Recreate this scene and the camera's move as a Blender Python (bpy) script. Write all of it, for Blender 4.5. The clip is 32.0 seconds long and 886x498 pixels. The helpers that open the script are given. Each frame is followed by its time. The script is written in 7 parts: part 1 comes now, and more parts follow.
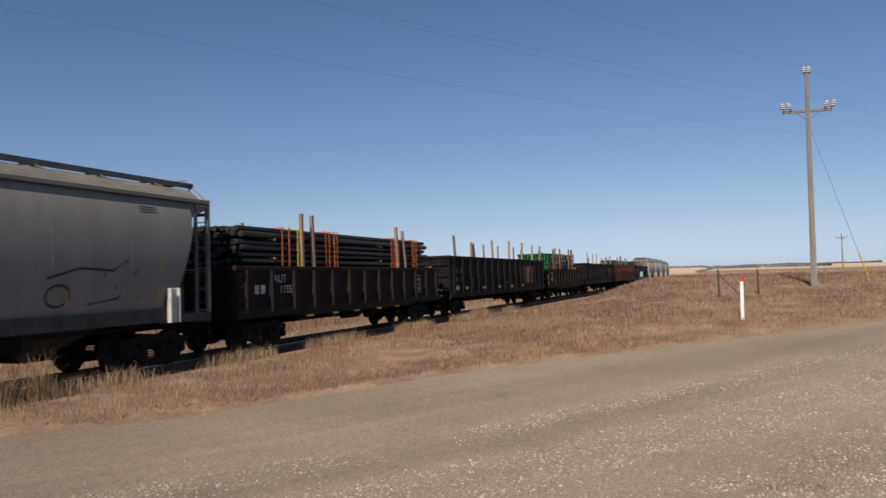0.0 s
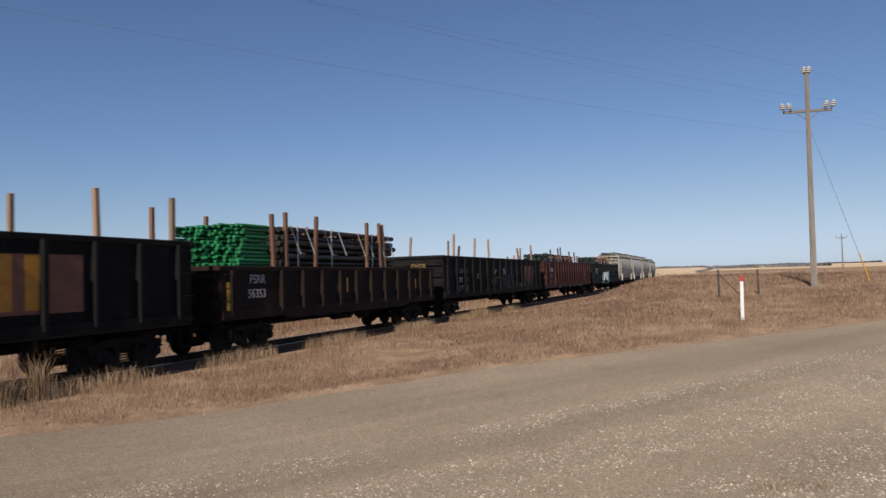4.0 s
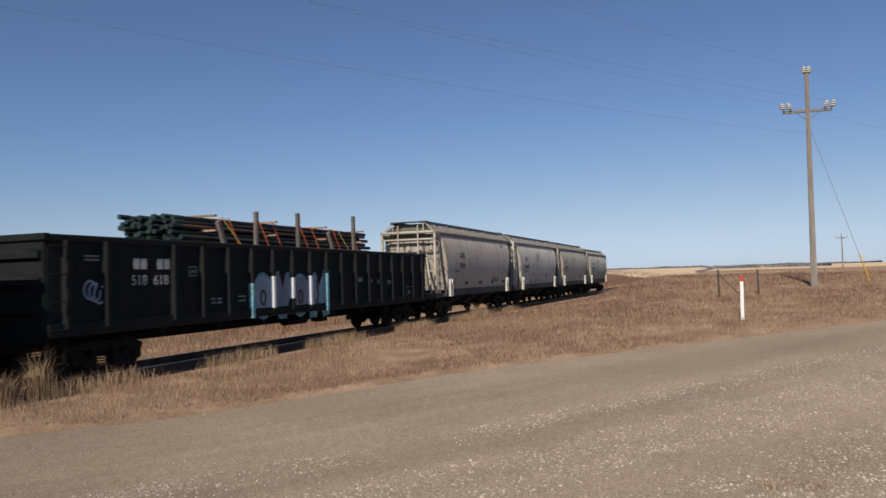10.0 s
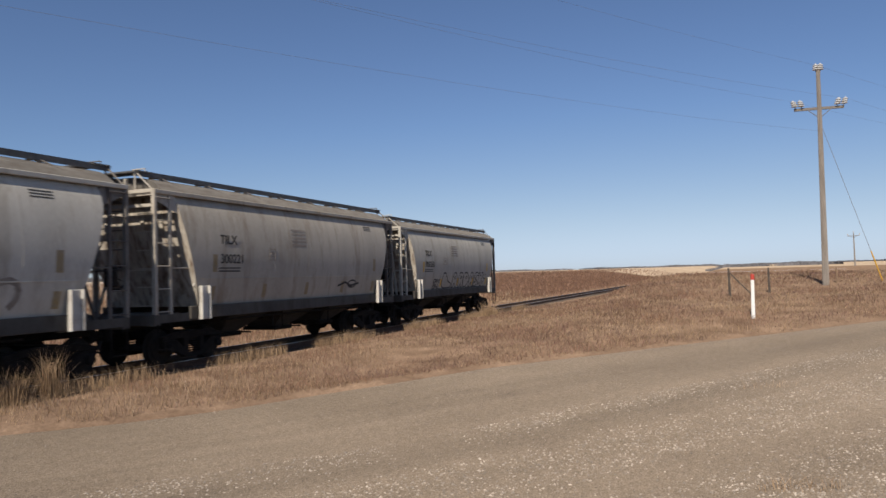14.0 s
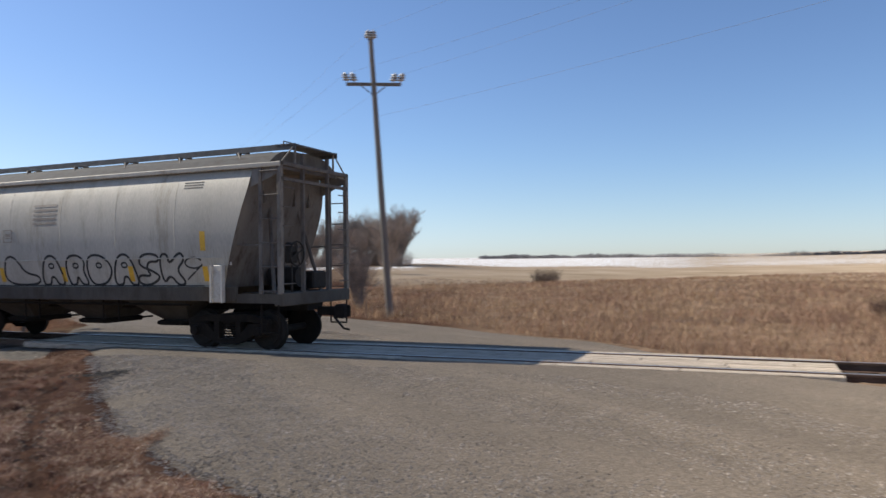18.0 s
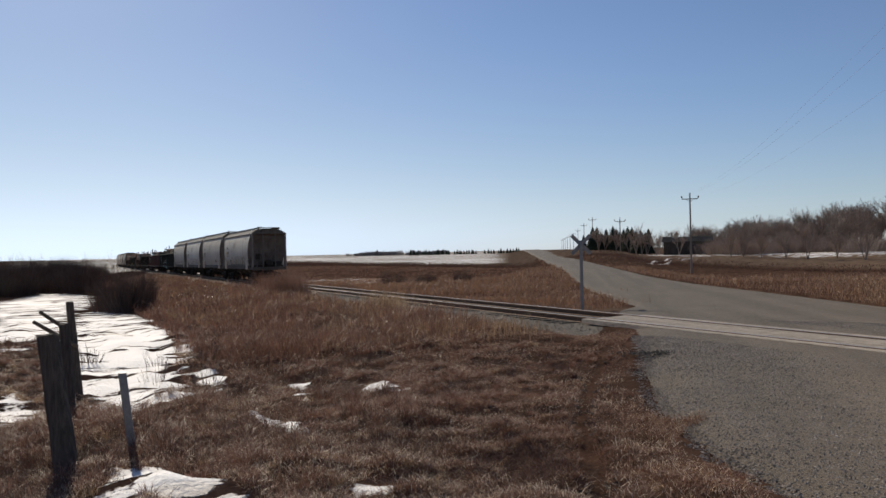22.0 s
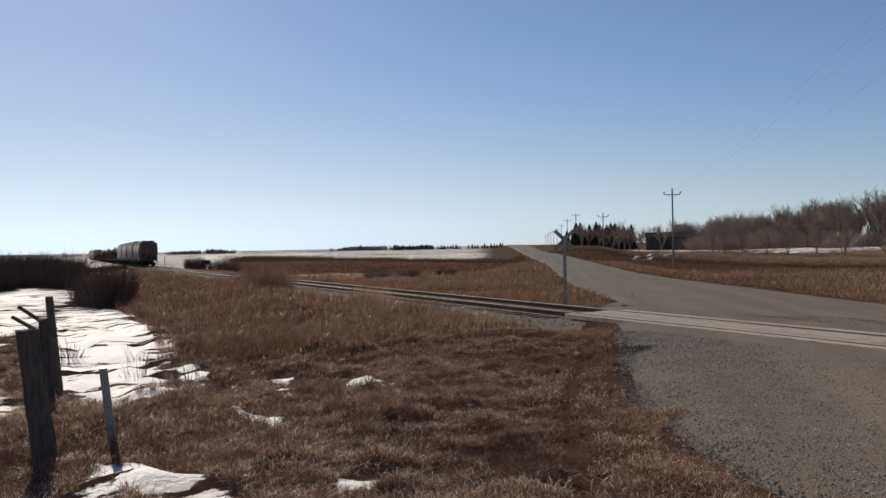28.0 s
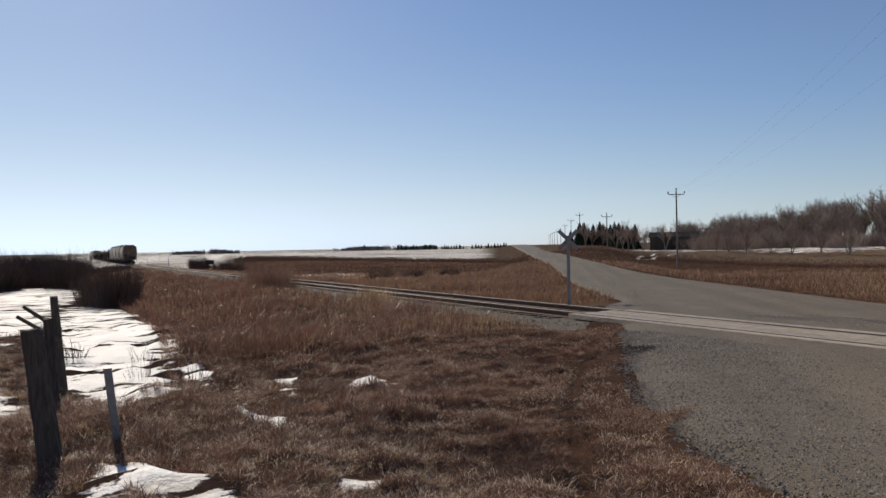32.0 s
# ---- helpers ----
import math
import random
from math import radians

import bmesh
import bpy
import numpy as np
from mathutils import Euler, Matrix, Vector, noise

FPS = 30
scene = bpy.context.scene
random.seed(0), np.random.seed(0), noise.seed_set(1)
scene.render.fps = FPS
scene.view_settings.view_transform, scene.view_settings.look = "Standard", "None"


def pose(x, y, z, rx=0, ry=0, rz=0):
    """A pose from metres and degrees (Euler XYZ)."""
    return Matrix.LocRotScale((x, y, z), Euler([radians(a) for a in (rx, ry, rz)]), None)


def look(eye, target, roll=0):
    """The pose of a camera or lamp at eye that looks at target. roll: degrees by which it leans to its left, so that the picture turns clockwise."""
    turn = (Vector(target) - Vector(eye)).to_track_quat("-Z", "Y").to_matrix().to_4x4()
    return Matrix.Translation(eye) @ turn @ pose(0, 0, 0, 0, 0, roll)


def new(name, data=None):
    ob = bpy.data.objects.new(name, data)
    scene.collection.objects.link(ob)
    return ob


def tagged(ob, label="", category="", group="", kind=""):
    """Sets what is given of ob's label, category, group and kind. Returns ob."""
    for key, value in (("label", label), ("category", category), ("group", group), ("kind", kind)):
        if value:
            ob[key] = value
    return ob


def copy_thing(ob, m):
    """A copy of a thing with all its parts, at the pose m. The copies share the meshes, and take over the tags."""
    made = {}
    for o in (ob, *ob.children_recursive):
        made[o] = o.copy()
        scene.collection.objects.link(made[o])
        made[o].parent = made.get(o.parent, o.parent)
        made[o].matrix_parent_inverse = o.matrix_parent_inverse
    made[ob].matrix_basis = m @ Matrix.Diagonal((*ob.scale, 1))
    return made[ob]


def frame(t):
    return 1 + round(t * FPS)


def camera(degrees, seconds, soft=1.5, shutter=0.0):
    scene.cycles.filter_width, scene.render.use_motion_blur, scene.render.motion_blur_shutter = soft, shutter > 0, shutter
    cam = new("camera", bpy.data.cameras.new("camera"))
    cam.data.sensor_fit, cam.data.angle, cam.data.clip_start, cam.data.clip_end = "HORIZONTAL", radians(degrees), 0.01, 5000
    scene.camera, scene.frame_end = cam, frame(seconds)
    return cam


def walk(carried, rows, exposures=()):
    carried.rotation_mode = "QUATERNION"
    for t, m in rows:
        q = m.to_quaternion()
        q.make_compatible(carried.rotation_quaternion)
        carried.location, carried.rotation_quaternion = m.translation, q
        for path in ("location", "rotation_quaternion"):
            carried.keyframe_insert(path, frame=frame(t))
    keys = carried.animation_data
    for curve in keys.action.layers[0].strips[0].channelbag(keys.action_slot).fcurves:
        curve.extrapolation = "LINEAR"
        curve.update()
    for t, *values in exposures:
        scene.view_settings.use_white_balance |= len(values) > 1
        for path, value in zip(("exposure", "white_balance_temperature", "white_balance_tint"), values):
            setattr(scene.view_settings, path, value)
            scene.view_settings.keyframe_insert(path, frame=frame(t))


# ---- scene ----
# World: rails run along x at y = TRACK_Y, rail top at z = 0. The camera stands by a gravel road south of the track.
TRACK_Y = 14.45
cam = camera(62.18, 32.0, soft=1.5, shutter=0.22)
PATH = [
    (0.0, 0, 0.3, 1.99, 92.29, 1.59, -69.12), (13.0, 0, 0.3, 1.99, 92.29, 1.59, -69.12), (13.5, 0, 0.3, 1.99, 92.29, 1.6, -69.02),
    (14.0, 0, 0.3, 1.99, 92.2, 1.6, -68.4), (14.5, 0, 0.3, 1.99, 92.1, 1.7, -66.6),
    (15.0, 0.05, 0.28, 1.99, 92.1, 1.5, -60.6), (15.5, 0.1, 0.24, 1.98, 92.05, 1.2, -49.0), (16.0, 0.15, 0.08, 1.97, 92.0, 0.8, -34.5),
    (16.5, 0.2, -0.05, 1.96, 91.92, 0.6, -20.2), (17.0, 0.26, -0.12, 1.95, 91.6, 0.6, -5.0), (17.5, 0.32, -0.14, 1.95, 91.19, 1.0, 8.91),
    (18, 0.36, -0.1, 1.95, 90.93, 0.75, 22.91), (18.5, 0.38, -0.02, 1.95, 90.78, 0.97, 38.58), (19, 0.38, 0.04, 1.95, 90.81, 1.0, 49.4),
    (19.5, 0.38, 0.04, 1.95, 90.77, 1.08, 54.79), (20, 0.38, 0.04, 1.95, 90.77, 1.3, 58.04), (20.5, 0.38, 0.04, 1.95, 90.73, 1.27, 60.48),
    (21, 0.38, 0.04, 1.95, 90.65, 1.38, 62.57), (21.5, 0.38, 0.04, 1.95, 90.65, 1.38, 63.85), (22, 0.38, 0.04, 1.95, 90.48, 1.24, 63.53),
    (22.5, 0.38, 0.04, 1.95, 90.12, 1.18, 62.79), (23, 0.38, 0.04, 1.95, 89.98, 1.16, 62.33), (24, 0.38, 0.04, 1.95, 89.96, 1.11, 61.91),
    (25, 0.38, 0.04, 1.95, 89.98, 1.1, 61.88), (28, 0.38, 0.04, 1.95, 90.06, 1.15, 62.27), (30, 0.38, 0.04, 1.95, 90.05, 1.15, 62.49),
    (32, 0.38, 0.04, 1.95, 90.06, 1.16, 62.55),
]
walk(cam, [(r[0], pose(*r[1:])) for r in PATH], exposures=((0, 0.1, 6350, 12), (10, 0.1, 6350, 12), (12, 0.17, 6400, 12), (14, 0.17, 6400, 12), (15.5, 0.65, 6400, 11), (16.6, 1.2, 6400, 10), (17.1, 1.2, 6400, 10), (17.8, 0.95, 6350, 9), (18.5, 0.76, 6400, 9), (19, 0.65, 6500, 9), (20, 0.42, 6700, 10), (21, 0.3, 6850, 10), (22, 0.3, 6850, 10), (32, 0.32, 6900, 10)))

# ---- light ----
SUN_EL, SUN_AZ = 37.0, 183.0   # degrees: elevation; direction to the sun, counter-clockwise from +x
world = bpy.data.worlds.new("world")
scene.world = world
world.use_nodes = True
wn = world.node_tree.nodes
sky = wn.new("ShaderNodeTexSky")
sky.sky_type = "NISHITA"
sky.sun_disc = False
sky.sun_elevation = radians(SUN_EL)
sky.sun_rotation = radians(90 - SUN_AZ)
sky.altitude = 800
sky.air_density, sky.dust_density, sky.ozone_density = 1.0, 0.5, 3.0
tint = wn.new("ShaderNodeMix")
tint.data_type, tint.blend_type = "RGBA", "MULTIPLY"
tint.inputs[0].default_value = 1.0
tint.inputs[7].default_value = (0.95, 0.99, 1.10, 1)
wn["Background"].inputs["Strength"].default_value = 0.068
world.node_tree.links.new(sky.outputs[0], tint.inputs[6])
# the bright hazy part of the sky pales to bluish white
grey = wn.new("ShaderNodeRGBToBW")
world.node_tree.links.new(tint.outputs[2], grey.inputs[0])
haze_share = wn.new("ShaderNodeMapRange")
haze_share.inputs["From Min"].default_value, haze_share.inputs["From Max"].default_value = 4.0, 10.0
haze_share.inputs["To Max"].default_value = 0.9
world.node_tree.links.new(grey.outputs[0], haze_share.inputs["Value"])
pale = wn.new("ShaderNodeMix")
pale.data_type, pale.blend_type = "RGBA", "MULTIPLY"
pale.inputs[0].default_value = 1.0
pale.inputs[7].default_value = (0.80, 1.0, 1.27, 1)
world.node_tree.links.new(grey.outputs[0], pale.inputs[6])
haze = wn.new("ShaderNodeMix")
haze.data_type = "RGBA"
world.node_tree.links.new(haze_share.outputs[0], haze.inputs[0])
world.node_tree.links.new(tint.outputs[2], haze.inputs[6])
world.node_tree.links.new(pale.outputs[2], haze.inputs[7])
world.node_tree.links.new(haze.outputs[2], wn["Background"].inputs[0])
sun_data = bpy.data.lights.new("sun", "SUN")
sun_data.energy, sun_data.angle, sun_data.color = 4.6, radians(0.53), (1.0, 0.91, 0.77)
sun = new("sun", sun_data)
_a, _e = radians(SUN_AZ), radians(SUN_EL)
sun.matrix_world = look((math.cos(_a) * math.cos(_e) * 100, math.sin(_a) * math.cos(_e) * 100, math.sin(_e) * 100), (0, 0, 0))

# ---- mesh tools ----
class Build:
    """Collects corners and faces of one mesh."""
    def __init__(self):
        self.v, self.f, self.smooth = [], [], []

    def add(self, verts, faces, smooth=False):
        n = len(self.v)
        self.v += [tuple(p) for p in verts]
        self.f += [tuple(i + n for i in f) for f in faces]
        self.smooth += [smooth] * len(faces)

    def box(self, x0, x1, y0, y1, z0, z1, c=0.0):
        if c <= 0:
            vs = [(x, y, z) for x in (x0, x1) for y in (y0, y1) for z in (z0, z1)]
            self.add(vs, [(0, 1, 3, 2), (4, 6, 7, 5), (0, 4, 5, 1), (2, 3, 7, 6), (0, 2, 6, 4), (1, 5, 7, 3)])
            return
        X, Y, Z = (x0, x1), (y0, y1), (z0, z1)
        vs, ix = [], {}
        for i in (0, 1):
            for j in (0, 1):
                for k in (0, 1):
                    sx, sy, sz = (1 - 2 * i) * c, (1 - 2 * j) * c, (1 - 2 * k) * c
                    for ax, p in enumerate(((X[i], Y[j] + sy, Z[k] + sz), (X[i] + sx, Y[j], Z[k] + sz), (X[i] + sx, Y[j] + sy, Z[k]))):
                        ix[i, j, k, ax] = len(vs)
                        vs.append(p)
        fs = []
        for ax in range(3):
            o = [a for a in range(3) if a != ax]
            for s in (0, 1):
                q = []
                for a, b in ((0, 0), (1, 0), (1, 1), (0, 1)):
                    key = [0, 0, 0]
                    key[ax], key[o[0]], key[o[1]] = s, a, b
                    q.append(ix[(*key, ax)])
                fs.append(tuple(q))
            for a in (0, 1):
                for b in (0, 1):
                    k0, k1 = [0, 0, 0], [0, 0, 0]
                    k0[o[0]] = k1[o[0]] = a
                    k0[o[1]] = k1[o[1]] = b
                    k1[ax] = 1
                    fs.append((ix[(*k0, o[0])], ix[(*k1, o[0])], ix[(*k1, o[1])], ix[(*k0, o[1])]))
        for i in (0, 1):
            for j in (0, 1):
                for k in (0, 1):
                    fs.append(tuple(ix[i, j, k, ax] for ax in range(3)))
        self.add(vs, fs)

    def tube(self, p, q, r0, r1=None, n=8, caps=True, smooth=True):
        p, q = Vector(p), Vector(q)
        r1 = r0 if r1 is None else r1
        d = (q - p).normalized()
        a = d.orthogonal().normalized()
        b = d.cross(a)
        ring = [(a * math.cos(2 * math.pi * i / n) + b * math.sin(2 * math.pi * i / n)) for i in range(n)]
        vs = [p + w * r0 for w in ring] + [q + w * r1 for w in ring]
        self.add(vs, [(i, (i + 1) % n, n + (i + 1) % n, n + i) for i in range(n)], smooth)
        if caps:
            self.add(vs[:n], [tuple(range(n))[::-1]])
            self.add(vs[n:], [tuple(range(n))])

    def path(self, pts, r, n=6):
        for p, q in zip(pts, pts[1:]):
            self.tube(p, q, r, r, n)

    def prism(self, profile, a, b, axis="x"):
        """Extrudes a closed outline of (u, v) pairs along an axis."""
        def at(u, v, w):
            return {"x": (w, u, v), "y": (u, w, v), "z": (u, v, w)}[axis]
        n = len(profile)
        vs = [at(u, v, a) for u, v in profile] + [at(u, v, b) for u, v in profile]
        self.add(vs, [(i, (i + 1) % n, n + (i + 1) % n, n + i) for i in range(n)] + [tuple(range(n))[::-1], tuple(range(n, 2 * n))])

    def mesh(self, name, *mats):
        me = bpy.data.meshes.new(name)
        me.from_pydata(self.v, [], self.f)
        me.polygons.foreach_set("use_smooth", self.smooth)
        for m in mats:
            me.materials.append(m)
        bm = bmesh.new()
        bm.from_mesh(me)
        bmesh.ops.recalc_face_normals(bm, faces=bm.faces)
        bm.to_mesh(me)
        bm.free()
        return me


def part(name, shape, material, parent, label="", at=None):
    """One mesh object under a thing or under a part."""
    me = shape.mesh(name, material) if isinstance(shape, Build) else shape
    ob = new(name, me)
    if parent is not None:
        ob.parent = parent
    if at is not None:
        ob.matrix_basis = at
    if label:
        ob["label"] = label
    return ob


def raw_mesh(name, verts, faces, material, smooth=False):
    """A mesh from arrays: verts (n, 3), faces (m, k)."""
    verts, faces = np.asarray(verts, np.float32), np.asarray(faces, np.int32)
    me = bpy.data.meshes.new(name)
    me.vertices.add(len(verts))
    me.vertices.foreach_set("co", verts.ravel())
    k = faces.shape[1]
    me.loops.add(faces.size)
    me.loops.foreach_set("vertex_index", faces.ravel())
    me.polygons.add(len(faces))
    me.polygons.foreach_set("loop_start", np.arange(0, faces.size, k, dtype=np.int32))
    me.polygons.foreach_set("loop_total", np.full(len(faces), k, np.int32))
    me.polygons.foreach_set("use_smooth", np.full(len(faces), smooth))
    me.update(calc_edges=True)
    me.materials.append(material)
    return me


# ---- materials ----
def surf(name, c1, c2, scale=3.0, rough=0.75, metal=0.0, bump=0.15, fine=40.0, dirt=None, dirt_amount=0.35, stretch=(1, 1, 1),
         vary=0.0, island=False, coords="Object", spec=0.3):
    """Two-scale procedural surface: broad mottling from c1 to c2, optional dirt of its own colour, fine grain in colour and relief."""
    m = bpy.data.materials.new(name)
    m.use_nodes = True
    nt = m.node_tree
    N, L = nt.nodes, nt.links
    bsdf = N["Principled BSDF"]
    tc = N.new("ShaderNodeTexCoord")
    mp = N.new("ShaderNodeMapping")
    mp.inputs["Scale"].default_value = stretch
    L.new(tc.outputs[coords], mp.inputs[0])
    def noise_tex(sc, det, w=0.6):
        t = N.new("ShaderNodeTexNoise")
        t.inputs["Scale"].default_value, t.inputs["Detail"].default_value, t.inputs["Roughness"].default_value = sc, det, w
        L.new(mp.outputs[0], t.inputs["Vector"])
        return t
    def ramp(src, lo, hi):
        r = N.new("ShaderNodeMapRange")
        r.inputs["From Min"].default_value, r.inputs["From Max"].default_value = lo, hi
        L.new(src, r.inputs["Value"])
        return r.outputs[0]
    def mix(a, b, fac):
        x = N.new("ShaderNodeMix")
        x.data_type = "RGBA"
        for sock, val in ((x.inputs[6], a), (x.inputs[7], b)):
            if isinstance(val, tuple):
                sock.default_value = (*val, 1)
            else:
                L.new(val, sock)
        if isinstance(fac, float):
            x.inputs[0].default_value = fac
        else:
            L.new(fac, x.inputs[0])
        return x.outputs[2]
    big, small = noise_tex(scale, 5), noise_tex(fine, 3)
    col = mix(c1, c2, ramp(big.outputs[0], 0.33, 0.67))
    if dirt:
        d = noise_tex(scale * 2.3, 8, 0.7)
        hi = 0.62 - dirt_amount * 0.3
        col = mix(col, dirt, ramp(d.outputs[0], hi, hi + 0.22))
    if vary or island:
        if island:
            g = N.new("ShaderNodeNewGeometry")
            rnd = g.outputs["Random Per Island"]
        else:
            g = N.new("ShaderNodeObjectInfo")
            rnd = g.outputs["Random"]
        h = N.new("ShaderNodeHueSaturation")
        v = N.new("ShaderNodeMapRange")
        v.inputs["To Min"].default_value, v.inputs["To Max"].default_value = 1 - vary, 1 + vary
        L.new(rnd, v.inputs["Value"])
        L.new(v.outputs[0], h.inputs["Value"])
        L.new(col, h.inputs["Color"])
        col = h.outputs[0]
    grain = N.new("ShaderNodeMix")
    grain.data_type, grain.blend_type = "RGBA", "OVERLAY"
    grain.inputs[0].default_value = 0.25
    L.new(col, grain.inputs[6])
    L.new(small.outputs[0], grain.inputs[7])
    L.new(grain.outputs[2], bsdf.inputs["Base Color"])
    bsdf.inputs["Metallic"].default_value = metal
    bsdf.inputs["Diffuse Roughness"].default_value = 1.0 if rough > 0.84 else 0.2
    bsdf.inputs["Specular IOR Level"].default_value = spec
    rr = N.new("ShaderNodeMapRange")
    rr.inputs["To Min"].default_value, rr.inputs["To Max"].default_value = max(0.05, rough - 0.12), min(1.0, rough + 0.12)
    L.new(big.outputs[0], rr.inputs["Value"])
    L.new(rr.outputs[0], bsdf.inputs["Roughness"])
    if bump:
        b = N.new("ShaderNodeBump")
        b.inputs["Strength"].default_value, b.inputs["Distance"].default_value = bump, 0.02
        L.new(small.outputs[0], b.inputs["Height"])
        L.new(b.outputs[0], bsdf.inputs["Normal"])
    return m


M_STEEL = surf("blackened_steel", (0.018, 0.017, 0.016), (0.035, 0.028, 0.022), 3, 0.7, dirt=(0.07, 0.05, 0.035), dirt_amount=0.2)
# running gear: grime, and the shadow under the cars painted into both colours
M_TRUCK = surf("grimy_cast_steel", (0.012, 0.0105, 0.0095), (0.026, 0.021, 0.017), 4, 0.9, dirt=(0.05, 0.038, 0.028), dirt_amount=0.2, spec=0.15)
M_WHEEL = surf("wheel_steel", (0.018, 0.0155, 0.0135), (0.036, 0.028, 0.022), 6, 0.8, spec=0.2)
M_RAIL = surf("rusty_rail", (0.10, 0.06, 0.04), (0.16, 0.10, 0.07), 5, 0.7, metal=0.3)
M_RAILTOP = surf("worn_rail_head", (0.45, 0.44, 0.43), (0.55, 0.54, 0.52), 9, 0.35, metal=0.9, bump=0.02)
M_TIE = surf("creosoted_tie", (0.0630, 0.0490, 0.0385), (0.1120, 0.0910, 0.0735), 3, 0.9, stretch=(6, 1, 6), vary=0.25, bump=0.5)
M_BALLAST = surf("ballast_bed", (0.12, 0.094, 0.070), (0.19, 0.150, 0.112), 2.2, 0.95, bump=1.0, fine=14, dirt=(0.07, 0.052, 0.038))
M_STONE = surf("ballast_stone", (0.13, 0.102, 0.078), (0.24, 0.19, 0.15), 2, 0.9, vary=0.4, island=True)
M_PLANK = surf("dusty_crossing_plank", (0.46, 0.375, 0.285), (0.60, 0.50, 0.39), 1.3, 0.9, stretch=(1, 5, 5), vary=0.12, bump=0.5, dirt=(0.20, 0.155, 0.115), dirt_amount=0.45)
M_POLE = surf("weathered_pole", (0.20, 0.17, 0.145), (0.31, 0.27, 0.23), 1.5, 0.9, stretch=(9, 9, 0.6), bump=0.6, fine=20)
M_POST = surf("old_fence_post", (0.055, 0.045, 0.037), (0.13, 0.105, 0.085), 4, 0.95, stretch=(6, 6, 0.8), bump=0.8, fine=18)
M_GREYPOST = surf("galvanised_post", (0.17, 0.18, 0.19), (0.25, 0.255, 0.26), 5, 0.55, metal=0.5)
M_CERAMIC = surf("grey_porcelain", (0.42, 0.41, 0.40), (0.55, 0.54, 0.52), 8, 0.3, bump=0, spec=0.5)
M_WIRE = surf("line_wire", (0.15, 0.156, 0.17), (0.20, 0.20, 0.215), 2, 0.8, metal=0.0, bump=0)
M_WHITE = surf("white_paint", (0.74, 0.73, 0.70), (0.82, 0.81, 0.78), 4, 0.6, dirt=(0.45, 0.42, 0.38), dirt_amount=0.15)
M_SIGNBACK = surf("sign_aluminium", (0.17, 0.172, 0.18), (0.24, 0.242, 0.25), 4, 0.5, metal=0.4)
M_RED = surf("red_paint", (0.40, 0.05, 0.03), (0.5, 0.07, 0.05), 6, 0.6)
M_YELLOW = surf("yellow_paint", (0.62, 0.36, 0.035), (0.72, 0.44, 0.06), 6, 0.6, dirt=(0.3, 0.2, 0.08), dirt_amount=0.2)
# sawn colour raised as sunlit timber
M_STAKE = surf("sawn_stake", (0.2565, 0.1688, 0.1080), (0.3645, 0.2497, 0.1647), 3, 0.85, stretch=(5, 5, 0.7), vary=0.25, bump=0.3)
# grey copy of the stake timber with its shaded back painted in
M_STAKE_SHADED = surf("weathered_grey_stake", (0.11, 0.092, 0.080), (0.17, 0.145, 0.125), 3, 0.9, stretch=(5, 5, 0.7), vary=0.25, bump=0.3)
M_STAKERED = surf("reddish_stake", (0.16, 0.085, 0.055), (0.25, 0.135, 0.085), 3, 0.85, stretch=(5, 5, 0.7), vary=0.25, bump=0.3)
M_PIPE = surf("black_pipe", (0.0132, 0.0132, 0.0144), (0.0300, 0.0270, 0.0240), 3, 0.5, vary=0.5, bump=0.05, spec=0.4)
M_ROD = surf("rusty_rod", (0.0490, 0.0315, 0.0224), (0.1120, 0.0595, 0.0350), 3, 0.7, vary=0.5, bump=0.2)
M_GREEN = surf("green_pipe_end", (0.0118, 0.1251, 0.0430), (0.0235, 0.2033, 0.0704), 4, 0.5, vary=0.3, bump=0.05)
M_STRAP_O = surf("orange_strap", (0.55, 0.10, 0.03), (0.65, 0.16, 0.05), 8, 0.6, bump=0)
M_STRAP_Y = surf("yellow_strap", (0.65, 0.5, 0.06), (0.7, 0.55, 0.1), 8, 0.6, bump=0)
M_STRAP_W = surf("pale_strap", (0.5, 0.48, 0.44), (0.6, 0.58, 0.54), 8, 0.6, bump=0)
M_MARK = surf("black_stencil", (0.03, 0.03, 0.03), (0.06, 0.055, 0.05), 9, 0.7, bump=0)
M_PALEMARK = surf("faded_white_stencil", (0.42, 0.41, 0.39), (0.55, 0.54, 0.52), 6, 0.7, bump=0)
M_GRAF_BLUE = surf("pale_blue_spray", (0.20, 0.27, 0.33), (0.28, 0.36, 0.43), 3, 0.6, bump=0)
M_GRAF_WHITE = surf("white_spray", (0.6, 0.62, 0.64), (0.75, 0.76, 0.77), 3, 0.6, bump=0)
M_GRAF_RUST = surf("brown_red_spray", (0.17, 0.07, 0.045), (0.24, 0.10, 0.06), 3, 0.6, bump=0)
M_GRAF_SLATE = surf("slate_spray", (0.16, 0.18, 0.22), (0.22, 0.24, 0.28), 3, 0.6, bump=0)
M_GRAF_EDGE = surf("dull_cyan_spray", (0.13, 0.33, 0.38), (0.22, 0.45, 0.50), 3, 0.6, bump=0, dirt=(0.05, 0.08, 0.09), dirt_amount=0.5)
M_GRAF_GREY = surf("thin_grey_spray", (0.20, 0.20, 0.20), (0.30, 0.30, 0.29), 4, 0.7, bump=0, dirt=(0.06, 0.06, 0.06), dirt_amount=0.4)
M_GRAF_TAN = surf("tan_smear", (0.25, 0.17, 0.11), (0.32, 0.22, 0.15), 4, 0.7, bump=0, dirt=(0.12, 0.07, 0.05), dirt_amount=0.6)
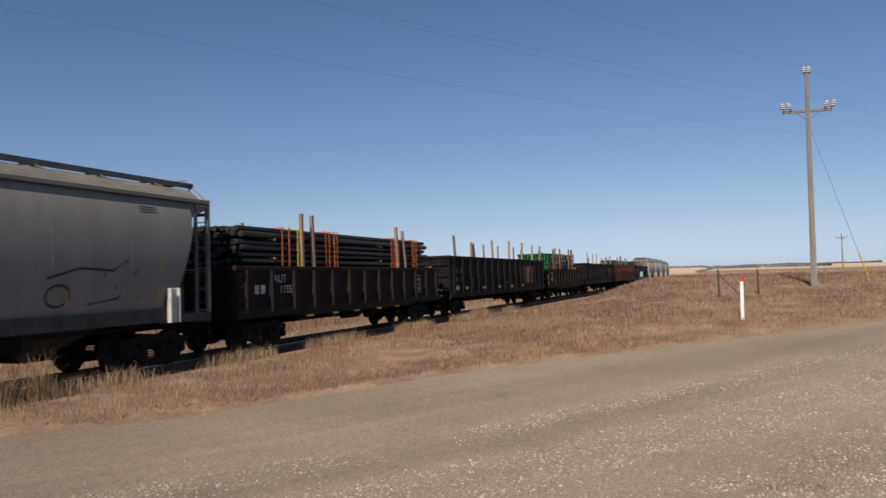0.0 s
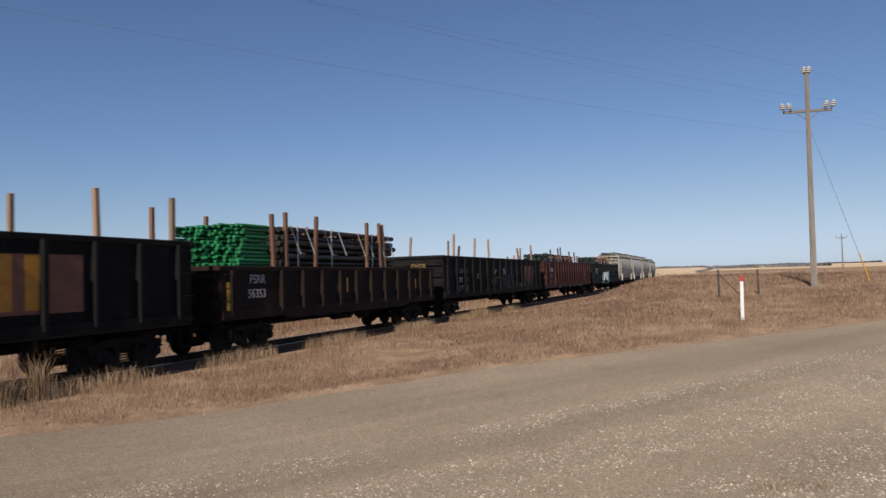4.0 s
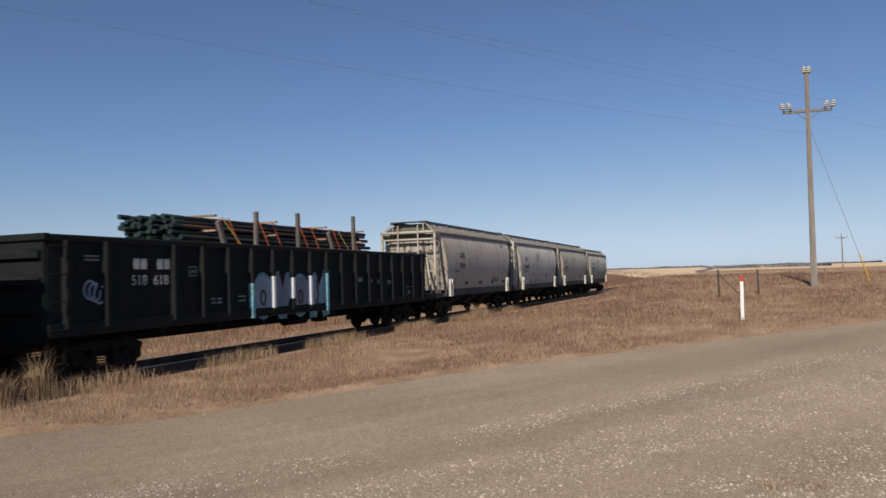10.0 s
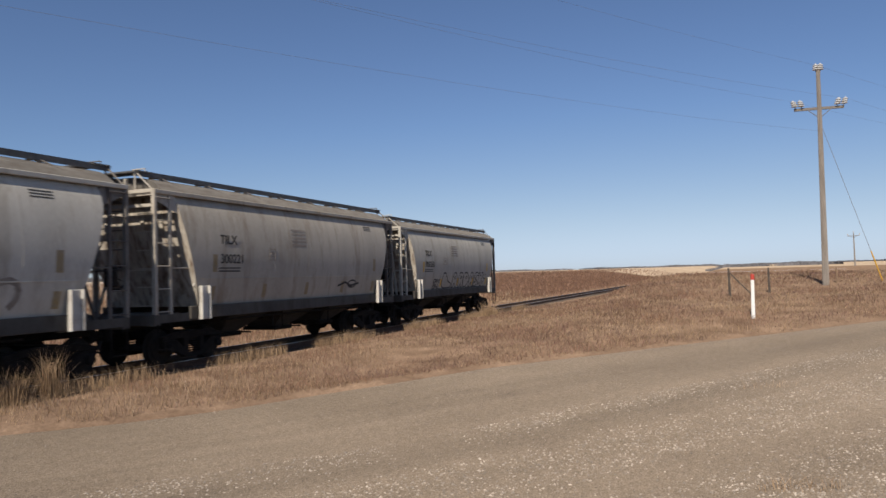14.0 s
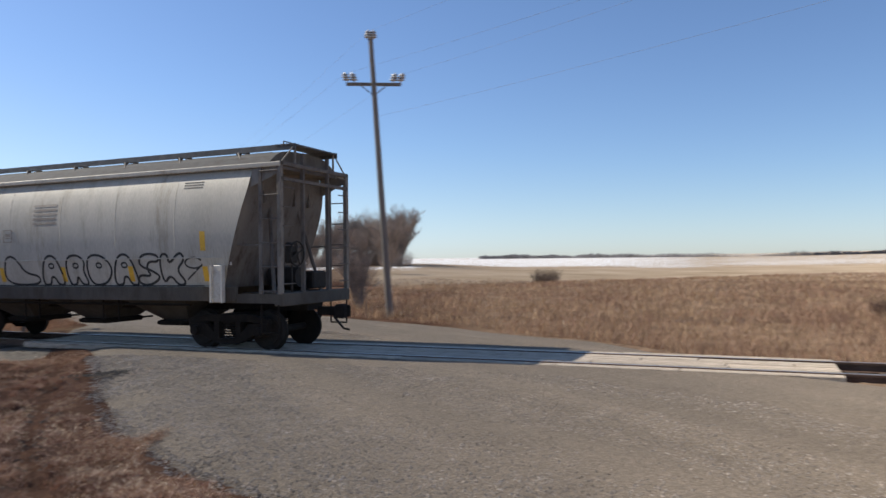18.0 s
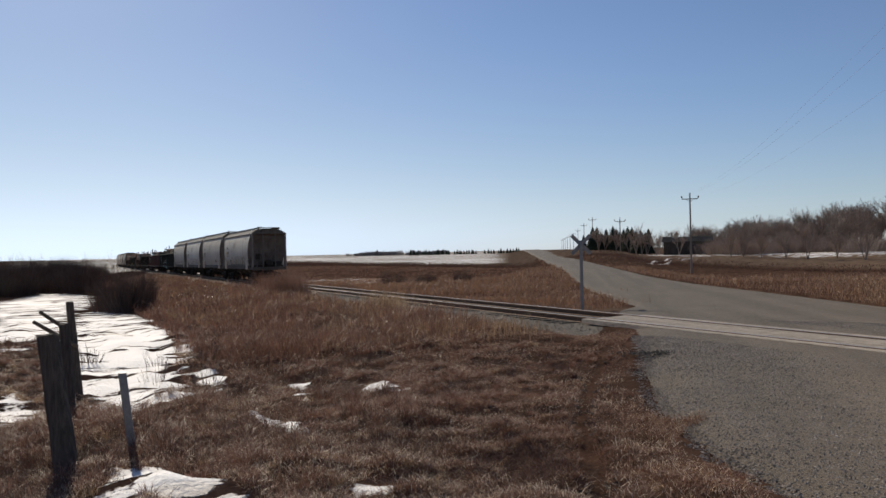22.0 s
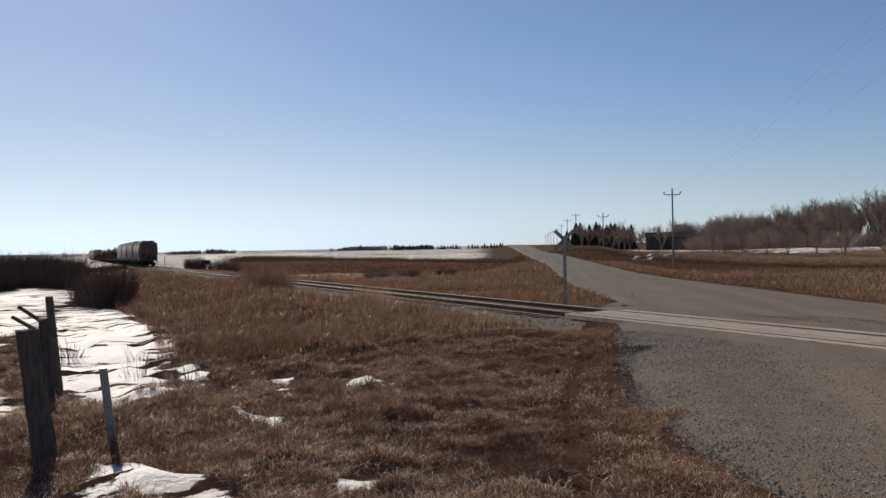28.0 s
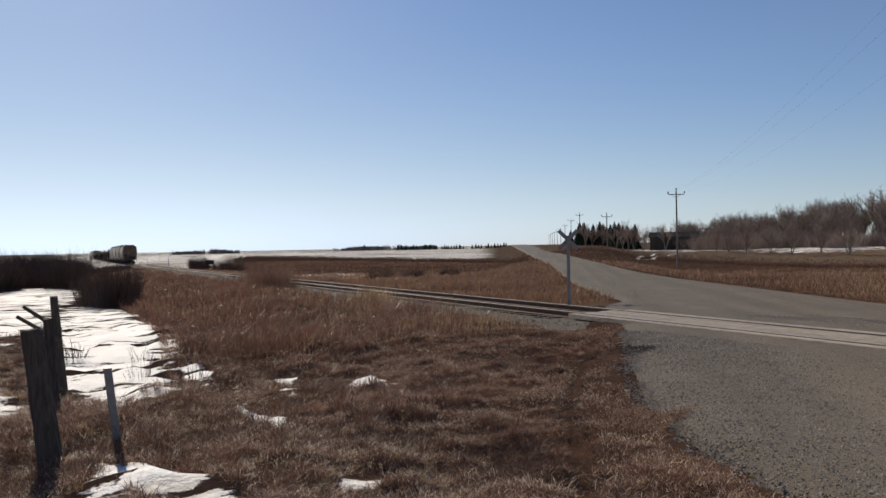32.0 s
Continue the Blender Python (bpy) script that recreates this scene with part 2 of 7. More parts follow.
M_FAINTMARK = surf("nearly_worn_off_stencil", (0.15, 0.15, 0.145), (0.24, 0.24, 0.23), 6, 0.7, bump=0)
M_GOLD = surf("road_film_yellow", (0.50, 0.27, 0.03), (0.60, 0.34, 0.045), 6, 0.6, dirt=(0.2, 0.12, 0.04), dirt_amount=0.3)
M_DULLGOLD = surf("dull_yellow_stencil", (0.30, 0.20, 0.07), (0.38, 0.26, 0.09), 6, 0.7, dirt=(0.12, 0.08, 0.04), dirt_amount=0.3)
M_ORANGEPANEL = surf("orange_reflective", (0.50, 0.20, 0.02), (0.60, 0.27, 0.035), 6, 0.5, dirt=(0.2, 0.1, 0.03), dirt_amount=0.2)
M_COLLAR = surf("dark_green_protector", (0.010, 0.022, 0.019), (0.020, 0.036, 0.032), 3, 0.45, vary=0.4, bump=0, spec=0.4)
M_FAINTTAG = surf("washed_off_spray", (0.225, 0.19, 0.16), (0.29, 0.245, 0.205), 2, 0.7, bump=0, dirt=(0.35, 0.315, 0.26), dirt_amount=0.5)
M_GRATE = surf("galvanised_grating", (0.09, 0.09, 0.09), (0.15, 0.145, 0.14), 5, 0.6, metal=0.3)
M_BARK = surf("grey_bark", (0.1719, 0.1455, 0.1256), (0.3042, 0.2578, 0.2248), 3, 0.95, stretch=(4, 4, 0.8), bump=0.6)
M_TWIG = surf("bare_twigs", (0.2898, 0.2288, 0.1906), (0.4575, 0.3737, 0.3126), 0.6, 0.95, island=True, vary=0.3, bump=0)
M_BUSH = surf("dark_willow_twigs", (0.0765, 0.0504, 0.0396), (0.1350, 0.0900, 0.0720), 0.6, 0.95, island=True, vary=0.35, bump=0)
# bluish grey with the haze of distance mixed into the colour
M_FARWOOD = surf("far_bare_wood", (0.12, 0.115, 0.12), (0.19, 0.18, 0.185), 0.2, 0.95, island=True, vary=0.3, bump=0)
M_NEEDLE = surf("spruce_needles", (0.012, 0.024, 0.014), (0.03, 0.05, 0.028), 1.2, 0.9, island=True, vary=0.35, bump=0)
M_SHED = surf("weathered_boards", (0.0476, 0.0393, 0.0333), (0.0892, 0.0750, 0.0643), 1.5, 0.9, stretch=(3, 3, 0.5), vary=0.15)
M_SHEDROOF = surf("grey_shed_roof", (0.0560, 0.0518, 0.0490), (0.0980, 0.0910, 0.0840), 1.5, 0.95, spec=0.0)
M_CLOD = surf("dark_rut_soil", (0.05, 0.042, 0.036), (0.09, 0.075, 0.062), 8, 0.95, bump=0.8)
M_STRAW = surf("dry_grass_blade", (0.44, 0.31, 0.19), (0.29, 0.195, 0.115), 0.35, 0.42, island=True, vary=0.4, bump=0)
M_RUSTGRASS = surf("russet_grass_blade", (0.2573, 0.1390, 0.0967), (0.1314, 0.0699, 0.0506), 0.4, 0.6, island=True, vary=0.45, bump=0)
M_BROWNGRASS = surf("dull_brown_blade", (0.2827, 0.1654, 0.1225), (0.1210, 0.0690, 0.0527), 0.4, 0.55, island=True, vary=0.5, bump=0)
# near-white blade colour that paints the glints of sun on dry grass
M_GLINT_FLECK = surf("bleached_chaff", (0.50, 0.38, 0.27), (0.66, 0.53, 0.40), 0.5, 0.5, island=True, vary=0.3, bump=0)
# brighter copy of the russet blade, its sunlit glow put into the colour
M_TAWNYRED = surf("tawny_red_blade", (0.3063, 0.1813, 0.1180), (0.1874, 0.1078, 0.0698), 0.4, 0.6, island=True, vary=0.4, bump=0)
M_DARKWEED = surf("dark_weed_stem", (0.0757, 0.0402, 0.0321), (0.1377, 0.0734, 0.0574), 0.4, 0.9, island=True, vary=0.4, bump=0)


def let_light_through(m, share):
    """Thin dry blades glow when the sun stands behind them."""
    nt = m.node_tree
    N, L = nt.nodes, nt.links
    bsdf, out = N["Principled BSDF"], N["Material Output"]
    tr, mx = N.new("ShaderNodeBsdfTranslucent"), N.new("ShaderNodeMixShader")
    L.new(bsdf.inputs["Base Color"].links[0].from_socket, tr.inputs["Color"])
    mx.inputs[0].default_value = share
    L.new(bsdf.outputs[0], mx.inputs[1])
    L.new(tr.outputs[0], mx.inputs[2])
    L.new(mx.outputs[0], out.inputs[0])


for m in (M_STRAW, M_RUSTGRASS, M_BROWNGRASS, M_TAWNYRED, M_GLINT_FLECK, M_DARKWEED):
    let_light_through(m, 0.24)


def ground_material():
    """Soil, dry thatch, stubble and snow, laid out by the zones stored on the mesh and broken up by noise."""
    m = bpy.data.materials.new("ground_cover")
    m.use_nodes = True
    nt = m.node_tree
    N, L = nt.nodes, nt.links
    bsdf = N["Principled BSDF"]
    tc = N.new("ShaderNodeTexCoord")
    at = N.new("ShaderNodeVertexColor")
    at.layer_name = "zone"
    sep = N.new("ShaderNodeSeparateColor")
    L.new(at.outputs[0], sep.inputs[0])
    def tex(sc, det, rough=0.6):
        t = N.new("ShaderNodeTexNoise")
        t.inputs["Scale"].default_value, t.inputs["Detail"].default_value, t.inputs["Roughness"].default_value = sc, det, rough
        L.new(tc.outputs["Object"], t.inputs["Vector"])
        return t.outputs[0]
    def mth(op, a, b):
        x = N.new("ShaderNodeMath")
        x.operation = op
        for s, v in zip(x.inputs, (a, b)):
            if isinstance(v, (int, float)):
                s.default_value = v
            else:
                L.new(v, s)
        return x.outputs[0]
    def rng(v, lo, hi):
        r = N.new("ShaderNodeMapRange")
        r.inputs["From Min"].default_value, r.inputs["From Max"].default_value = lo, hi
        L.new(v, r.inputs["Value"])
        return r.outputs[0]
    def mix(a, b, fac):
        x = N.new("ShaderNodeMix")
        x.data_type = "RGBA"
        for s, v in ((x.inputs[6], a), (x.inputs[7], b)):
            if isinstance(v, tuple):
                s.default_value = (*v, 1)
            else:
                L.new(v, s)
        L.new(fac, x.inputs[0])
        return x.outputs[2]
    mid, fine, wide = tex(0.9, 6), tex(14, 4), tex(0.05, 4)
    thatch = mix((0.13, 0.085, 0.057), (0.27, 0.185, 0.125), rng(mid, 0.3, 0.7))
    russet = mix((0.058, 0.034, 0.024), (0.165, 0.094, 0.062), rng(mid, 0.3, 0.7))
    stubble = mix((0.30, 0.225, 0.15), (0.44, 0.345, 0.25), rng(wide, 0.35, 0.65))
    col = mix(thatch, russet, rng(mth("ADD", sep.outputs[2], mth("MULTIPLY", mth("SUBTRACT", mid, 0.5), 0.6)), 0.35, 0.65))
    col = mix(col, stubble, rng(mth("ADD", sep.outputs[1], mth("MULTIPLY", mth("SUBTRACT", mid, 0.5), 0.5)), 0.4, 0.6))
    dark = N.new("ShaderNodeMix")
    dark.data_type, dark.blend_type = "RGBA", "OVERLAY"
    dark.inputs[0].default_value = 0.5
    L.new(col, dark.inputs[6])
    L.new(fine, dark.inputs[7])
    uneven = mth("ADD", mth("MULTIPLY", mth("SUBTRACT", mid, 0.5), 1.1), mth("MULTIPLY", mth("SUBTRACT", fine, 0.5), 0.45))
    # melt lines run across the drifts
    smap = N.new("ShaderNodeMapping")
    smap.inputs["Scale"].default_value = (1.7, 0.32, 1)
    L.new(tc.outputs["Object"], smap.inputs[0])
    line = N.new("ShaderNodeTexNoise")
    line.inputs["Scale"].default_value, line.inputs["Detail"].default_value, line.inputs["Distortion"].default_value = 1.0, 5, 0.6
    L.new(smap.outputs[0], line.inputs["Vector"])
    uneven = mth("ADD", uneven, mth("MULTIPLY", mth("SUBTRACT", line.outputs[0], 0.50), 3.0))
    sn = mth("ADD", sep.outputs[0], mth("MULTIPLY", uneven, rng(sep.outputs[0], 0.05, 0.45)))
    snow = rng(sn, 0.47, 0.56)
    snow_col = mix((0.66, 0.66, 0.67), (0.46, 0.42, 0.38), rng(line.outputs[0], 0.50, 0.36))
    L.new(mix(dark.outputs[2], snow_col, snow), bsdf.inputs["Base Color"])
    # matt earth; smooth, wet-crusted snow
    L.new(mth("SUBTRACT", 0.9, mth("MULTIPLY", snow, 0.2)), bsdf.inputs["Roughness"])
    L.new(mth("SUBTRACT", 1.0, snow), bsdf.inputs["Diffuse Roughness"])
    L.new(mth("MULTIPLY", snow, 0.12), bsdf.inputs["Specular IOR Level"])
    b = N.new("ShaderNodeBump")
    b.inputs["Strength"].default_value, b.inputs["Distance"].default_value = 0.6, 0.05
    L.new(mth("ADD", fine, mth("ADD", mth("MULTIPLY", snow, 1.5), mth("MULTIPLY", line.outputs[0], 2.0))), b.inputs["Height"])
    L.new(b.outputs[0], bsdf.inputs["Normal"])
    return m


def gravel_material():
    m = surf("gravel_road", (0.1765, 0.1375, 0.0985), (0.2155, 0.1693, 0.1231), 0.25, 0.95, bump=0.0, fine=11, dirt=(0.150, 0.116, 0.086), dirt_amount=0.15)
    nt = m.node_tree
    N, L = nt.nodes, nt.links
    bsdf = N["Principled BSDF"]
    tc = N.new("ShaderNodeTexCoord")
    vo = N.new("ShaderNodeTexVoronoi")
    vo.inputs["Scale"].default_value = 80
    L.new(tc.outputs["Object"], vo.inputs["Vector"])
    src = bsdf.inputs["Base Color"].links[0].from_socket
    mx = N.new("ShaderNodeMix")
    mx.data_type, mx.blend_type = "RGBA", "SOFT_LIGHT"
    mx.inputs[0].default_value = 0.5
    L.new(src, mx.inputs[6])
    bw = N.new("ShaderNodeSeparateColor")
    L.new(vo.outputs["Color"], bw.inputs[0])
    L.new(bw.outputs[0], mx.inputs[7])
    # faint lengthwise bands where tyres have swept the gravel
    mp = N.new("ShaderNodeMapping")
    mp.vector_type = "TEXTURE"
    mp.inputs["Rotation"].default_value = (0, 0, math.atan2(0.588, -0.809))
    mp.inputs["Scale"].default_value = (30, 1.1, 1)
    L.new(tc.outputs["Object"], mp.inputs[0])
    band = N.new("ShaderNodeTexNoise")
    band.inputs["Scale"].default_value, band.inputs["Detail"].default_value = 1.0, 3
    L.new(mp.outputs[0], band.inputs["Vector"])
    lift = N.new("ShaderNodeMapRange")
    lift.inputs["From Min"].default_value, lift.inputs["From Max"].default_value = 0.35, 0.65
    lift.inputs["To Min"].default_value, lift.inputs["To Max"].default_value = 0.86, 1.10
    L.new(band.outputs[0], lift.inputs["Value"])
    hs = N.new("ShaderNodeHueSaturation")
    L.new(lift.outputs[0], hs.inputs["Value"])
    L.new(mx.outputs[2], hs.inputs["Color"])
    L.new(hs.outputs[0], bsdf.inputs["Base Color"])
    b = N.new("ShaderNodeBump")
    lump = N.new("ShaderNodeTexNoise")
    lump.inputs["Scale"].default_value, lump.inputs["Detail"].default_value = 22, 4
    L.new(tc.outputs["Object"], lump.inputs["Vector"])
    both = N.new("ShaderNodeMath")
    both.operation = "ADD"
    L.new(vo.outputs["Distance"], both.inputs[0])
    L.new(lump.outputs[0], both.inputs[1])
    b.inputs["Strength"].default_value, b.inputs["Distance"].default_value = 0.5, 0.022
    L.new(both.outputs[0], b.inputs["Height"])
    L.new(b.outputs[0], bsdf.inputs["Normal"])
    return m


M_GROUND = ground_material()
M_GRAVEL = gravel_material()
M_COARSE = surf("coarse_gravel", (0.2233, 0.1865, 0.1510), (0.3939, 0.3388, 0.2823), 2, 0.95, island=True, vary=0.45, bump=0)
M_PEBBLE = surf("loose_gravel", (0.1812, 0.1477, 0.1150), (0.2927, 0.2474, 0.1986), 2, 0.95, island=True, vary=0.4, bump=0)

# ---- the land ----
ROAD_E, ROAD_N = np.array((-0.809, 0.588)), np.array((0.588, 0.809))   # along the road, across it
SW_EDGE = ((-600, 20), (-120, 0.5), (-48, 1.6), (-10, 2.2), (4.5, 2.3), (6.3, 2.35), (8, 1.75), (10.5, 1.45), (13.5, 1.55), (17, 1.85), (20, 1.9), (22.5, 1.6), (26, 1.9), (30, 2.9), (44, 1.4), (85, -0.1), (357, -18.6), (900, -60))
NE_EDGE = ((-600, 27), (-120, 8.5), (-60, 10.4), (-23, 11.6), (-9, 13.6), (0, 13.2), (2, 12.4), (5.5, 12.1), (8, 11.8), (13, 13.0), (20, 13.2), (26, 12), (33, 10.9), (48, 8.6), (67, 7), (130, 3.3), (399, -12), (900, -46))


def smooth(x, a, b):
    t = np.clip((x - a) / (b - a), 0, 1)
    return t * t * (3 - 2 * t)


def road_coords(x, y):
    return ROAD_E[0] * x + ROAD_E[1] * y, ROAD_N[0] * x + ROAD_N[1] * y


def road_mask(x, y, soft=0.6):
    u, c = road_coords(x, y)
    lo = np.interp(u, *zip(*SW_EDGE))
    hi = np.interp(u, *zip(*NE_EDGE))
    return smooth(c, lo - soft, lo + soft * 0.2) * (1 - smooth(c, hi - soft * 0.2, hi + soft))


def waves(x, y, k, seed):
    rs = np.random.RandomState(seed)
    out = np.zeros_like(x)
    for i in range(5):
        a, f, p = rs.uniform(0, math.pi), k * rs.uniform(0.6, 2.2), rs.uniform(0, 6.28)
        out += np.sin(f * (x * math.cos(a) + y * math.sin(a)) + p)
    return out / 5


RUT = ((-13.2, 11.0), (-10.0, 8.1), (-7.8, 6.15), (-6.6, 5.35), (-5.2, 4.4), (-3.8, 3.4))


def rut(x, y):
    """Share of the old wheel rut that runs beside the road."""
    d = np.full(np.shape(x), 9.0)
    for (ax, ay), (bx, by) in zip(RUT, RUT[1:]):
        t = np.clip(((x - ax) * (bx - ax) + (y - ay) * (by - ay)) / ((bx - ax) ** 2 + (by - ay) ** 2), 0, 1)
        d = np.minimum(d, np.hypot(x - ax - t * (bx - ax), y - ay - t * (by - ay)))
    return np.exp(-((d + 0.03 * waves(x, y, 5.0, 33)) / 0.11) ** 2)


def ground_z(x, y, relief=True):
    """Height of the land, rail top being 0."""
    x, y = np.asarray(x, float), np.asarray(y, float)
    r = np.hypot(x, y)
    z = np.full_like(x, -0.30)
    # the bank that climbs south of the track towards +x
    z += 0.045 * np.clip(x - 8, 0, 42) * (1 - smooth(y, 4.0, 11.5)) 
    z += 0.012 * np.clip(x - 20, 0, 200) * smooth(y, 18, 40)
    # low wet ground to the west, south of the track
    z -= 0.55 * smooth(-x, 9, 16) * (1 - smooth(y, 3.5, 9.5))
    z -= 0.25 * smooth(-x, 24, 50) * (1 - smooth(y, 6, 12))
    # hollow north-west of the crossing
    u, c = road_coords(x, y)
    z -= 1.3 * smooth(u, 50, 80) * (1 - smooth(u, 420, 700)) * smooth(np.abs(c - 3), 6, 14) * smooth(y, 17, 26)
    # the track bed
    dy = np.abs(y - TRACK_Y)
    bed = (1 - smooth(dy, 1.9, 4.2)) * (1 - smooth(np.abs(x), 250, 500))
    z = z * (1 - bed) + -0.36 * bed
    # east of the crossing the verge comes up level with the ties
    z += 0.25 * smooth(x, 4, 9) * smooth(TRACK_Y - y, 1.3, 1.75) * (1 - smooth(TRACK_Y - y, 3.0, 6.5)) * (1 - smooth(x, 60, 100))
    # road: level, brought up to the rails at the crossing
    rm = road_mask(x, y, 1.6)
    cross = (1 - smooth(dy, 1.6, 7.0)) * smooth(u, -14, -2) * (1 - smooth(u, 34, 48))
    road_level = -0.24 + 0.040 * np.clip(x - 9, 0, 42) + 0.010 * np.clip(u - 60, 0, 400)
    road_level = road_level * (1 - cross) + -0.05 * cross
    z = z * (1 - rm) + road_level * rm
    # a field bank runs beyond the hollow, level with the track
    z += 0.9 * smooth(y, 94.0, 96.5) * smooth(-x, 15, 45) * (1 - rm) * (1 - smooth(r, 500, 800))
    # the farmyard stands on a low rise
    az = np.degrees(np.arctan2(-x, y))
    z += 1.5 * smooth(r, 115, 152) * (1 - smooth(r, 260, 400)) * smooth(az, 16, 26) * (1 - smooth(az, 52, 57)) * (1 - rm)
    # distance
    low = smooth(-x, 60, 120) * smooth(y, 17, 26) * (1 - smooth(y, 94, 97)) * (1 - smooth(r, 450, 650))
    z += 0.0052 * np.clip(r - 140, 0, 2200) * (1 - rm * 0.7) * (1 - 0.75 * low)
    z += smooth(r, 300, 900) * (1.5 * waves(x, y, 0.004, 5) + 2.5 * smooth(r, 900, 2200) * waves(x, y, 0.002, 8))
    if relief:
        mead = smooth(-x, 2.0, 4.5) * (1 - smooth(y, 11.0, 12.4)) * (1 - rm) * (1 - smooth(r, 30, 50))
        z += mead * (0.15 * waves(x, y, 1.9, 3) + 0.13 * waves(x, y, 4.2, 4) - 0.17 * rut(x, y))
        z += (1 - rm) * (0.05 * waves(x, y, 1.1, 1) + 0.10 * waves(x, y, 0.35, 2)) * (1 - bed) * (1 - smooth(r, 60, 200))
    return z


SNOW_SPOTS = ((-32, 1.2, 15.5, 1.95, 0.0), (-18.5, 1.05, 4.4, 1.3, 0.0), (-17.3, 2.75, 1.5, 0.34, 0.0), (-43, -2.1, 14, 1.7, 0.0), (-63, -2.6, 18, 3.3, 0.03), (-15.4, -1.25, 2.0, 0.6, 0.0),
              (-10.1, 2.57, 0.9, 0.27, -0.12), (-12.9, 5.15, 1.0, 0.3, -0.05), (-13.0, 3.6, 1.2, 0.22, 0.1), (-7.1, 0.95, 1.15, 0.36, -0.5), (-6.55, 2.8, 0.5, 0.24, 1.2), (-15.5, 4.4, 0.8, 0.16, 0.0), (-6.4, 0.2, 1.2, 0.35, 0.1))


def zones(x, y):
    """Snow, stubble and russet shares of the land at a place."""
    r = np.hypot(x, y)
    az = np.degrees(np.arctan2(-x, y))          # from +y, counter-clockwise
    u, c = road_coords(x, y)
    snow = np.zeros_like(x)
    for sx, sy, a, b, turn in SNOW_SPOTS:
        ct, st = math.cos(turn), math.sin(turn)
        px, py = (x - sx) * ct - (y - sy) * st, (x - sx) * st + (y - sy) * ct
        d = np.sqrt((px / a) ** 2 + (py / b) ** 2)
        snow = np.maximum(snow, 1.0 - 0.48 * d - 0.7 * np.clip(d - 1, 0, None))
    # snow lying in the far fields, in drifts
    drift = 0.5 + 0.22 * waves(x, y, 0.035, 11) + 0.30 * waves(x * 0.35, y, 0.02, 12)
    beyond = np.maximum(smooth(y, 95, 98), smooth(az, 77, 80))      # past the field bank
    field_w = smooth(r, 150, 200) * smooth(az, 57.5, 60) * (1 - smooth(az, 88, 96)) * beyond
    snow = np.maximum(snow, field_w * (0.10 + 0.62 * drift + 0.22 * waves(x * 0.4, y, 0.16, 61) + 0.10 * smooth(r, 160, 240) * (1 - smooth(r, 240, 330))))
    north = smooth(r, 180, 260) * smooth(az, -6, 12) * (1 - smooth(az, 40, 46))
    snow = np.maximum(snow, north * (0.55 + 0.25 * drift))
    north_e = smooth(r, 150, 320) * smooth(az, -60, -40) * (1 - smooth(az, 0, 14))
    snow = np.maximum(snow, north_e * (0.22 + 0.30 * drift))
    yard = smooth(r, 128, 142) * (1 - smooth(r, 165, 200)) * smooth(az, 22, 26) * (1 - smooth(az, 47, 53))
    snow = np.maximum(snow, yard * (0.10 + 0.45 * drift + 0.3 * waves(x, y, 0.16, 19)))
    hollow = smooth(r, 78, 92) * (1 - smooth(r, 115, 130)) * smooth(az, 66, 69) * (1 - smooth(az, 74, 79))
    snow = np.maximum(snow, hollow * (0.22 + 0.35 * drift))
    east = smooth(r, 85, 110) * (1 - smooth(r, 130, 160)) * smooth(-az, 86, 89) * (1 - smooth(-az, 96, 100))
    snow = np.maximum(snow, east * (0.25 + 0.4 * drift))
    start = 62 + 330 * smooth(-az, 42, 60)
    stub = smooth(r - start, 0, 26) * smooth(az, -84, -70) * (1 - smooth(az, 24, 32))
    stub = np.maximum(stub, smooth(r, 150, 200) * smooth(az, 57, 60) * (1 - smooth(az, 90, 98)) * beyond)
    stub = np.maximum(stub, smooth(r, 200, 260) * smooth(-az, 60, 76) * (1 - smooth(-az, 130, 160)))
    rust = smooth(y, 16, 22) * (1 - smooth(y, 93, 98)) * smooth(az, 12, 30) + 0.8 * smooth(y, 16, 22) * smooth(-az, 42, 56) * (1 - smooth(r, 260, 400)) + 0.9 * smooth(-x, 1, 4) * (1 - smooth(y, 12, 16))
    return np.clip(snow, 0, 1), np.clip(stub, 0, 1), np.clip(rust, 0, 1)


def spread(n, fine, far):
    """Grid lines, close together near 0 and wide apart far off."""
    k = np.linspace(-1, 1, n)
    b = 8.5
    v = np.sinh(k * b) / math.sinh(b) * far
    return v + k * fine * n / 2


def build_ground():
    gx, gy = spread(520, 0.22, 4000) - 4, spread(480, 0.2, 4000) + 7
    X, Y = np.meshgrid(gx, gy)
    Z = ground_z(X, Y) - 0.10 * smooth(road_mask(X, Y, 0.9), 0.75, 1.0)
    V = np.stack([X, Y, Z], -1).reshape(-1, 3)
    nx, ny = len(gx), len(gy)
    i = np.arange(nx * ny).reshape(ny, nx)
    F = np.stack([i[:-1, :-1], i[:-1, 1:], i[1:, 1:], i[1:, :-1]], -1).reshape(-1, 4)
    me = raw_mesh("ground", V, F, M_GROUND, True)
    s, t, u = zones(V[:, 0].astype(float), V[:, 1].astype(float))
    col = me.color_attributes.new("zone", "FLOAT_COLOR", "POINT")
    col.data.foreach_set("color", np.stack([s, t, u, np.ones_like(s)], -1).astype(np.float32).ravel())
    tagged(new("ground", me), "dry brown prairie ground with patches of old snow", "ground", kind="structure")


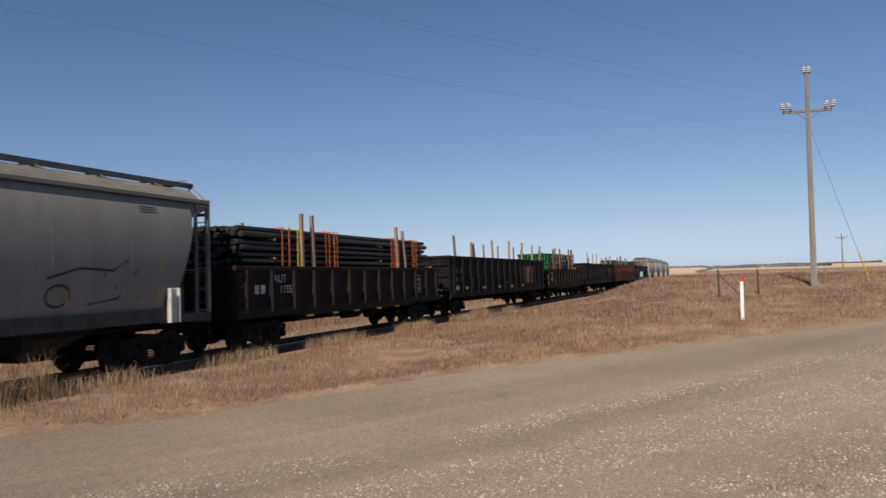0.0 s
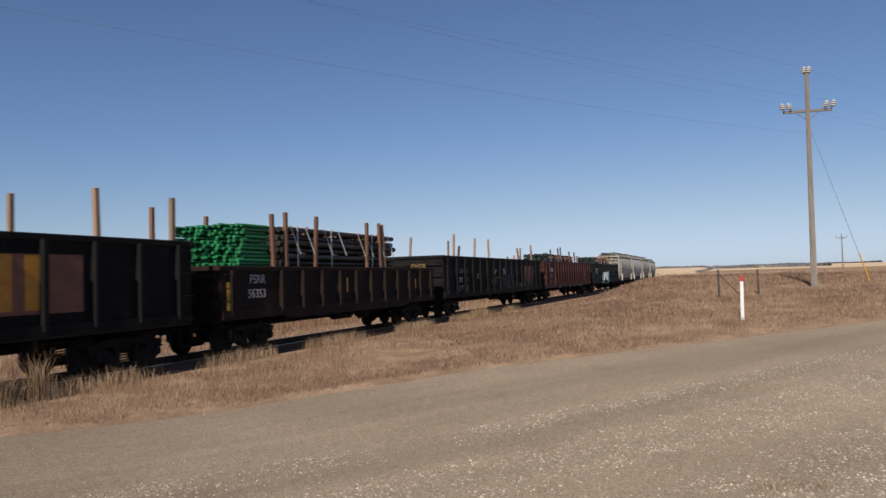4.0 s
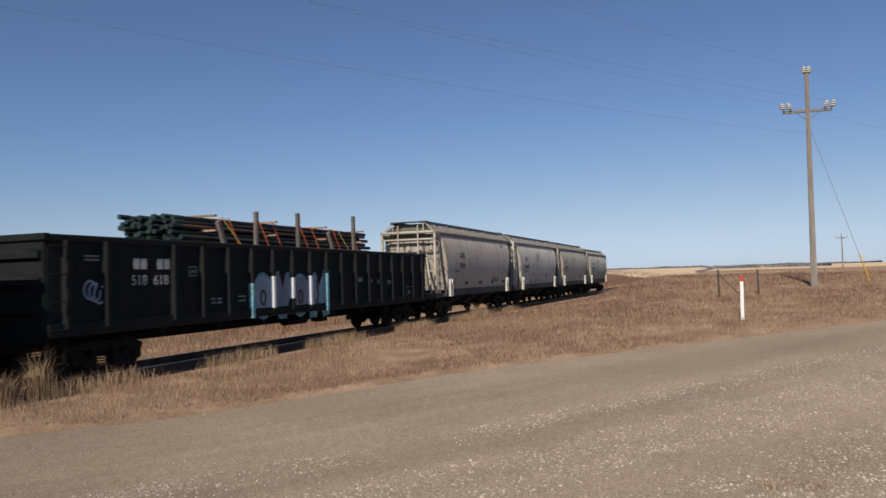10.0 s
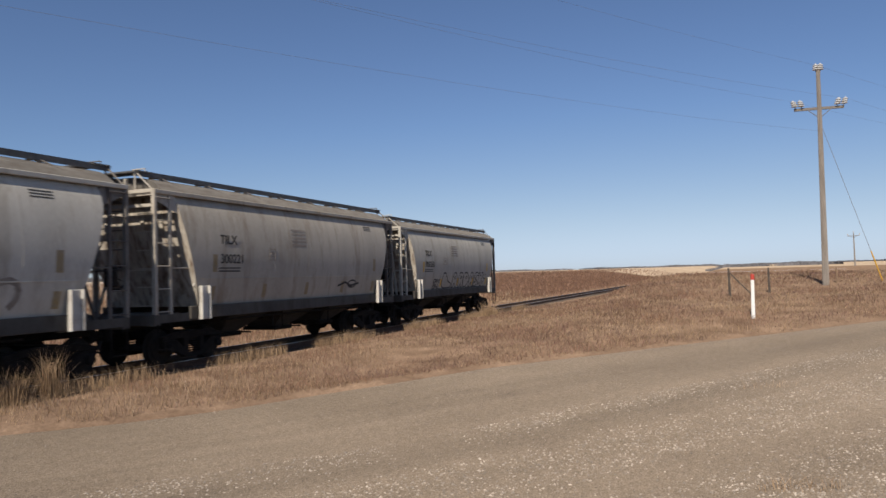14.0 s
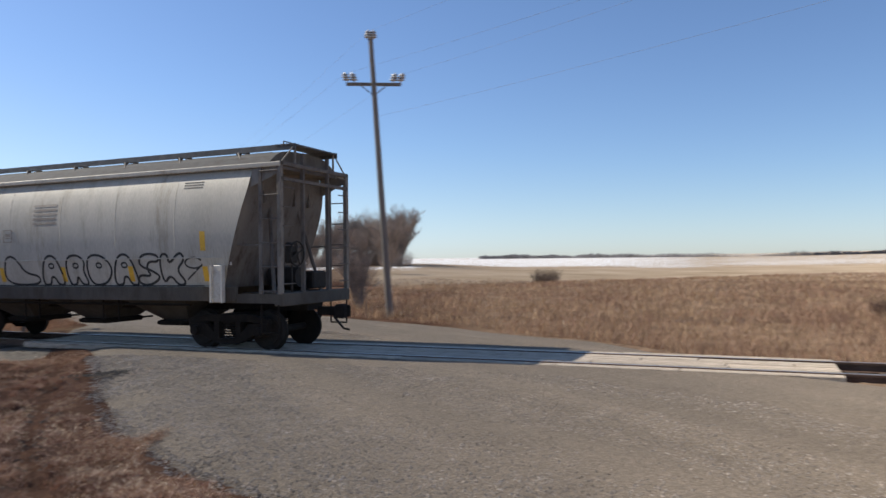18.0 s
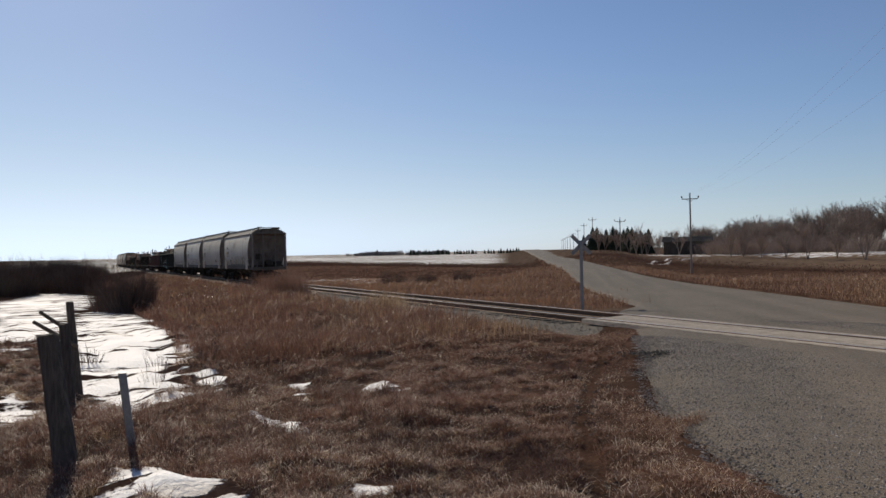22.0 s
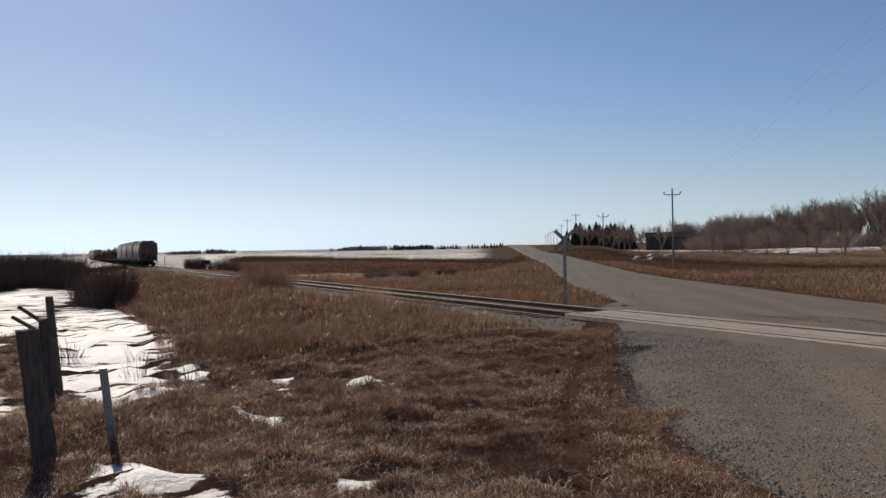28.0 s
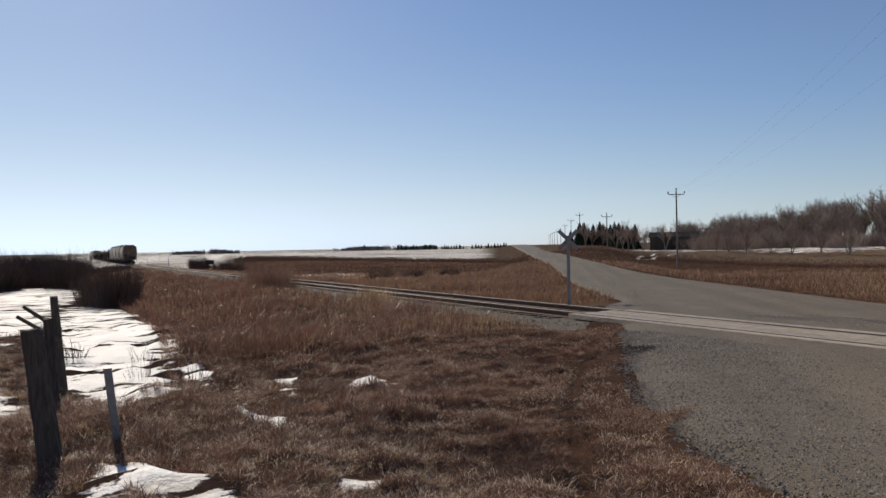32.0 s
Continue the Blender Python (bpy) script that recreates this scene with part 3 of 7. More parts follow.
def road_top(x, y):
    """Height of the road's crowned and tracked surface."""
    u, c = road_coords(x, y)
    lo, hi = np.interp(u, *zip(*SW_EDGE)), np.interp(u, *zip(*NE_EDGE))
    t = c - lo
    crown = np.clip(np.minimum(t, hi - c) / (hi - lo) / 0.07, 0, 1)
    ruts = sum(np.exp(-((t - k) / 0.35) ** 2) for k in (2.6, 4.4, 6.6, 8.4))
    quiet = smooth(np.abs(y - TRACK_Y), 1.8, 3.5)
    z = ground_z(x, y, False) + 0.03
    return z + (0.02 * crown - 0.02 * ruts * (1 - crown * 0.2) + 0.008 * waves(x, y, 3.0, 21)) * quiet - 0.15 * (1 - crown) ** 2 - 0.012 * (1 - quiet)


def build_road():
    us = np.concatenate([np.linspace(-500, -60, 60), np.linspace(-59, 60, 300), np.linspace(62, 600, 90)])
    cs = np.linspace(0, 1, 60)
    rs = np.random.RandomState(4)
    lo, hi = np.interp(us, *zip(*SW_EDGE)), np.interp(us, *zip(*NE_EDGE))
    near = 1 - smooth(np.abs(us), 50, 90)
    lo, hi = lo - 0.15 + near * (0.12 * waves(us, 0 * us, 2.4, 41) + 0.04 * rs.normal(0, 1, len(us))), hi + 0.15 + near * (0.12 * waves(us, 0 * us, 2.1, 42) + 0.04 * rs.normal(0, 1, len(us)))
    C = lo[:, None] + (hi - lo)[:, None] * cs[None]
    U = np.repeat(us[:, None], len(cs), 1)
    X, Y = ROAD_E[0] * U + ROAD_N[0] * C, ROAD_E[1] * U + ROAD_N[1] * C
    Z = road_top(X, Y)
    V = np.stack([X, Y, Z], -1).reshape(-1, 3)
    i = np.arange(V.shape[0]).reshape(len(us), len(cs))
    F = np.stack([i[:-1, :-1], i[:-1, 1:], i[1:, 1:], i[1:, :-1]], -1).reshape(-1, 4)
    tagged(new("road", raw_mesh("road", V, F, M_GRAVEL, True)), "wide pale tan gravel road with faint wheel tracks", "road", kind="structure")
    # loose stones lying on it
    n = 150000
    rs = np.random.RandomState(9)
    d = 3.0 + 24 * rs.rand(n) ** 1.6
    a = rs.rand(n) * 2 * math.pi
    x, y = d * np.cos(a), d * np.sin(a)
    u, c = road_coords(x, y)
    dens = np.where(c < 7.0, 1.0, 0.55)
    ok = (road_mask(x, y, 0.9) > 0.35 + 0.5 * rs.rand(n)) & (np.abs(y - TRACK_Y) > 2.0) & (rs.rand(n) < dens)
    stones("loose_gravel", x[ok], y[ok], road_top(x[ok], y[ok]) - 0.001, 0.005 + 0.014 * rs.rand(ok.sum()) ** 2.5, M_PEBBLE, "loose pale pebbles scattered over the gravel road", "gravel", 9)

    # coarse stones thrown up along the grass side
    n = 210000
    u = 21 - 42 * rs.rand(n) ** 1.5
    c = np.interp(u, *zip(*SW_EDGE)) + 7.0 * rs.rand(n) ** 1.15 - 0.25
    lane = c - np.interp(u, *zip(*SW_EDGE))
    x, y = ROAD_E[0] * u + ROAD_N[0] * c, ROAD_E[1] * u + ROAD_N[1] * c
    ok = (np.hypot(x, y) > 3) & (np.abs(y - TRACK_Y) > 2.2) & (waves(x, y, 1.6, 23) > -0.75 + 0.5 * rs.rand(n)) & (rs.rand(n) > 0.96 * np.exp(-((lane - 3.5) / 0.6) ** 2) + 0.94 * np.exp(-((lane - 5.6) / 0.6) ** 2))
    x, y = x[ok], y[ok]
    stones("coarse_gravel", x, y, np.maximum(road_top(x, y), ground_z(x, y, False) - 0.04) - 0.002, 0.007 + 0.016 * rs.rand(len(x)) ** 1.7, M_COARSE, "coarse grey gravel thrown up along the grass edge", "gravel", 19)


def stones(name, x, y, z, size, material, label, category, seed):
    """Many small angular stones as one object."""
    rs = np.random.RandomState(seed)
    n = len(x)
    base = np.array([(1, 0, 0), (0, 1, 0), (-1, 0, 0), (0, -1, 0), (0, 0, 0.7)])
    tri = np.array([(0, 1, 4), (1, 2, 4), (2, 3, 4), (3, 0, 4)])
    jit = 1 + rs.uniform(-0.35, 0.35, (n, 5, 3))
    a = rs.rand(n) * 6.28
    P = base[None] * jit * np.asarray(size)[:, None, None]
    ca, sa = np.cos(a)[:, None], np.sin(a)[:, None]
    Q = np.stack([P[..., 0] * ca - P[..., 1] * sa, P[..., 0] * sa + P[..., 1] * ca, P[..., 2]], -1)
    Q[:, 4, :2] += rs.uniform(-0.4, 0.4, (n, 2)) * np.asarray(size)[:, None]
    Q += np.stack([x, y, z], -1)[:, None]
    F = (tri[None] + (np.arange(n) * 5)[:, None, None]).reshape(-1, 3)
    tagged(new(name, raw_mesh(name, Q.reshape(-1, 3), F, material)), label, category, kind="stuff")


# ---- grass ----
def grass(name, x, y, z, height, width, lean, material, label, seed, toward=None):
    """Bent blades, three triangles each, as one object."""
    rs = np.random.RandomState(seed)
    n = len(x)
    a, b = rs.rand(n) * 6.28, rs.rand(n) * 6.28
    if toward is not None:
        b = toward + rs.normal(0, 0.55, n)
    h = height * rs.uniform(0.55, 1.25, n)
    w = width * rs.uniform(0.6, 1.4, n)
    l = lean * rs.uniform(0.1, 1.0, n) * h
    sx, sy = np.cos(a) * w / 2, np.sin(a) * w / 2
    lx, ly = np.cos(b) * l, np.sin(b) * l
    o = np.stack([x, y, z - 0.02], -1)
    def at(dx, dy, dz):
        return o + np.stack([dx, dy, dz], -1)
    P = np.stack([at(-sx, -sy, 0 * h), at(sx, sy, 0 * h), at(-sx * 0.7 + lx * 0.3, -sy * 0.7 + ly * 0.3, h * 0.55), at(sx * 0.7 + lx * 0.3, sy * 0.7 + ly * 0.3, h * 0.55),
                  at(lx, ly, h * (1 - 0.25 * rs.rand(n)))], 1)
    tri = np.array([(0, 1, 3), (0, 3, 2), (2, 3, 4)])
    F = (tri[None] + (np.arange(n) * 5)[:, None, None]).reshape(-1, 3)
    tagged(new(name, raw_mesh(name, P.reshape(-1, 3), F, material)), label, "grass", kind="stuff")


def scatter(n, rs, rmin, rmax, az0, az1, power=1.6, clump=0.35):
    """Places in a sector round the camera, denser near it, drawn together in clumps."""
    m = max(1, n // 14)
    d = rmin + (rmax - rmin) * rs.rand(m) ** power
    a = np.radians(rs.uniform(az0, az1, m))
    k = rs.randint(0, m, n)
    s = clump * (0.5 + d[k] / 30)
    return -np.sin(a[k]) * d[k] + rs.normal(0, 1, n) * s, np.cos(a[k]) * d[k] + rs.normal(0, 1, n) * s


def off_road(x, y, bed=2.0):
    s, _, _ = zones(x, y)
    return (road_mask(x, y, 0.9) < 0.72 + 0.35 * waves(x, y, 2.2, 55)) & (np.abs(y - TRACK_Y) > bed) & (s < 0.55)


def build_grass():
    rs = np.random.RandomState(31)
    def sow(name, n, sector, height, width, lean, material, label, test, seed, power=1.6, clump=0.35, lift=0.0, widest=6):
        x, y = scatter(n, rs, *sector, power=power, clump=clump)
        ok = off_road(x, y) & test(x, y)
        x, y = x[ok], y[ok]
        h = height * (0.9 + 0.7 * waves(x, y, 0.45, seed) + 0.5 * waves(x, y, 1.7, seed + 1))
        u, c = road_coords(x, y)
        h = np.clip(h, 0.25 * height, 2 * height) * (0.45 + 0.55 * smooth(np.interp(u, *zip(*SW_EDGE)) - c, 1.0, 5.5)) if name.startswith("meadow") else np.clip(h, 0.3 * height, 2 * height)
        d = np.hypot(x, y)
        grass(name, x, y, ground_z(x, y) + lift * rs.rand(len(x)), h, width * np.clip(d / 14, 1, widest), lean, material, label, seed)
    west = lambda x, y: (y < 12.6) & (x < 0) & (rut(x, y) < 0.85)
    def tussocks(n, blades, sector, height, width, lean, material, label, test, seed, power=1.3):
        """Clumped bunches whose blades fall outwards."""
        cx, cy = scatter(n, rs, *sector, power=power, clump=1.2)
        ok = off_road(cx, cy) & test(cx, cy)
        cx, cy = cx[ok], cy[ok]
        th = height * (0.5 + 1.0 * rs.rand(len(cx))) * (0.75 + 0.5 * waves(cx, cy, 0.6, seed))
        u, c = road_coords(cx, cy)
        th = th * (0.4 + 0.6 * smooth(np.interp(u, *zip(*SW_EDGE)) - c, 0.6, 4.5))
        k = np.repeat(np.arange(len(cx)), blades)
        a, d = rs.rand(len(k)) * 6.28, np.abs(rs.normal(0, 0.33, len(k))) * th[k]
        x, y = cx[k] + np.cos(a) * d, cy[k] + np.sin(a) * d
        grass("tussock_grass", x, y, ground_z(x, y), th[k], width * np.clip(np.hypot(x, y) / 12, 1, 5), lean, material, label, seed, a)
    tussocks(1500, 80, (3.8, 30, 34, 100), 0.22, 0.0055, 1.7, M_RUSTGRASS, "bunches of russet dead grass in the meadow", west, 121)
    tussocks(1900, 70, (3.8, 26, 30, 100), 0.17, 0.0055, 2.0, M_BROWNGRASS, "bunches of dull brown dead grass in the meadow", west, 122)
    tussocks(700, 60, (3.8, 24, 30, 100), 0.16, 0.005, 1.8, M_STRAW, "pale straw bunches in the meadow", west, 123)
    tussocks(500, 50, (4.5, 28, 44, 100), 0.24, 0.006, 0.9, M_DARKWEED, "dark bunches of dead weed in the meadow", lambda x, y: west(x, y) & (waves(x, y, 0.5, 79) > -0.1), 124)
    sow("meadow_grass", 120000, (3.4, 30, 28, 105), 0.13, 0.0065, 2.6, M_BROWNGRASS, "matted dull brown dead grass beside the gravel road", west, 1, 1.4, 0.28)
    sow("meadow_grass", 70000, (4.0, 34, 34, 100), 0.24, 0.006, 1.9, M_RUSTGRASS, "russet dry prairie grass in a roadside meadow", lambda x, y: west(x, y) & (waves(x, y, 0.5, 77) > -0.05), 2, 1.4, 0.30)
    sow("meadow_grass", 46000, (3.6, 28, 30, 100), 0.15, 0.005, 1.8, M_STRAW, "pale straw blades among the brown meadow grass", lambda x, y: west(x, y) & (waves(x, y, 0.7, 78) > -0.1), 3, 1.4, 0.25)
    sow("meadow_weeds", 14000, (4.5, 32, 45, 100), 0.36, 0.006, 1.1, M_DARKWEED, "dark dead weed stems in the meadow", lambda x, y: west(x, y) & (waves(x, y, 0.45, 79) > 0.12), 13, 1.3, 0.22)
    sow("embankment_grass", 90000, (20, 130, 60, 92), 0.5, 0.008, 1.1, M_RUSTGRASS, "tall russet grass along the railway embankment", lambda x, y: (y < 12.8) & (y > 3 + 0.0 * x), 4, 1.3, 0.8)
    sow("embankment_grass", 36000, (20, 120, 56, 92), 0.40, 0.007, 1.0, M_STRAW, "tawny tall grass along the railway embankment", lambda x, y: (y < 12.8) & (y > 4), 5, 1.3, 0.7)
    verge = lambda x, y: (y < 12.3) & (x > 2)
    sow("verge_grass", 120000, (8, 66, -101, -18), 0.17, 0.0065, 1.2, M_STRAW, "dry tawny verge grass between gravel road and track", verge, 6, 1.5, 0.35)
    sow("verge_grass", 90000, (9, 62, -100, -28), 0.24, 0.007, 1.0, M_TAWNYRED, "reddish dry grass on the bank beside the track", lambda x, y: verge(x, y) & (x > 11) & (waves(x, y, 0.5, 71) > -0.1), 7, 1.3, 0.4)
    sow("verge_grass", 110000, (8, 56, -100, -20), 0.14, 0.007, 1.6, M_BROWNGRASS, "short matted brown grass at the road's edge", verge, 8, 1.4, 0.3)
    north = lambda x, y: (y > 17.3)
    sow("prairie_grass", 60000, (17, 90, -75, 34), 0.42, 0.009, 0.9, M_STRAW, "tall tawny prairie grass beyond the track", north, 9, 1.4, 0.8)
    sow("prairie_grass", 110000, (17, 105, -60, 52), 0.36, 0.009, 1.1, M_TAWNYRED, "russet prairie grass beyond the track", lambda x, y: north(x, y), 10, 1.4, 0.8)
    sow("prairie_grass", 80000, (22, 110, 52, 84), 0.4, 0.009, 1.0, M_TAWNYRED, "brown grass between the track and the far field", north, 11, 1.4, 0.9)
    sow("hollow_grass", 52000, (88, 300, 53, 80), 0.26, 0.008, 0.9, M_TAWNYRED, "brown rough grass in the hollow before the far field", lambda x, y: north(x, y) & (y < 95), 21, 1.3, 1.6, widest=16)
    sow("hollow_grass", 20000, (60, 240, 53, 80), 0.36, 0.007, 0.7, M_DARKWEED, "dark weeds standing in the hollow", lambda x, y: north(x, y) & (y < 95) & (waves(x, y, 0.05, 22) > -0.05), 22, 1.2, 1.2, widest=14)
    sow("prairie_grass", 46000, (80, 320, -88, -38), 0.5, 0.008, 0.9, M_TAWNYRED, "russet grass of the eastern prairie", north, 23, 1.3, 1.6, widest=16)
    # dark blades follow the relief's low parts, painting shade between the tussocks
    sow("matted_stems", 80000, (3.6, 26, 44, 100), 0.14, 0.007, 2.6, M_DARKWEED, "dark matted stems that paint shade into the meadow's hollows", lambda x, y: west(x, y) & (waves(x, y, 1.9, 3) < 0.02), 17, 1.35, 0.2)
    # short bright flecks sown as painted glints over the meadow
    sow("chaff", 85000, (3.6, 26, 30, 100), 0.045, 0.0055, 2.6, M_GLINT_FLECK, "bright bits of dead grass coloured as sun glints in the meadow", lambda x, y: west(x, y) & (waves(x, y, 0.9, 80) > -0.4), 18, 1.3, 0.3, 0.09)
    edge = lambda x, y: (y < 12.2) & (x < -1.5) & (rut(x, y) < 0.85)
    sow("roadside_turf", 130000, (4.0, 21, 22, 66), 0.075, 0.0055, 1.8, M_TAWNYRED, "short trampled brown turf along the road's edge", edge, 15, 1.25, 0.16)
    sow("roadside_turf", 60000, (4.0, 21, 22, 66), 0.07, 0.005, 2.2, M_BROWNGRASS, "short trampled dull turf along the road's edge", edge, 16, 1.25, 0.16)
    # rough dark growth along the field bank
    n = 26000
    x = -20 - 430 * rs.rand(n) ** 1.2
    y = 94.6 + rs.normal(0, 1.0, n)
    ok = (road_mask(x, y, 0.5) < 0.1) & (waves(x, 0 * x, 0.09, 93) > -0.55)
    x, y = x[ok], y[ok]
    grass("bank_weeds", x, y, ground_z(x, y), 0.34 + 0.2 * waves(x, y, 0.2, 94), 0.035 + 0.0002 * np.abs(x), 0.7, M_DARKWEED, "dark rough weeds along the field bank", 95)
    # tall weeds at the foot of the track bed
    for k, (cx, cy, n, h, s) in enumerate(((9.55, 12.5, 330, 0.66, 0.2), (10.3, 12.45, 240, 0.95, 0.14), (12.4, 12.6, 120, 0.4, 0.3), (36.5, 12.3, 350, 0.8, 0.3), (8.3, 12.9, 160, 0.45, 0.4), (-30, 12.2, 600, 0.9, 0.8), (-46, 12.1, 1500, 1.7, 1.3), (-50, 12.2, 1100, 1.5, 1.3))):
        x, y = cx + rs.normal(0, s, n), np.minimum(cy + rs.normal(0, s * 0.6, n), 12.9)
        grass("tall_weed", x, y, ground_z(x, y), np.full(n, h), 0.0065 * (1 + 0.02 * abs(cx)), 0.6, M_STRAW if k < 5 else (M_BROWNGRASS, M_RUSTGRASS, M_STRAW)[k % 3], "tall clump of dry weeds beside the track", 40 + k)
    n = 9000
    x, y = rs.uniform(3, 45, n), 12.75 + rs.normal(0, 0.25, n)
    ok = (road_mask(x, y, 0.5) < 0.2) & (waves(x, y, 1.3, 91) > -0.1)
    x, y = x[ok], y[ok]
    grass("weed_fringe", x, y, ground_z(x, y), np.full(len(x), 0.42), 0.011, 0.5, M_STRAW, "thin fringe of dry stalks along the ballast", 60)


# ---- the railway ----
def build_track():
    rail_a = [(-0.036, -0.045), (-0.036, -0.008), (-0.028, 0.0), (0.028, 0.0), (0.036, -0.008), (0.036, -0.045), (0.009, -0.055), (0.009, -0.15), (0.07, -0.165), (0.07, -0.175), (-0.07, -0.175), (-0.07, -0.165), (-0.009, -0.15), (-0.009, -0.055)]
    track = tagged(new("railway_track"), "single railway track with rusty rails on wooden ties", "track", kind="structure")
    for side in (-0.755, 0.755):
        b = Build()
        b.prism([(TRACK_Y + side + u, v) for u, v in rail_a], -900, 900)
        part("rail", b, M_RAIL, track, "rusty steel rail")
        b = Build()
        b.box(-900, 900, TRACK_Y + side - 0.027, TRACK_Y + side + 0.027, -0.002, 0.003)
        part("rail_head", b, M_RAILTOP, track, "polished running surface of the rail")
    # ballast bed
    us = np.linspace(-700, 700, 1400)
    prof = ((-2.6, -0.62), (-1.95, -0.28), (-1.3, -0.20), (0, -0.19), (1.3, -0.20), (1.95, -0.28), (2.6, -0.62))
    rs = np.random.RandomState(2)
    X = np.repeat(us[:, None], 7, 1)
    Y = TRACK_Y + np.array([p[0] for p in prof])[None] + rs.normal(0, 0.05, X.shape)
    Z = np.array([p[1] for p in prof])[None] + rs.normal(0, 0.012, X.shape)
    V = np.stack([X, Y, Z], -1).reshape(-1, 3)
    i = np.arange(V.shape[0]).reshape(len(us), 7)
    F = np.stack([i[:-1, :-1], i[:-1, 1:], i[1:, 1:], i[1:, :-1]], -1).reshape(-1, 4)
    tagged(new("ballast", raw_mesh("ballast", V, F, M_BALLAST, True)), "low grey-brown gravel ballast under the track", "ballast", kind="structure")
    n = 26000
    x = rs.uniform(-70, 62, n)
    y = TRACK_Y + rs.uniform(-2.3, 2.3, n)
    dy = np.abs(y - TRACK_Y)
    ok = (road_mask(x, y, 0.3) < 0.3) & (np.abs(dy - 0.755) > 0.06)
    z = np.interp(dy, (0, 1.3, 1.95, 2.6), (-0.19, -0.20, -0.28, -0.62))
    stones("ballast_stone", x[ok], y[ok], z[ok] + 0.01, 0.018 + 0.022 * rs.rand(ok.sum()), M_STONE, "loose grey ballast stones between the ties", "gravel", 5)
    # ties: single ones near the crossing, the distant ones joined
    b = Build()
    b.box(-0.115, 0.115, -1.3, 1.3, -0.33, -0.165, 0.012)
    tie = b.mesh("tie", M_TIE)
    far = Build()
    rs = random.Random(3)
    x = -420.0
    made = 0
    while x < 420:
        x += 0.54 + rs.uniform(-0.02, 0.02)
        if -17.6 < x < 1.9:
            continue
        dx, dy = rs.uniform(-0.02, 0.02), rs.uniform(-0.06, 0.06)
        if -92 < x < 75 and made < 300:
            part("tie", tie, M_TIE, track, at=pose(x, TRACK_Y + dy, rs.uniform(-0.01, 0.005), 0, 0, rs.uniform(-1.2, 1.2)))
            made += 1
        else:
            far.box(x - 0.115, x + 0.115, TRACK_Y + dy - 1.3, TRACK_Y + dy + 1.3, -0.33, -0.165)
    ob = part("tie", far, M_TIE, track)
    ob["kind"] = "stuff"
    # crossing planks
    crossing = tagged(new("level_crossing"), "pale dusty timber planks laid along the rails at the crossing", "crossing", kind="structure")
    rs = random.Random(8)
    for y0, w in ((-1.13, 0.28), (-0.62, 0.29), (-0.31, 0.29), (0.0, 0.29), (0.31, 0.29), (0.85, 0.28)):
        x = -17.3 + rs.uniform(0, 0.3)
        while x < 1.2:
            l = rs.uniform(2.2, 3.4)
            b = Build()
            b.box(0, min(l, 1.7 - x), 0, w, -0.14, -0.004, 0.012)
            part("plank", b, M_PLANK, crossing, at=pose(x, TRACK_Y + y0, rs.uniform(-0.012, 0.0), 0, 0, rs.uniform(-0.15, 0.15)))
            x += l + 0.015


build_ground()
build_road()
build_track()
build_grass()

# ---- rolling stock ----
def truck(parent, x, kind=0):
    """A two-axle freight truck under a car; returns its wheelsets."""
    t = new("truck")
    t.parent = parent
    t.location = (x, 0, 0)
    sets = []
    for dx in (-0.89, 0.89):
        b = Build()
        for s in (-1, 1):
            prof = ((0.66, 0.475), (0.70, 0.46), (0.715, 0.43), (0.80, 0.42))
            for (y0, r0), (y1, r1) in zip(prof, prof[1:]):
                b.tube((0, s * y0, 0), (0, s * y1, 0), r0, r1, 28)
            b.tube((0, s * 0.80, 0), (0, s * 0.835, 0), 0.34, 0.33, 20)
            b.tube((0, s * 0.81, 0), (0, s * 0.88, 0), 0.15, 0.13, 14)
            for k in range(4):
                a = k * math.pi / 2
                b.tube((0.24 * math.cos(a), s * 0.80, 0.24 * math.sin(a)), (0.24 * math.cos(a), s * 0.842, 0.24 * math.sin(a)), 0.045, 0.04, 8)
        b.tube((0, -1.1, 0), (0, 1.1, 0), 0.08, 0.08, 12)
        sets.append(part("wheelset", b, M_WHEEL, t, "worn steel wheels on an axle", at=pose(dx, 0, 0.425)))
    for s in (-1, 1):
        b = Build()
        y0, y1 = s * 0.93, s * 1.10
        ya, yb = min(y0, y1), max(y0, y1)
        b.prism([(-1.12, 0.60), (-1.12, 0.70), (-0.55, 0.80), (0.55, 0.80), (1.12, 0.70), (1.12, 0.60), (0.6, 0.64), (-0.6, 0.64)], ya, yb, "y")
        b.prism([(-1.10, 0.60), (-0.62, 0.60), (-0.22, 0.26), (0.22, 0.26), (0.62, 0.60), (1.10, 0.60), (1.02, 0.34), (0.72, 0.34), (0.28, 0.14), (-0.28, 0.14), (-0.72, 0.34), (-1.02, 0.34)], ya, yb, "y")
        for dx in (-0.3, 0.3):
            b.box(dx - 0.07, dx + 0.07, ya, yb, 0.25, 0.66)
        part("side_frame", b, M_TRUCK, t, "cast steel truck side frame")
        b = Build()
        for dx in (-0.14, 0.0, 0.14):
            for k in range(5):
                b.tube((dx, s * 1.0, 0.28 + k * 0.06), (dx, s * 1.0, 0.31 + k * 0.06), 0.06, 0.06, 10)
        part("spring", b, M_TRUCK, t, "coil spring nest")
        for dx in (-0.89, 0.89):
            b = Build()
            b.tube((dx, s * 1.09, 0.425), (dx, s * 1.19, 0.425), 0.12, 0.10, 14)
            part("bearing_cap", b, M_TRUCK, t)
    b = Build()
    b.box(-0.2, 0.2, -1.05, 1.05, 0.56, 0.82, 0.03)
    part("bolster", b, M_TRUCK, t)
    return sets


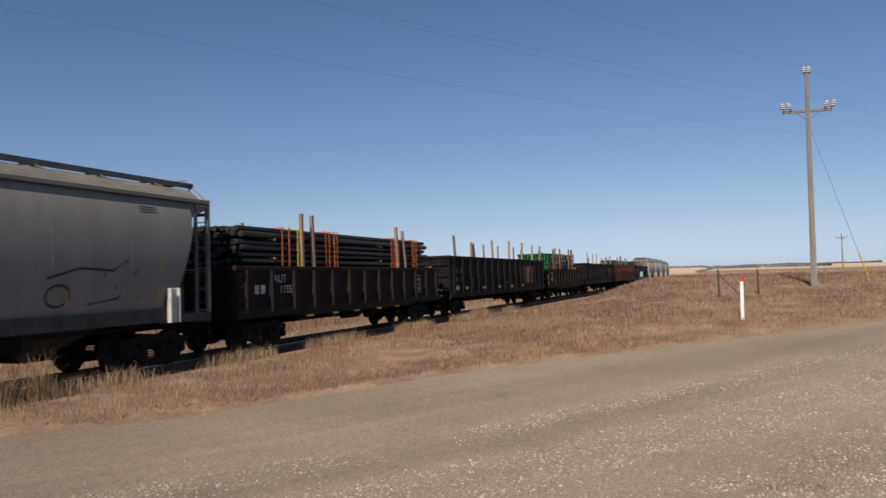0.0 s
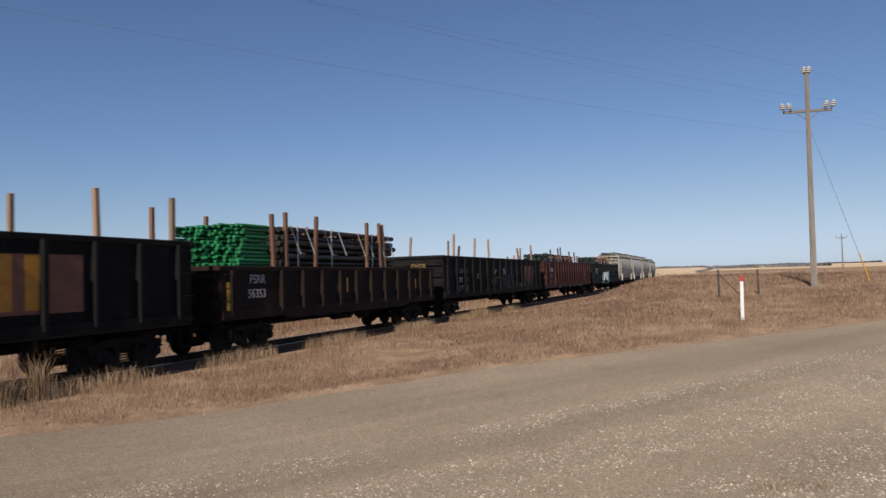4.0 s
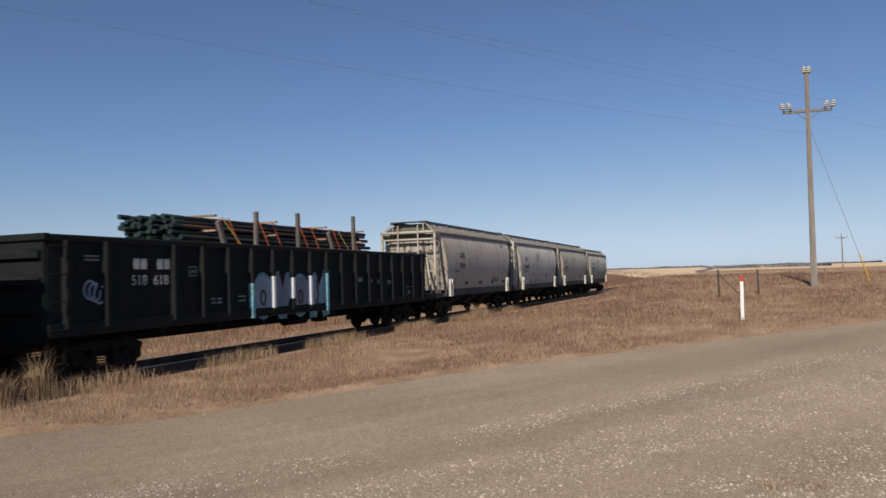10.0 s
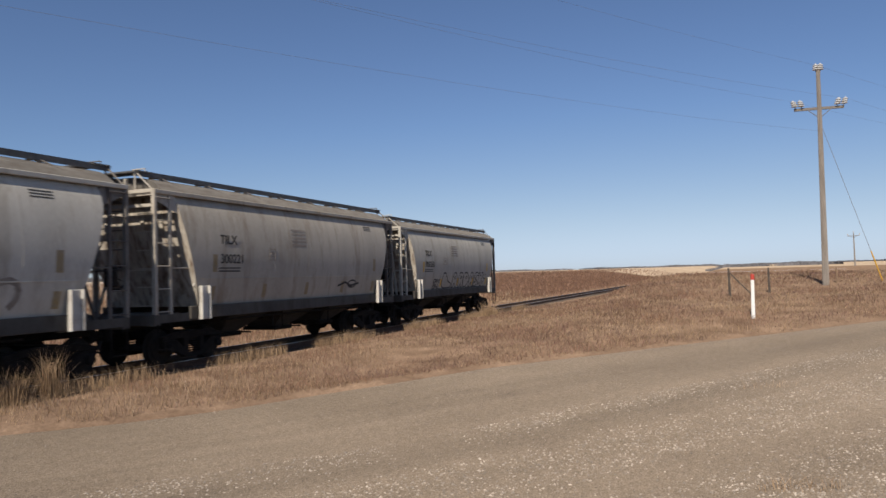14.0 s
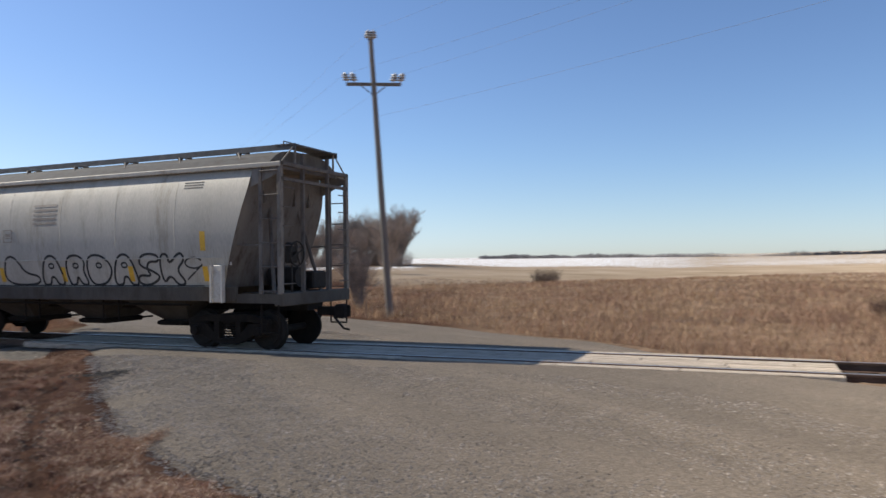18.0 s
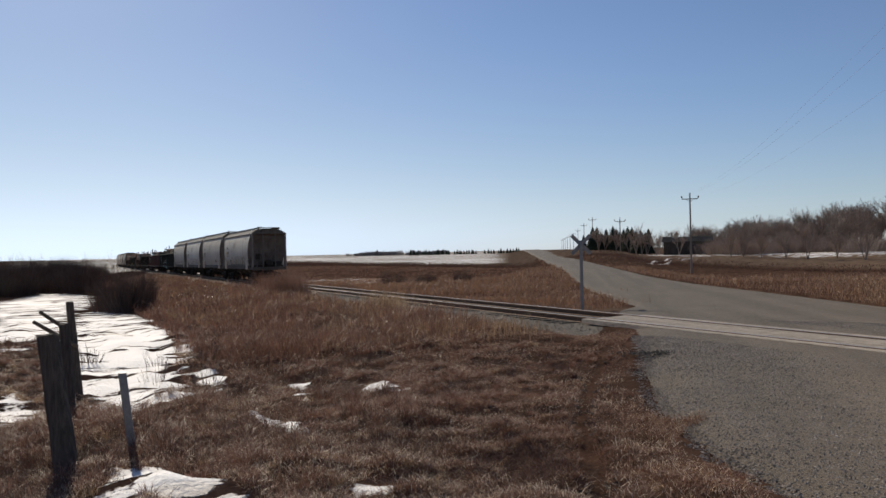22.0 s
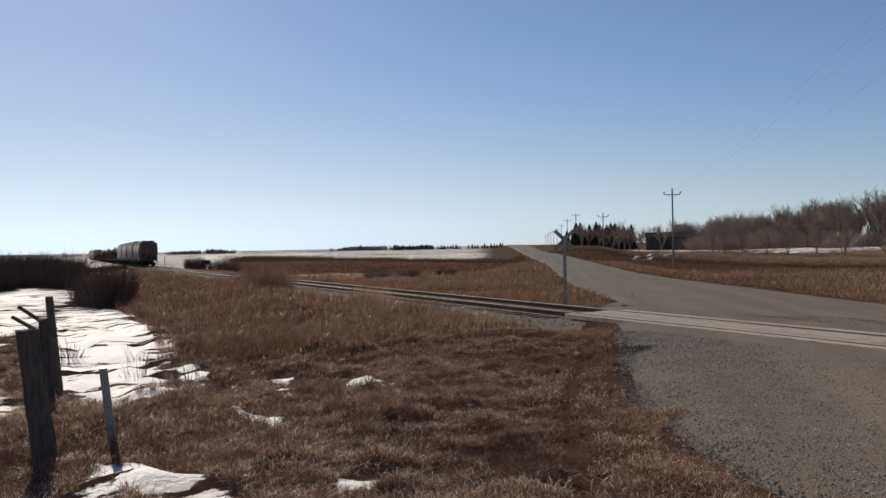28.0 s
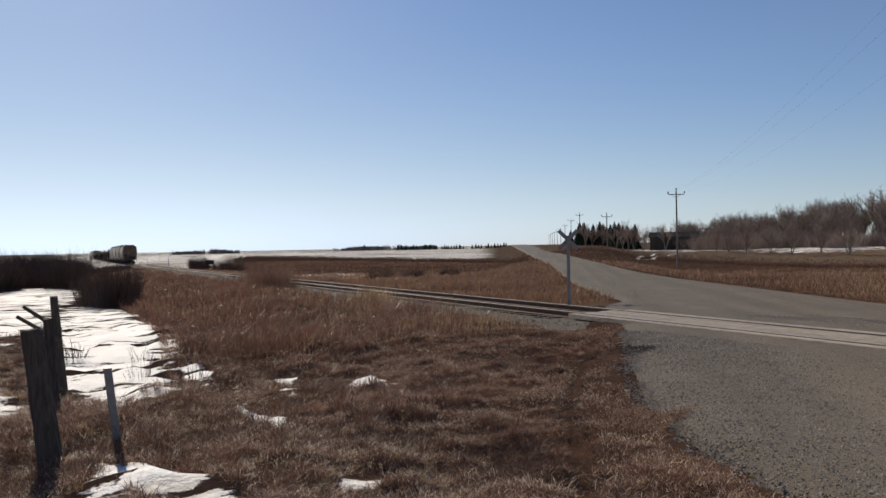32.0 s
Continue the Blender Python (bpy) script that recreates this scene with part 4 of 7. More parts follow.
def coupler(parent, x, s):
    b = Build()
    b.box(min(x, x + s * 0.55), max(x, x + s * 0.55), -0.09, 0.09, 0.74, 0.94, 0.02)
    xk = x + s * 0.62
    b.box(xk - 0.12, xk + 0.12, -0.17, 0.11, 0.68, 1.0, 0.04)
    b.box(xk - 0.02, xk + 0.16, 0.02, 0.14, 0.70, 0.98, 0.03)
    part("coupler", b, M_TRUCK, parent, "grimy knuckle coupler")
    b = Build()
    b.path([(x + s * 0.1, 0.28, 0.85), (x + s * 0.28, 0.30, 0.62), (x + s * 0.5, 0.26, 0.42), (x + s * 0.68, 0.2, 0.40)], 0.028, 6)
    part("air_hose", b, M_STEEL, parent, "black rubber air hose")


def lettering(text, size, material, parent, x, y, z, label, stretch=1.0):
    cu = bpy.data.curves.new("lettering", "FONT")
    cu.body, cu.size, cu.extrude = text, size, 0.002
    cu.materials.append(material)
    ob = new("lettering", cu)
    ob.parent = parent
    ob.matrix_basis = pose(x, y, z, 90, 0, 0) @ Matrix.Diagonal((stretch, 1, 1, 1))
    ob["label"] = label
    return ob


def bars(rows, material, parent, y, label, name="lettering"):
    """Plain bars for writing that cannot be read: (x, z, width, height), each a piece of its own."""
    for x, z, w, h in rows:
        b = Build()
        b.box(x, x + w, y - 0.004, y, z, z + h)
        part(name, b, material, parent, label)


def boxed(x, z, w, h, material, parent, y, label):
    """A thin painted outline with a few bars inside."""
    b = Build()
    for q in ((x, x + w, z + h - 0.03, z + h), (x, x + w, z, z + 0.03), (x, x + 0.03, z, z + h), (x + w - 0.03, x + w, z, z + h), (x + w * 0.3, x + w * 0.7, z + h * 0.35, z + h * 0.65)):
        b.box(q[0], q[1], y - 0.004, y, q[2], q[3])
    part("stencil_panel", b, material, parent, label)


RUNGS = {}


def ladder(name, parent, x0, x1, y, z0, z1, n, material, label=""):
    """Rungs one above another, along x, or across between two values of y."""
    key = (abs(x1 - x0) if not isinstance(y, tuple) else y[1] - y[0], isinstance(y, tuple), material.name)
    if key not in RUNGS:
        b = Build()
        d = (0, key[0], 0) if key[1] else (key[0], 0, 0)
        b.tube((0, 0, 0), d, 0.014, 0.014, 6)
        RUNGS[key] = b.mesh("rung", material)
    for i in range(n):
        z = z0 + (z1 - z0) * i / (n - 1)
        part("rung", RUNGS[key], material, parent, at=pose(min(x0, x1), min(y) if key[1] else y, z))


def hopper_paint(name, c1, c2, dirt, amount):
    return surf(name, c1, c2, 0.55, 0.6, dirt=dirt, dirt_amount=amount, stretch=(1.6, 1.0, 0.35), bump=0.05, fine=25, spec=0.35)


HOPPER_SIDE = ((1.31, 4.05), (1.37, 3.96), (1.43, 3.84), (1.50, 3.64), (1.55, 3.42), (1.585, 3.17), (1.60, 2.9), (1.60, 2.65), (1.585, 2.38), (1.55, 2.10), (1.49, 1.80), (1.42, 1.55), (1.385, 1.42))


def side_y(z):
    """Half width of a hopper's curved side at a height."""
    return float(np.interp(z, [p[1] for p in HOPPER_SIDE[::-1]], [p[0] for p in HOPPER_SIDE[::-1]]))


def on_side(z):
    return -side_y(z) - 0.006


def hopper(length, paint, label, marks, graffiti=0, ribs=5, spots="yellow"):
    """A curved-sided three-bay covered hopper car, its centre over x = 0, rail top at z = 0."""
    car = tagged(new("hopper_car"), label, "freight car", "covered hoppers of the train")
    E = length / 2
    b = Build()
    def xend(z):
        return E - 0.8 if z > 3.72 else E - 0.8 - 0.76 * ((3.72 - z) / 2.3) ** 1.25
    lv = [(y, z, xend(z)) for y, z in HOPPER_SIDE]
    for s in (-1, 1):
        vs = []
        for y, z, xe in lv:
            vs += [(-xe, s * y, z), (xe, s * y, z)]
        b.add(vs, [(2 * i, 2 * i + 1, 2 * i + 3, 2 * i + 2) for i in range(len(lv) - 1)], True)
    for s in (-1, 1):
        vs = []
        for y, z, xe in lv:
            vs += [(s * xe, -y, z), (s * xe, y, z)]
        c = Build()
        c.add([(v[0] + s * 0.004, v[1] * 0.998, v[2]) for v in vs], [(2 * i, 2 * i + 1, 2 * i + 3, 2 * i + 2) for i in range(len(lv) - 1)])
        # sun and shade in the colours: front sheet paled, rear sheet darkened beyond its grime
        part("slope_sheet", c, M_STREAKED_SUNLIT if s < 0 else M_GRIME_SHADED, car, "sloping end sheet with rust streaks, coloured paler as sunlit" if s < 0 else "grimy sloping end sheet, coloured darker as shaded")
    xe, yb = lv[-1][2], lv[-1][0]
    b.add([(-xe, -yb, 1.42), (xe, -yb, 1.42), (xe, yb, 1.42), (-xe, yb, 1.42)], [(0, 1, 2, 3)])
    part("body", b, paint, car)
    # weld seams down the curved side
    for s in (-1, 1):
        b = Build()
        for (y0, z0, _), (y1, z1, _) in zip(lv, lv[1:]):
            b.add([(-0.012, s * y0, z0), (0.012, s * (y0 + 0.003), z0), (0.012, s * (y1 + 0.003), z1), (-0.012, s * y1, z1)], [(0, 1, 2, 3)])
        seam = b.mesh("weld_seam", paint)
        for k in range(ribs):
            part("weld_seam", seam, paint, car, at=pose(-E + 1.9 + (length - 3.8) * (k + 0.5) / ribs, 0, 0))
    # rounded roof with eaves, hatch trough and running boards
    arch = [(1.33, 4.04), (1.40, 4.12), (1.30, 4.20), (1.14, 4.32), (0.95, 4.41), (0.72, 4.46), (0.35, 4.49)]
    b = Build()
    b.prism([(-y, z) for y, z in arch] + arch[::-1], -E + 0.35, E - 0.35)
    part("roof", b, M_ROOF, car, "rounded dirt-stained roof")
    for s in (-1, 1):
        b = Build()
        b.box(-E + 0.02, E - 0.02, s * 1.41 - 0.035, s * 1.41 + 0.035, 4.035, 4.135, 0.012)
        part("top_chord", b, paint, car)
    n = 4
    for k in range(n):
        b = Build()
        x0 = -E + 1.0 + (length - 2.0) * k / n
        b.box(x0 + 0.03, x0 + (length - 2.0) / n - 0.03, -0.32, 0.32, 4.47, 4.55, 0.03)
        part("hatch_cover", b, M_ROOF, car, "long roof hatch cover")
    for s in (-1, 1):
        b = Build()
        for w in range(4):
            y = s * 0.64 + (w - 1.5) * 0.10
            b.box(-E, E, y - 0.042, y + 0.042, 4.55, 4.575)
        b.box(-E, E, s * 0.87 - 0.014, s * 0.87 + 0.014, 4.47, 4.60)
        part("running_board", b, M_GRATE, car, "galvanised roof walkway")
        b = Build()
        b.path([(0.30, s * 1.16, 4.29), (0, s * 0.86, 4.49), (0, s * 0.45, 4.53)], 0.02, 6)
        b.box(-0.05, 0.05, *sorted((s * 0.80, s * 0.86)), 4.42, 4.50)
        me = b.mesh("walkway_bracket", M_GRIME_SHADED)
        x = -E + 0.9
        while x < E - 0.4:
            part("walkway_bracket", me, None, car, "dark walkway bracket", at=pose(x, 0, 0))
            x += 1.72
    # side sill and lower band
    for s in (-1, 1):
        b = Build()
        b.box(-E + 1.2, E - 1.2, s * 1.42 - 0.05, s * 1.42 + 0.05, 1.12, 1.44, 0.012)
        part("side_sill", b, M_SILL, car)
        b = Build()
        b.box(-E + 1.5, E - 1.5, s * 1.552 - 0.012, s * 1.552 + 0.012, 2.08, 2.105)
        part("belt_seam", b, paint, car)
        for e in (-1, 1):
            b = Build()
            xb = e * (E - 1.60)
            b.box(xb - 0.17, xb + 0.17, s * 1.54 - 0.03, s * 1.54 + 0.03, 1.10, 1.92, 0.015)
            b.box(xb - 0.17, xb - 0.13, s * 1.54 - 0.10, s * 1.54, 1.10, 1.92)
            b.box(xb + 0.13, xb + 0.17, s * 1.54 - 0.10, s * 1.54, 1.10, 1.92)
            part("jacking_bracket", b, M_BRACKET, car, "pale steel bracket plate")
            b = Build()
            b.prism([(xb - 0.02 * e, 1.92), (xb - 0.02 * e, 2.62), (xb + 0.16 * e, 2.30), (xb + 0.30 * e, 1.92)], *sorted((s * 1.44, s * 1.475)), "y")
            part("corner_plate", b, M_BRACKET, car, "pale upright corner plate")
    # three discharge bays
    for x in (-2.65, 0, 2.65):
        b = Build()
        top = [(x - 1.25, -1.40, 1.42), (x + 1.25, -1.40, 1.42), (x + 1.25, 1.40, 1.42), (x - 1.25, 1.40, 1.42)]
        mid = [(x - 0.95, -1.25, 1.12), (x + 0.95, -1.25, 1.12), (x + 0.95, 1.25, 1.12), (x - 0.95, 1.25, 1.12)]
        low = [(x - 0.38, -0.52, 0.60), (x + 0.38, -0.52, 0.60), (x + 0.38, 0.52, 0.60), (x - 0.38, 0.52, 0.60)]
        b.add(top + mid + low, [(4 * k + i, 4 * k + (i + 1) % 4, 4 * k + 4 + (i + 1) % 4, 4 * k + 4 + i) for k in (0, 1) for i in range(4)] + [(8, 9, 10, 11)])
        part("bay", b, M_BAY, car, "grimy sloping discharge bay, coloured darker for the shadow under the car")
        b = Build()
        b.box(x - 0.44, x + 0.44, -0.62, 0.62, 0.47, 0.60, 0.02)
        b.tube((x - 0.46, -0.62, 0.53), (x - 0.46, 0.62, 0.53), 0.05, 0.05, 8)
        b.tube((x + 0.5, -0.9, 0.55), (x + 0.5, 0.9, 0.55), 0.025, 0.025, 6)
        part("outlet_gate", b, M_TRUCK, car, "outlet gate")
    b = Build()
    for s in (-1, 1):
        b.tube((-E + 2.6, s * 1.30, 1.02), (E - 2.6, s * 1.30, 1.02), 0.03, 0.03, 6)
        for x in (-1.6, -1.1, 1.1, 1.6):
            b.tube((x, s * 1.30, 1.12), (x, s * 1.28, 0.62), 0.02, 0.02, 6)
    part("train_line", b, M_TRUCK, car, "air pipe and hangers under the sill")
    b = Build()
    b.box(-E + 0.1, E - 0.1, -0.32, 0.32, 0.86, 1.16)
    part("centre_sill", b, M_TRUCK, car)
    # ends
    for e in (-1, 1):
        def ex(d):
            return e * (E - d)
        b = Build()
        b.box(*sorted((ex(0.0), ex(0.22))), -1.42, 1.42, 1.02, 1.30, 0.02)
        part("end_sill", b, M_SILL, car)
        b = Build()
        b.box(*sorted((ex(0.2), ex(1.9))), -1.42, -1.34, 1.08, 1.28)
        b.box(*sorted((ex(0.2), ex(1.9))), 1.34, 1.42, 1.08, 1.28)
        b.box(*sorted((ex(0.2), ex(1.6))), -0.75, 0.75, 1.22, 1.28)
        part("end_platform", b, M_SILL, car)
        # rear framing, away from the sun, takes darker colours that hold its shade
        worn = paint if e < 0 else M_GRIME_SHADED
        frame_paint = paint if e < 0 else M_WORN_SHADED
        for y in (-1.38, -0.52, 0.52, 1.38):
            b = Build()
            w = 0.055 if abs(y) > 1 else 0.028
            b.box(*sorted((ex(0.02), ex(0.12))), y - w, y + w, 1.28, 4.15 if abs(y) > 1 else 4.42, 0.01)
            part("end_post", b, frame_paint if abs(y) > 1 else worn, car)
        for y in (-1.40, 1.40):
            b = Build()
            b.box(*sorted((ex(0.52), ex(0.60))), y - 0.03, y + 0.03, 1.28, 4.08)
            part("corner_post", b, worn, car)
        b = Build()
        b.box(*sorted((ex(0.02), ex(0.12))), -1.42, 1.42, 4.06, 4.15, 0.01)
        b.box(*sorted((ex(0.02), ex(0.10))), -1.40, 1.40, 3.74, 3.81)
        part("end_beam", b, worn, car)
        for s in (-1, 1):
            b = Build()
            b.add([(ex(0.8), s * 1.38, 4.05), (ex(0.05), s * 1.38, 4.05), (ex(0.05), s * 1.38, 3.92), (ex(0.8), s * 1.44, 3.62)], [(0, 1, 2, 3)])
            b.add([(ex(0.8), s * 1.36, 4.05), (ex(0.05), s * 1.36, 4.05), (ex(0.05), s * 1.36, 3.92), (ex(0.8), s * 1.42, 3.62)], [(0, 1, 2, 3)])
            part("gusset_plate", b, frame_paint, car)
            b = Build()
            b.tube((ex(0.55), s * 0.95, 1.28), (ex(0.95), s * 0.55, 3.3), 0.045, 0.045, 6)
            b.tube((ex(0.15), s * 0.52, 2.3), (ex(0.15), s * 1.38, 2.3), 0.018, 0.018, 6)
            b.tube((ex(0.6), s * 1.40, 2.35), (ex(1.5), s * 1.40, 2.35), 0.018, 0.018, 6)
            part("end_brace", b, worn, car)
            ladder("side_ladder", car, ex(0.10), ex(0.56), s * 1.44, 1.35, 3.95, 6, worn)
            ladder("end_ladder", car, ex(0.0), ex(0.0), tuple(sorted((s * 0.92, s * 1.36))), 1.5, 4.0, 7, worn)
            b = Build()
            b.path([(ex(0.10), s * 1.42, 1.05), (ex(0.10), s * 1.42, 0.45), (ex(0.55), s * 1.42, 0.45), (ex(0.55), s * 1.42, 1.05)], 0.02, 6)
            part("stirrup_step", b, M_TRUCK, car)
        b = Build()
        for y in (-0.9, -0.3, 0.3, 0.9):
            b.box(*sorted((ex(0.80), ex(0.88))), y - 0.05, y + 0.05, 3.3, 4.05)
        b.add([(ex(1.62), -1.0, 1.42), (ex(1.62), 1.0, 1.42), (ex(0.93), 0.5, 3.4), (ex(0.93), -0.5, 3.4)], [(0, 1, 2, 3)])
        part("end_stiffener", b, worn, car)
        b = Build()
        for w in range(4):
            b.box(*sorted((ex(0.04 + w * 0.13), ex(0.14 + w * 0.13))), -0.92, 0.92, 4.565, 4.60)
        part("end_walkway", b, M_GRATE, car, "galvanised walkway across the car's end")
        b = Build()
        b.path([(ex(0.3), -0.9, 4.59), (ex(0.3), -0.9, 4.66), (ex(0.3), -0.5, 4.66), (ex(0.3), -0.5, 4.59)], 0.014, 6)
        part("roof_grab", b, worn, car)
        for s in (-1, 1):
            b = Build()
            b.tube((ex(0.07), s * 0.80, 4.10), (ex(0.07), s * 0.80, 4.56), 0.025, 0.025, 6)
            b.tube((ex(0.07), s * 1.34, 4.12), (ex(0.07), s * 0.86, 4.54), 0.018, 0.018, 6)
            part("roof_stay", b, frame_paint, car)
        coupler(car, e * E, e)
    # brake gear on the rear end
    b = Build()
    b.tube((E - 0.02, -0.95, 2.15), (E + 0.07, -0.95, 2.15), 0.05, 0.05, 8)
    for k in range(16):
        a0, a1 = 2 * math.pi * k / 16, 2 * math.pi * (k + 1) / 16
        b.tube((E + 0.06, -0.95 + 0.27 * math.cos(a0), 2.15 + 0.27 * math.sin(a0)), (E + 0.06, -0.95 + 0.27 * math.cos(a1), 2.15 + 0.27 * math.sin(a1)), 0.02, 0.02, 6)
    for k in range(4):
        a = k * math.pi / 2 + 0.4
        b.tube((E + 0.06, -0.95, 2.15), (E + 0.06, -0.95 + 0.26 * math.cos(a), 2.15 + 0.26 * math.sin(a)), 0.014, 0.014, 6)
    part("brake_wheel", b, M_STEEL, car, "hand brake wheel")
    b = Build()
    b.box(E - 0.16, E - 0.02, -1.12, -0.78, 1.95, 2.4, 0.03)
    b.tube((E - 0.08, -0.95, 1.95), (E - 0.08, -0.95, 1.2), 0.02, 0.02, 6)
    part("brake_housing", b, M_STEEL, car)
    b = Build()
    b.tube((E - 1.35, 0.1, 1.62), (E - 0.55, 0.1, 1.62), 0.24, 0.24, 16)
    part("air_reservoir", b, M_STEEL, car)
    b = Build()
    b.box(E - 1.2, E - 0.5, 0.55, 1.15, 1.32, 1.75, 0.04)
    part("brake_valve", b, M_STEEL, car)
    sets = truck(car, -E + 1.74) + truck(car, E - 1.74)
    # markings on the near side
    for s in (-1,):
        mx = -E + (2.9 if marks and marks[0] == "CEFX" else 2.2)
        if marks:
            for text, z in ((marks[0], 2.95), (marks[1], 2.47)):
                bold = lettering(text, 0.34, M_MARK, car, mx, s * 1.606, z, "bold black stencilled marking")
                bold.data.offset = 0.006
        def decal(x, w, rows, material, name, text):
            for z0, z1 in rows:
                d = Build()
                ribbon(d, [(x + w / 2, z0), (x + w / 2, (z0 + z1) / 2), (x + w / 2, z1)], w, on_side)
                part(name, d, material, car, text)
        decal(-E + 2.15, 0.9, ((2.25, 2.285), (2.33, 2.36)), M_MARK, "lettering", "small unreadable black stencil lines")
        decal(E - 2.6, 0.55, ((3.78, 3.805), (3.72, 3.745), (3.66, 3.685)), M_MARK, "lettering", "small unreadable black stencil lines")
        b = Build()
        x, z, w = -E + 4.55, 2.72, 0.16
        for q in ((x - w, x + w, z + w - 0.015, z + w), (x - w, x + w, z - w, z - w + 0.015), (x - w, x - w + 0.015, z - w, z + w), (x + w - 0.015, x + w, z - w, z + w), (x - 0.08, x + 0.08, z - 0.01, z + 0.06), (x - 0.08, x + 0.08, z - 0.06, z - 0.04)):
            b.box(q[0], q[1], s * 1.61, s * 1.606, q[2], q[3])
        part("stencil_panel", b, M_FAINTTAG, car, "small faded boxed stencil")
        if marks and marks[0] == "TILX":
            decal(-0.95, 0.8, [(3.42 - 0.11 * q, 3.48 - 0.11 * q) for q in range(5)], M_FAINTTAG, "faded_stencil", "faded block of unreadable stencil lines")
        for k in range(5):
            x = -E + 2.0 + (length - 4.0) * k / 4
            for z0, z1 in ((1.56, 1.92),) if 0 < k < 4 else ((1.56, 1.90), (2.25, 2.68)):
                if spots == "yellow":
                    decal(x - 0.075, 0.15, ((z0, z1),), M_YELLOW, "reflector", "yellow reflective panel")
                elif spots == "dull":
                    decal(x - 0.09, 0.18, ((z0, z1),), M_DULLSPOT, "reflector", "dirt-covered reflective panel")
                elif z1 < 2.2:
                    decal(x - 0.28, 0.56, ((z0 + 0.06, z0 + 0.22),), M_RUSTSPOT, "rust_patch", "dark red-brown rust patch")
    if graffiti:
        tag_letters(car, -1.53, graffiti, E)
    return car, sets


def heighten(car, k):
    """A taller build of the same car: everything over the side sill grows upwards."""
    done = set()
    for ob in car.children:
        if ob.name.startswith(("truck", "wheel", "coupler")):
            continue
        if ob.location.z > 1.42:
            ob.location.z = 1.42 + (ob.location.z - 1.42) * k
        if ob.type == "MESH" and ob.data.name not in done:
            done.add(ob.data.name)
            for v in ob.data.vertices:
                if v.co.z > 1.42:
                    v.co.z = 1.42 + (v.co.z - 1.42) * k


def ribbon(b, pts, w, y):
    """A flat painted stroke through (x, z) points, one unbroken strip."""
    n = len(pts)
    vs = []
    for i, (x, z) in enumerate(pts):
        (xa, za), (xb, zb) = pts[max(i - 1, 0)], pts[min(i + 1, n - 1)]
        if n > 3 and math.hypot(pts[0][0] - pts[-1][0], pts[0][1] - pts[-1][1]) < 1e-6 and i in (0, n - 1):
            (xa, za), (xb, zb) = pts[-2], pts[1]
        d = math.hypot(xb - xa, zb - za) or 1
        ox, oz = -(zb - za) / d * w / 2, (xb - xa) / d * w / 2
        vs += [(x + ox, y(z + oz) if callable(y) else y, z + oz), (x - ox, y(z - oz) if callable(y) else y, z - oz)]
    b.add(vs, [(2 * i, 2 * i + 2, 2 * i + 3, 2 * i + 1) for i in range(n - 1)])


def stroke(car, pts, w, y, material, label):
    b = Build()
    ribbon(b, pts, w, y)
    part("spray_stroke", b, material, car, label)


def loop_pts(cx, cz, rx, rz, n=14, a0=0.0, a1=6.2832, lean=0.0):
    return [(cx + rx * math.cos(a0 + (a1 - a0) * i / n) + lean * math.sin(a0 + (a1 - a0) * i / n), cz + rz * math.sin(a0 + (a1 - a0) * i / n)) for i in range(n + 1)]


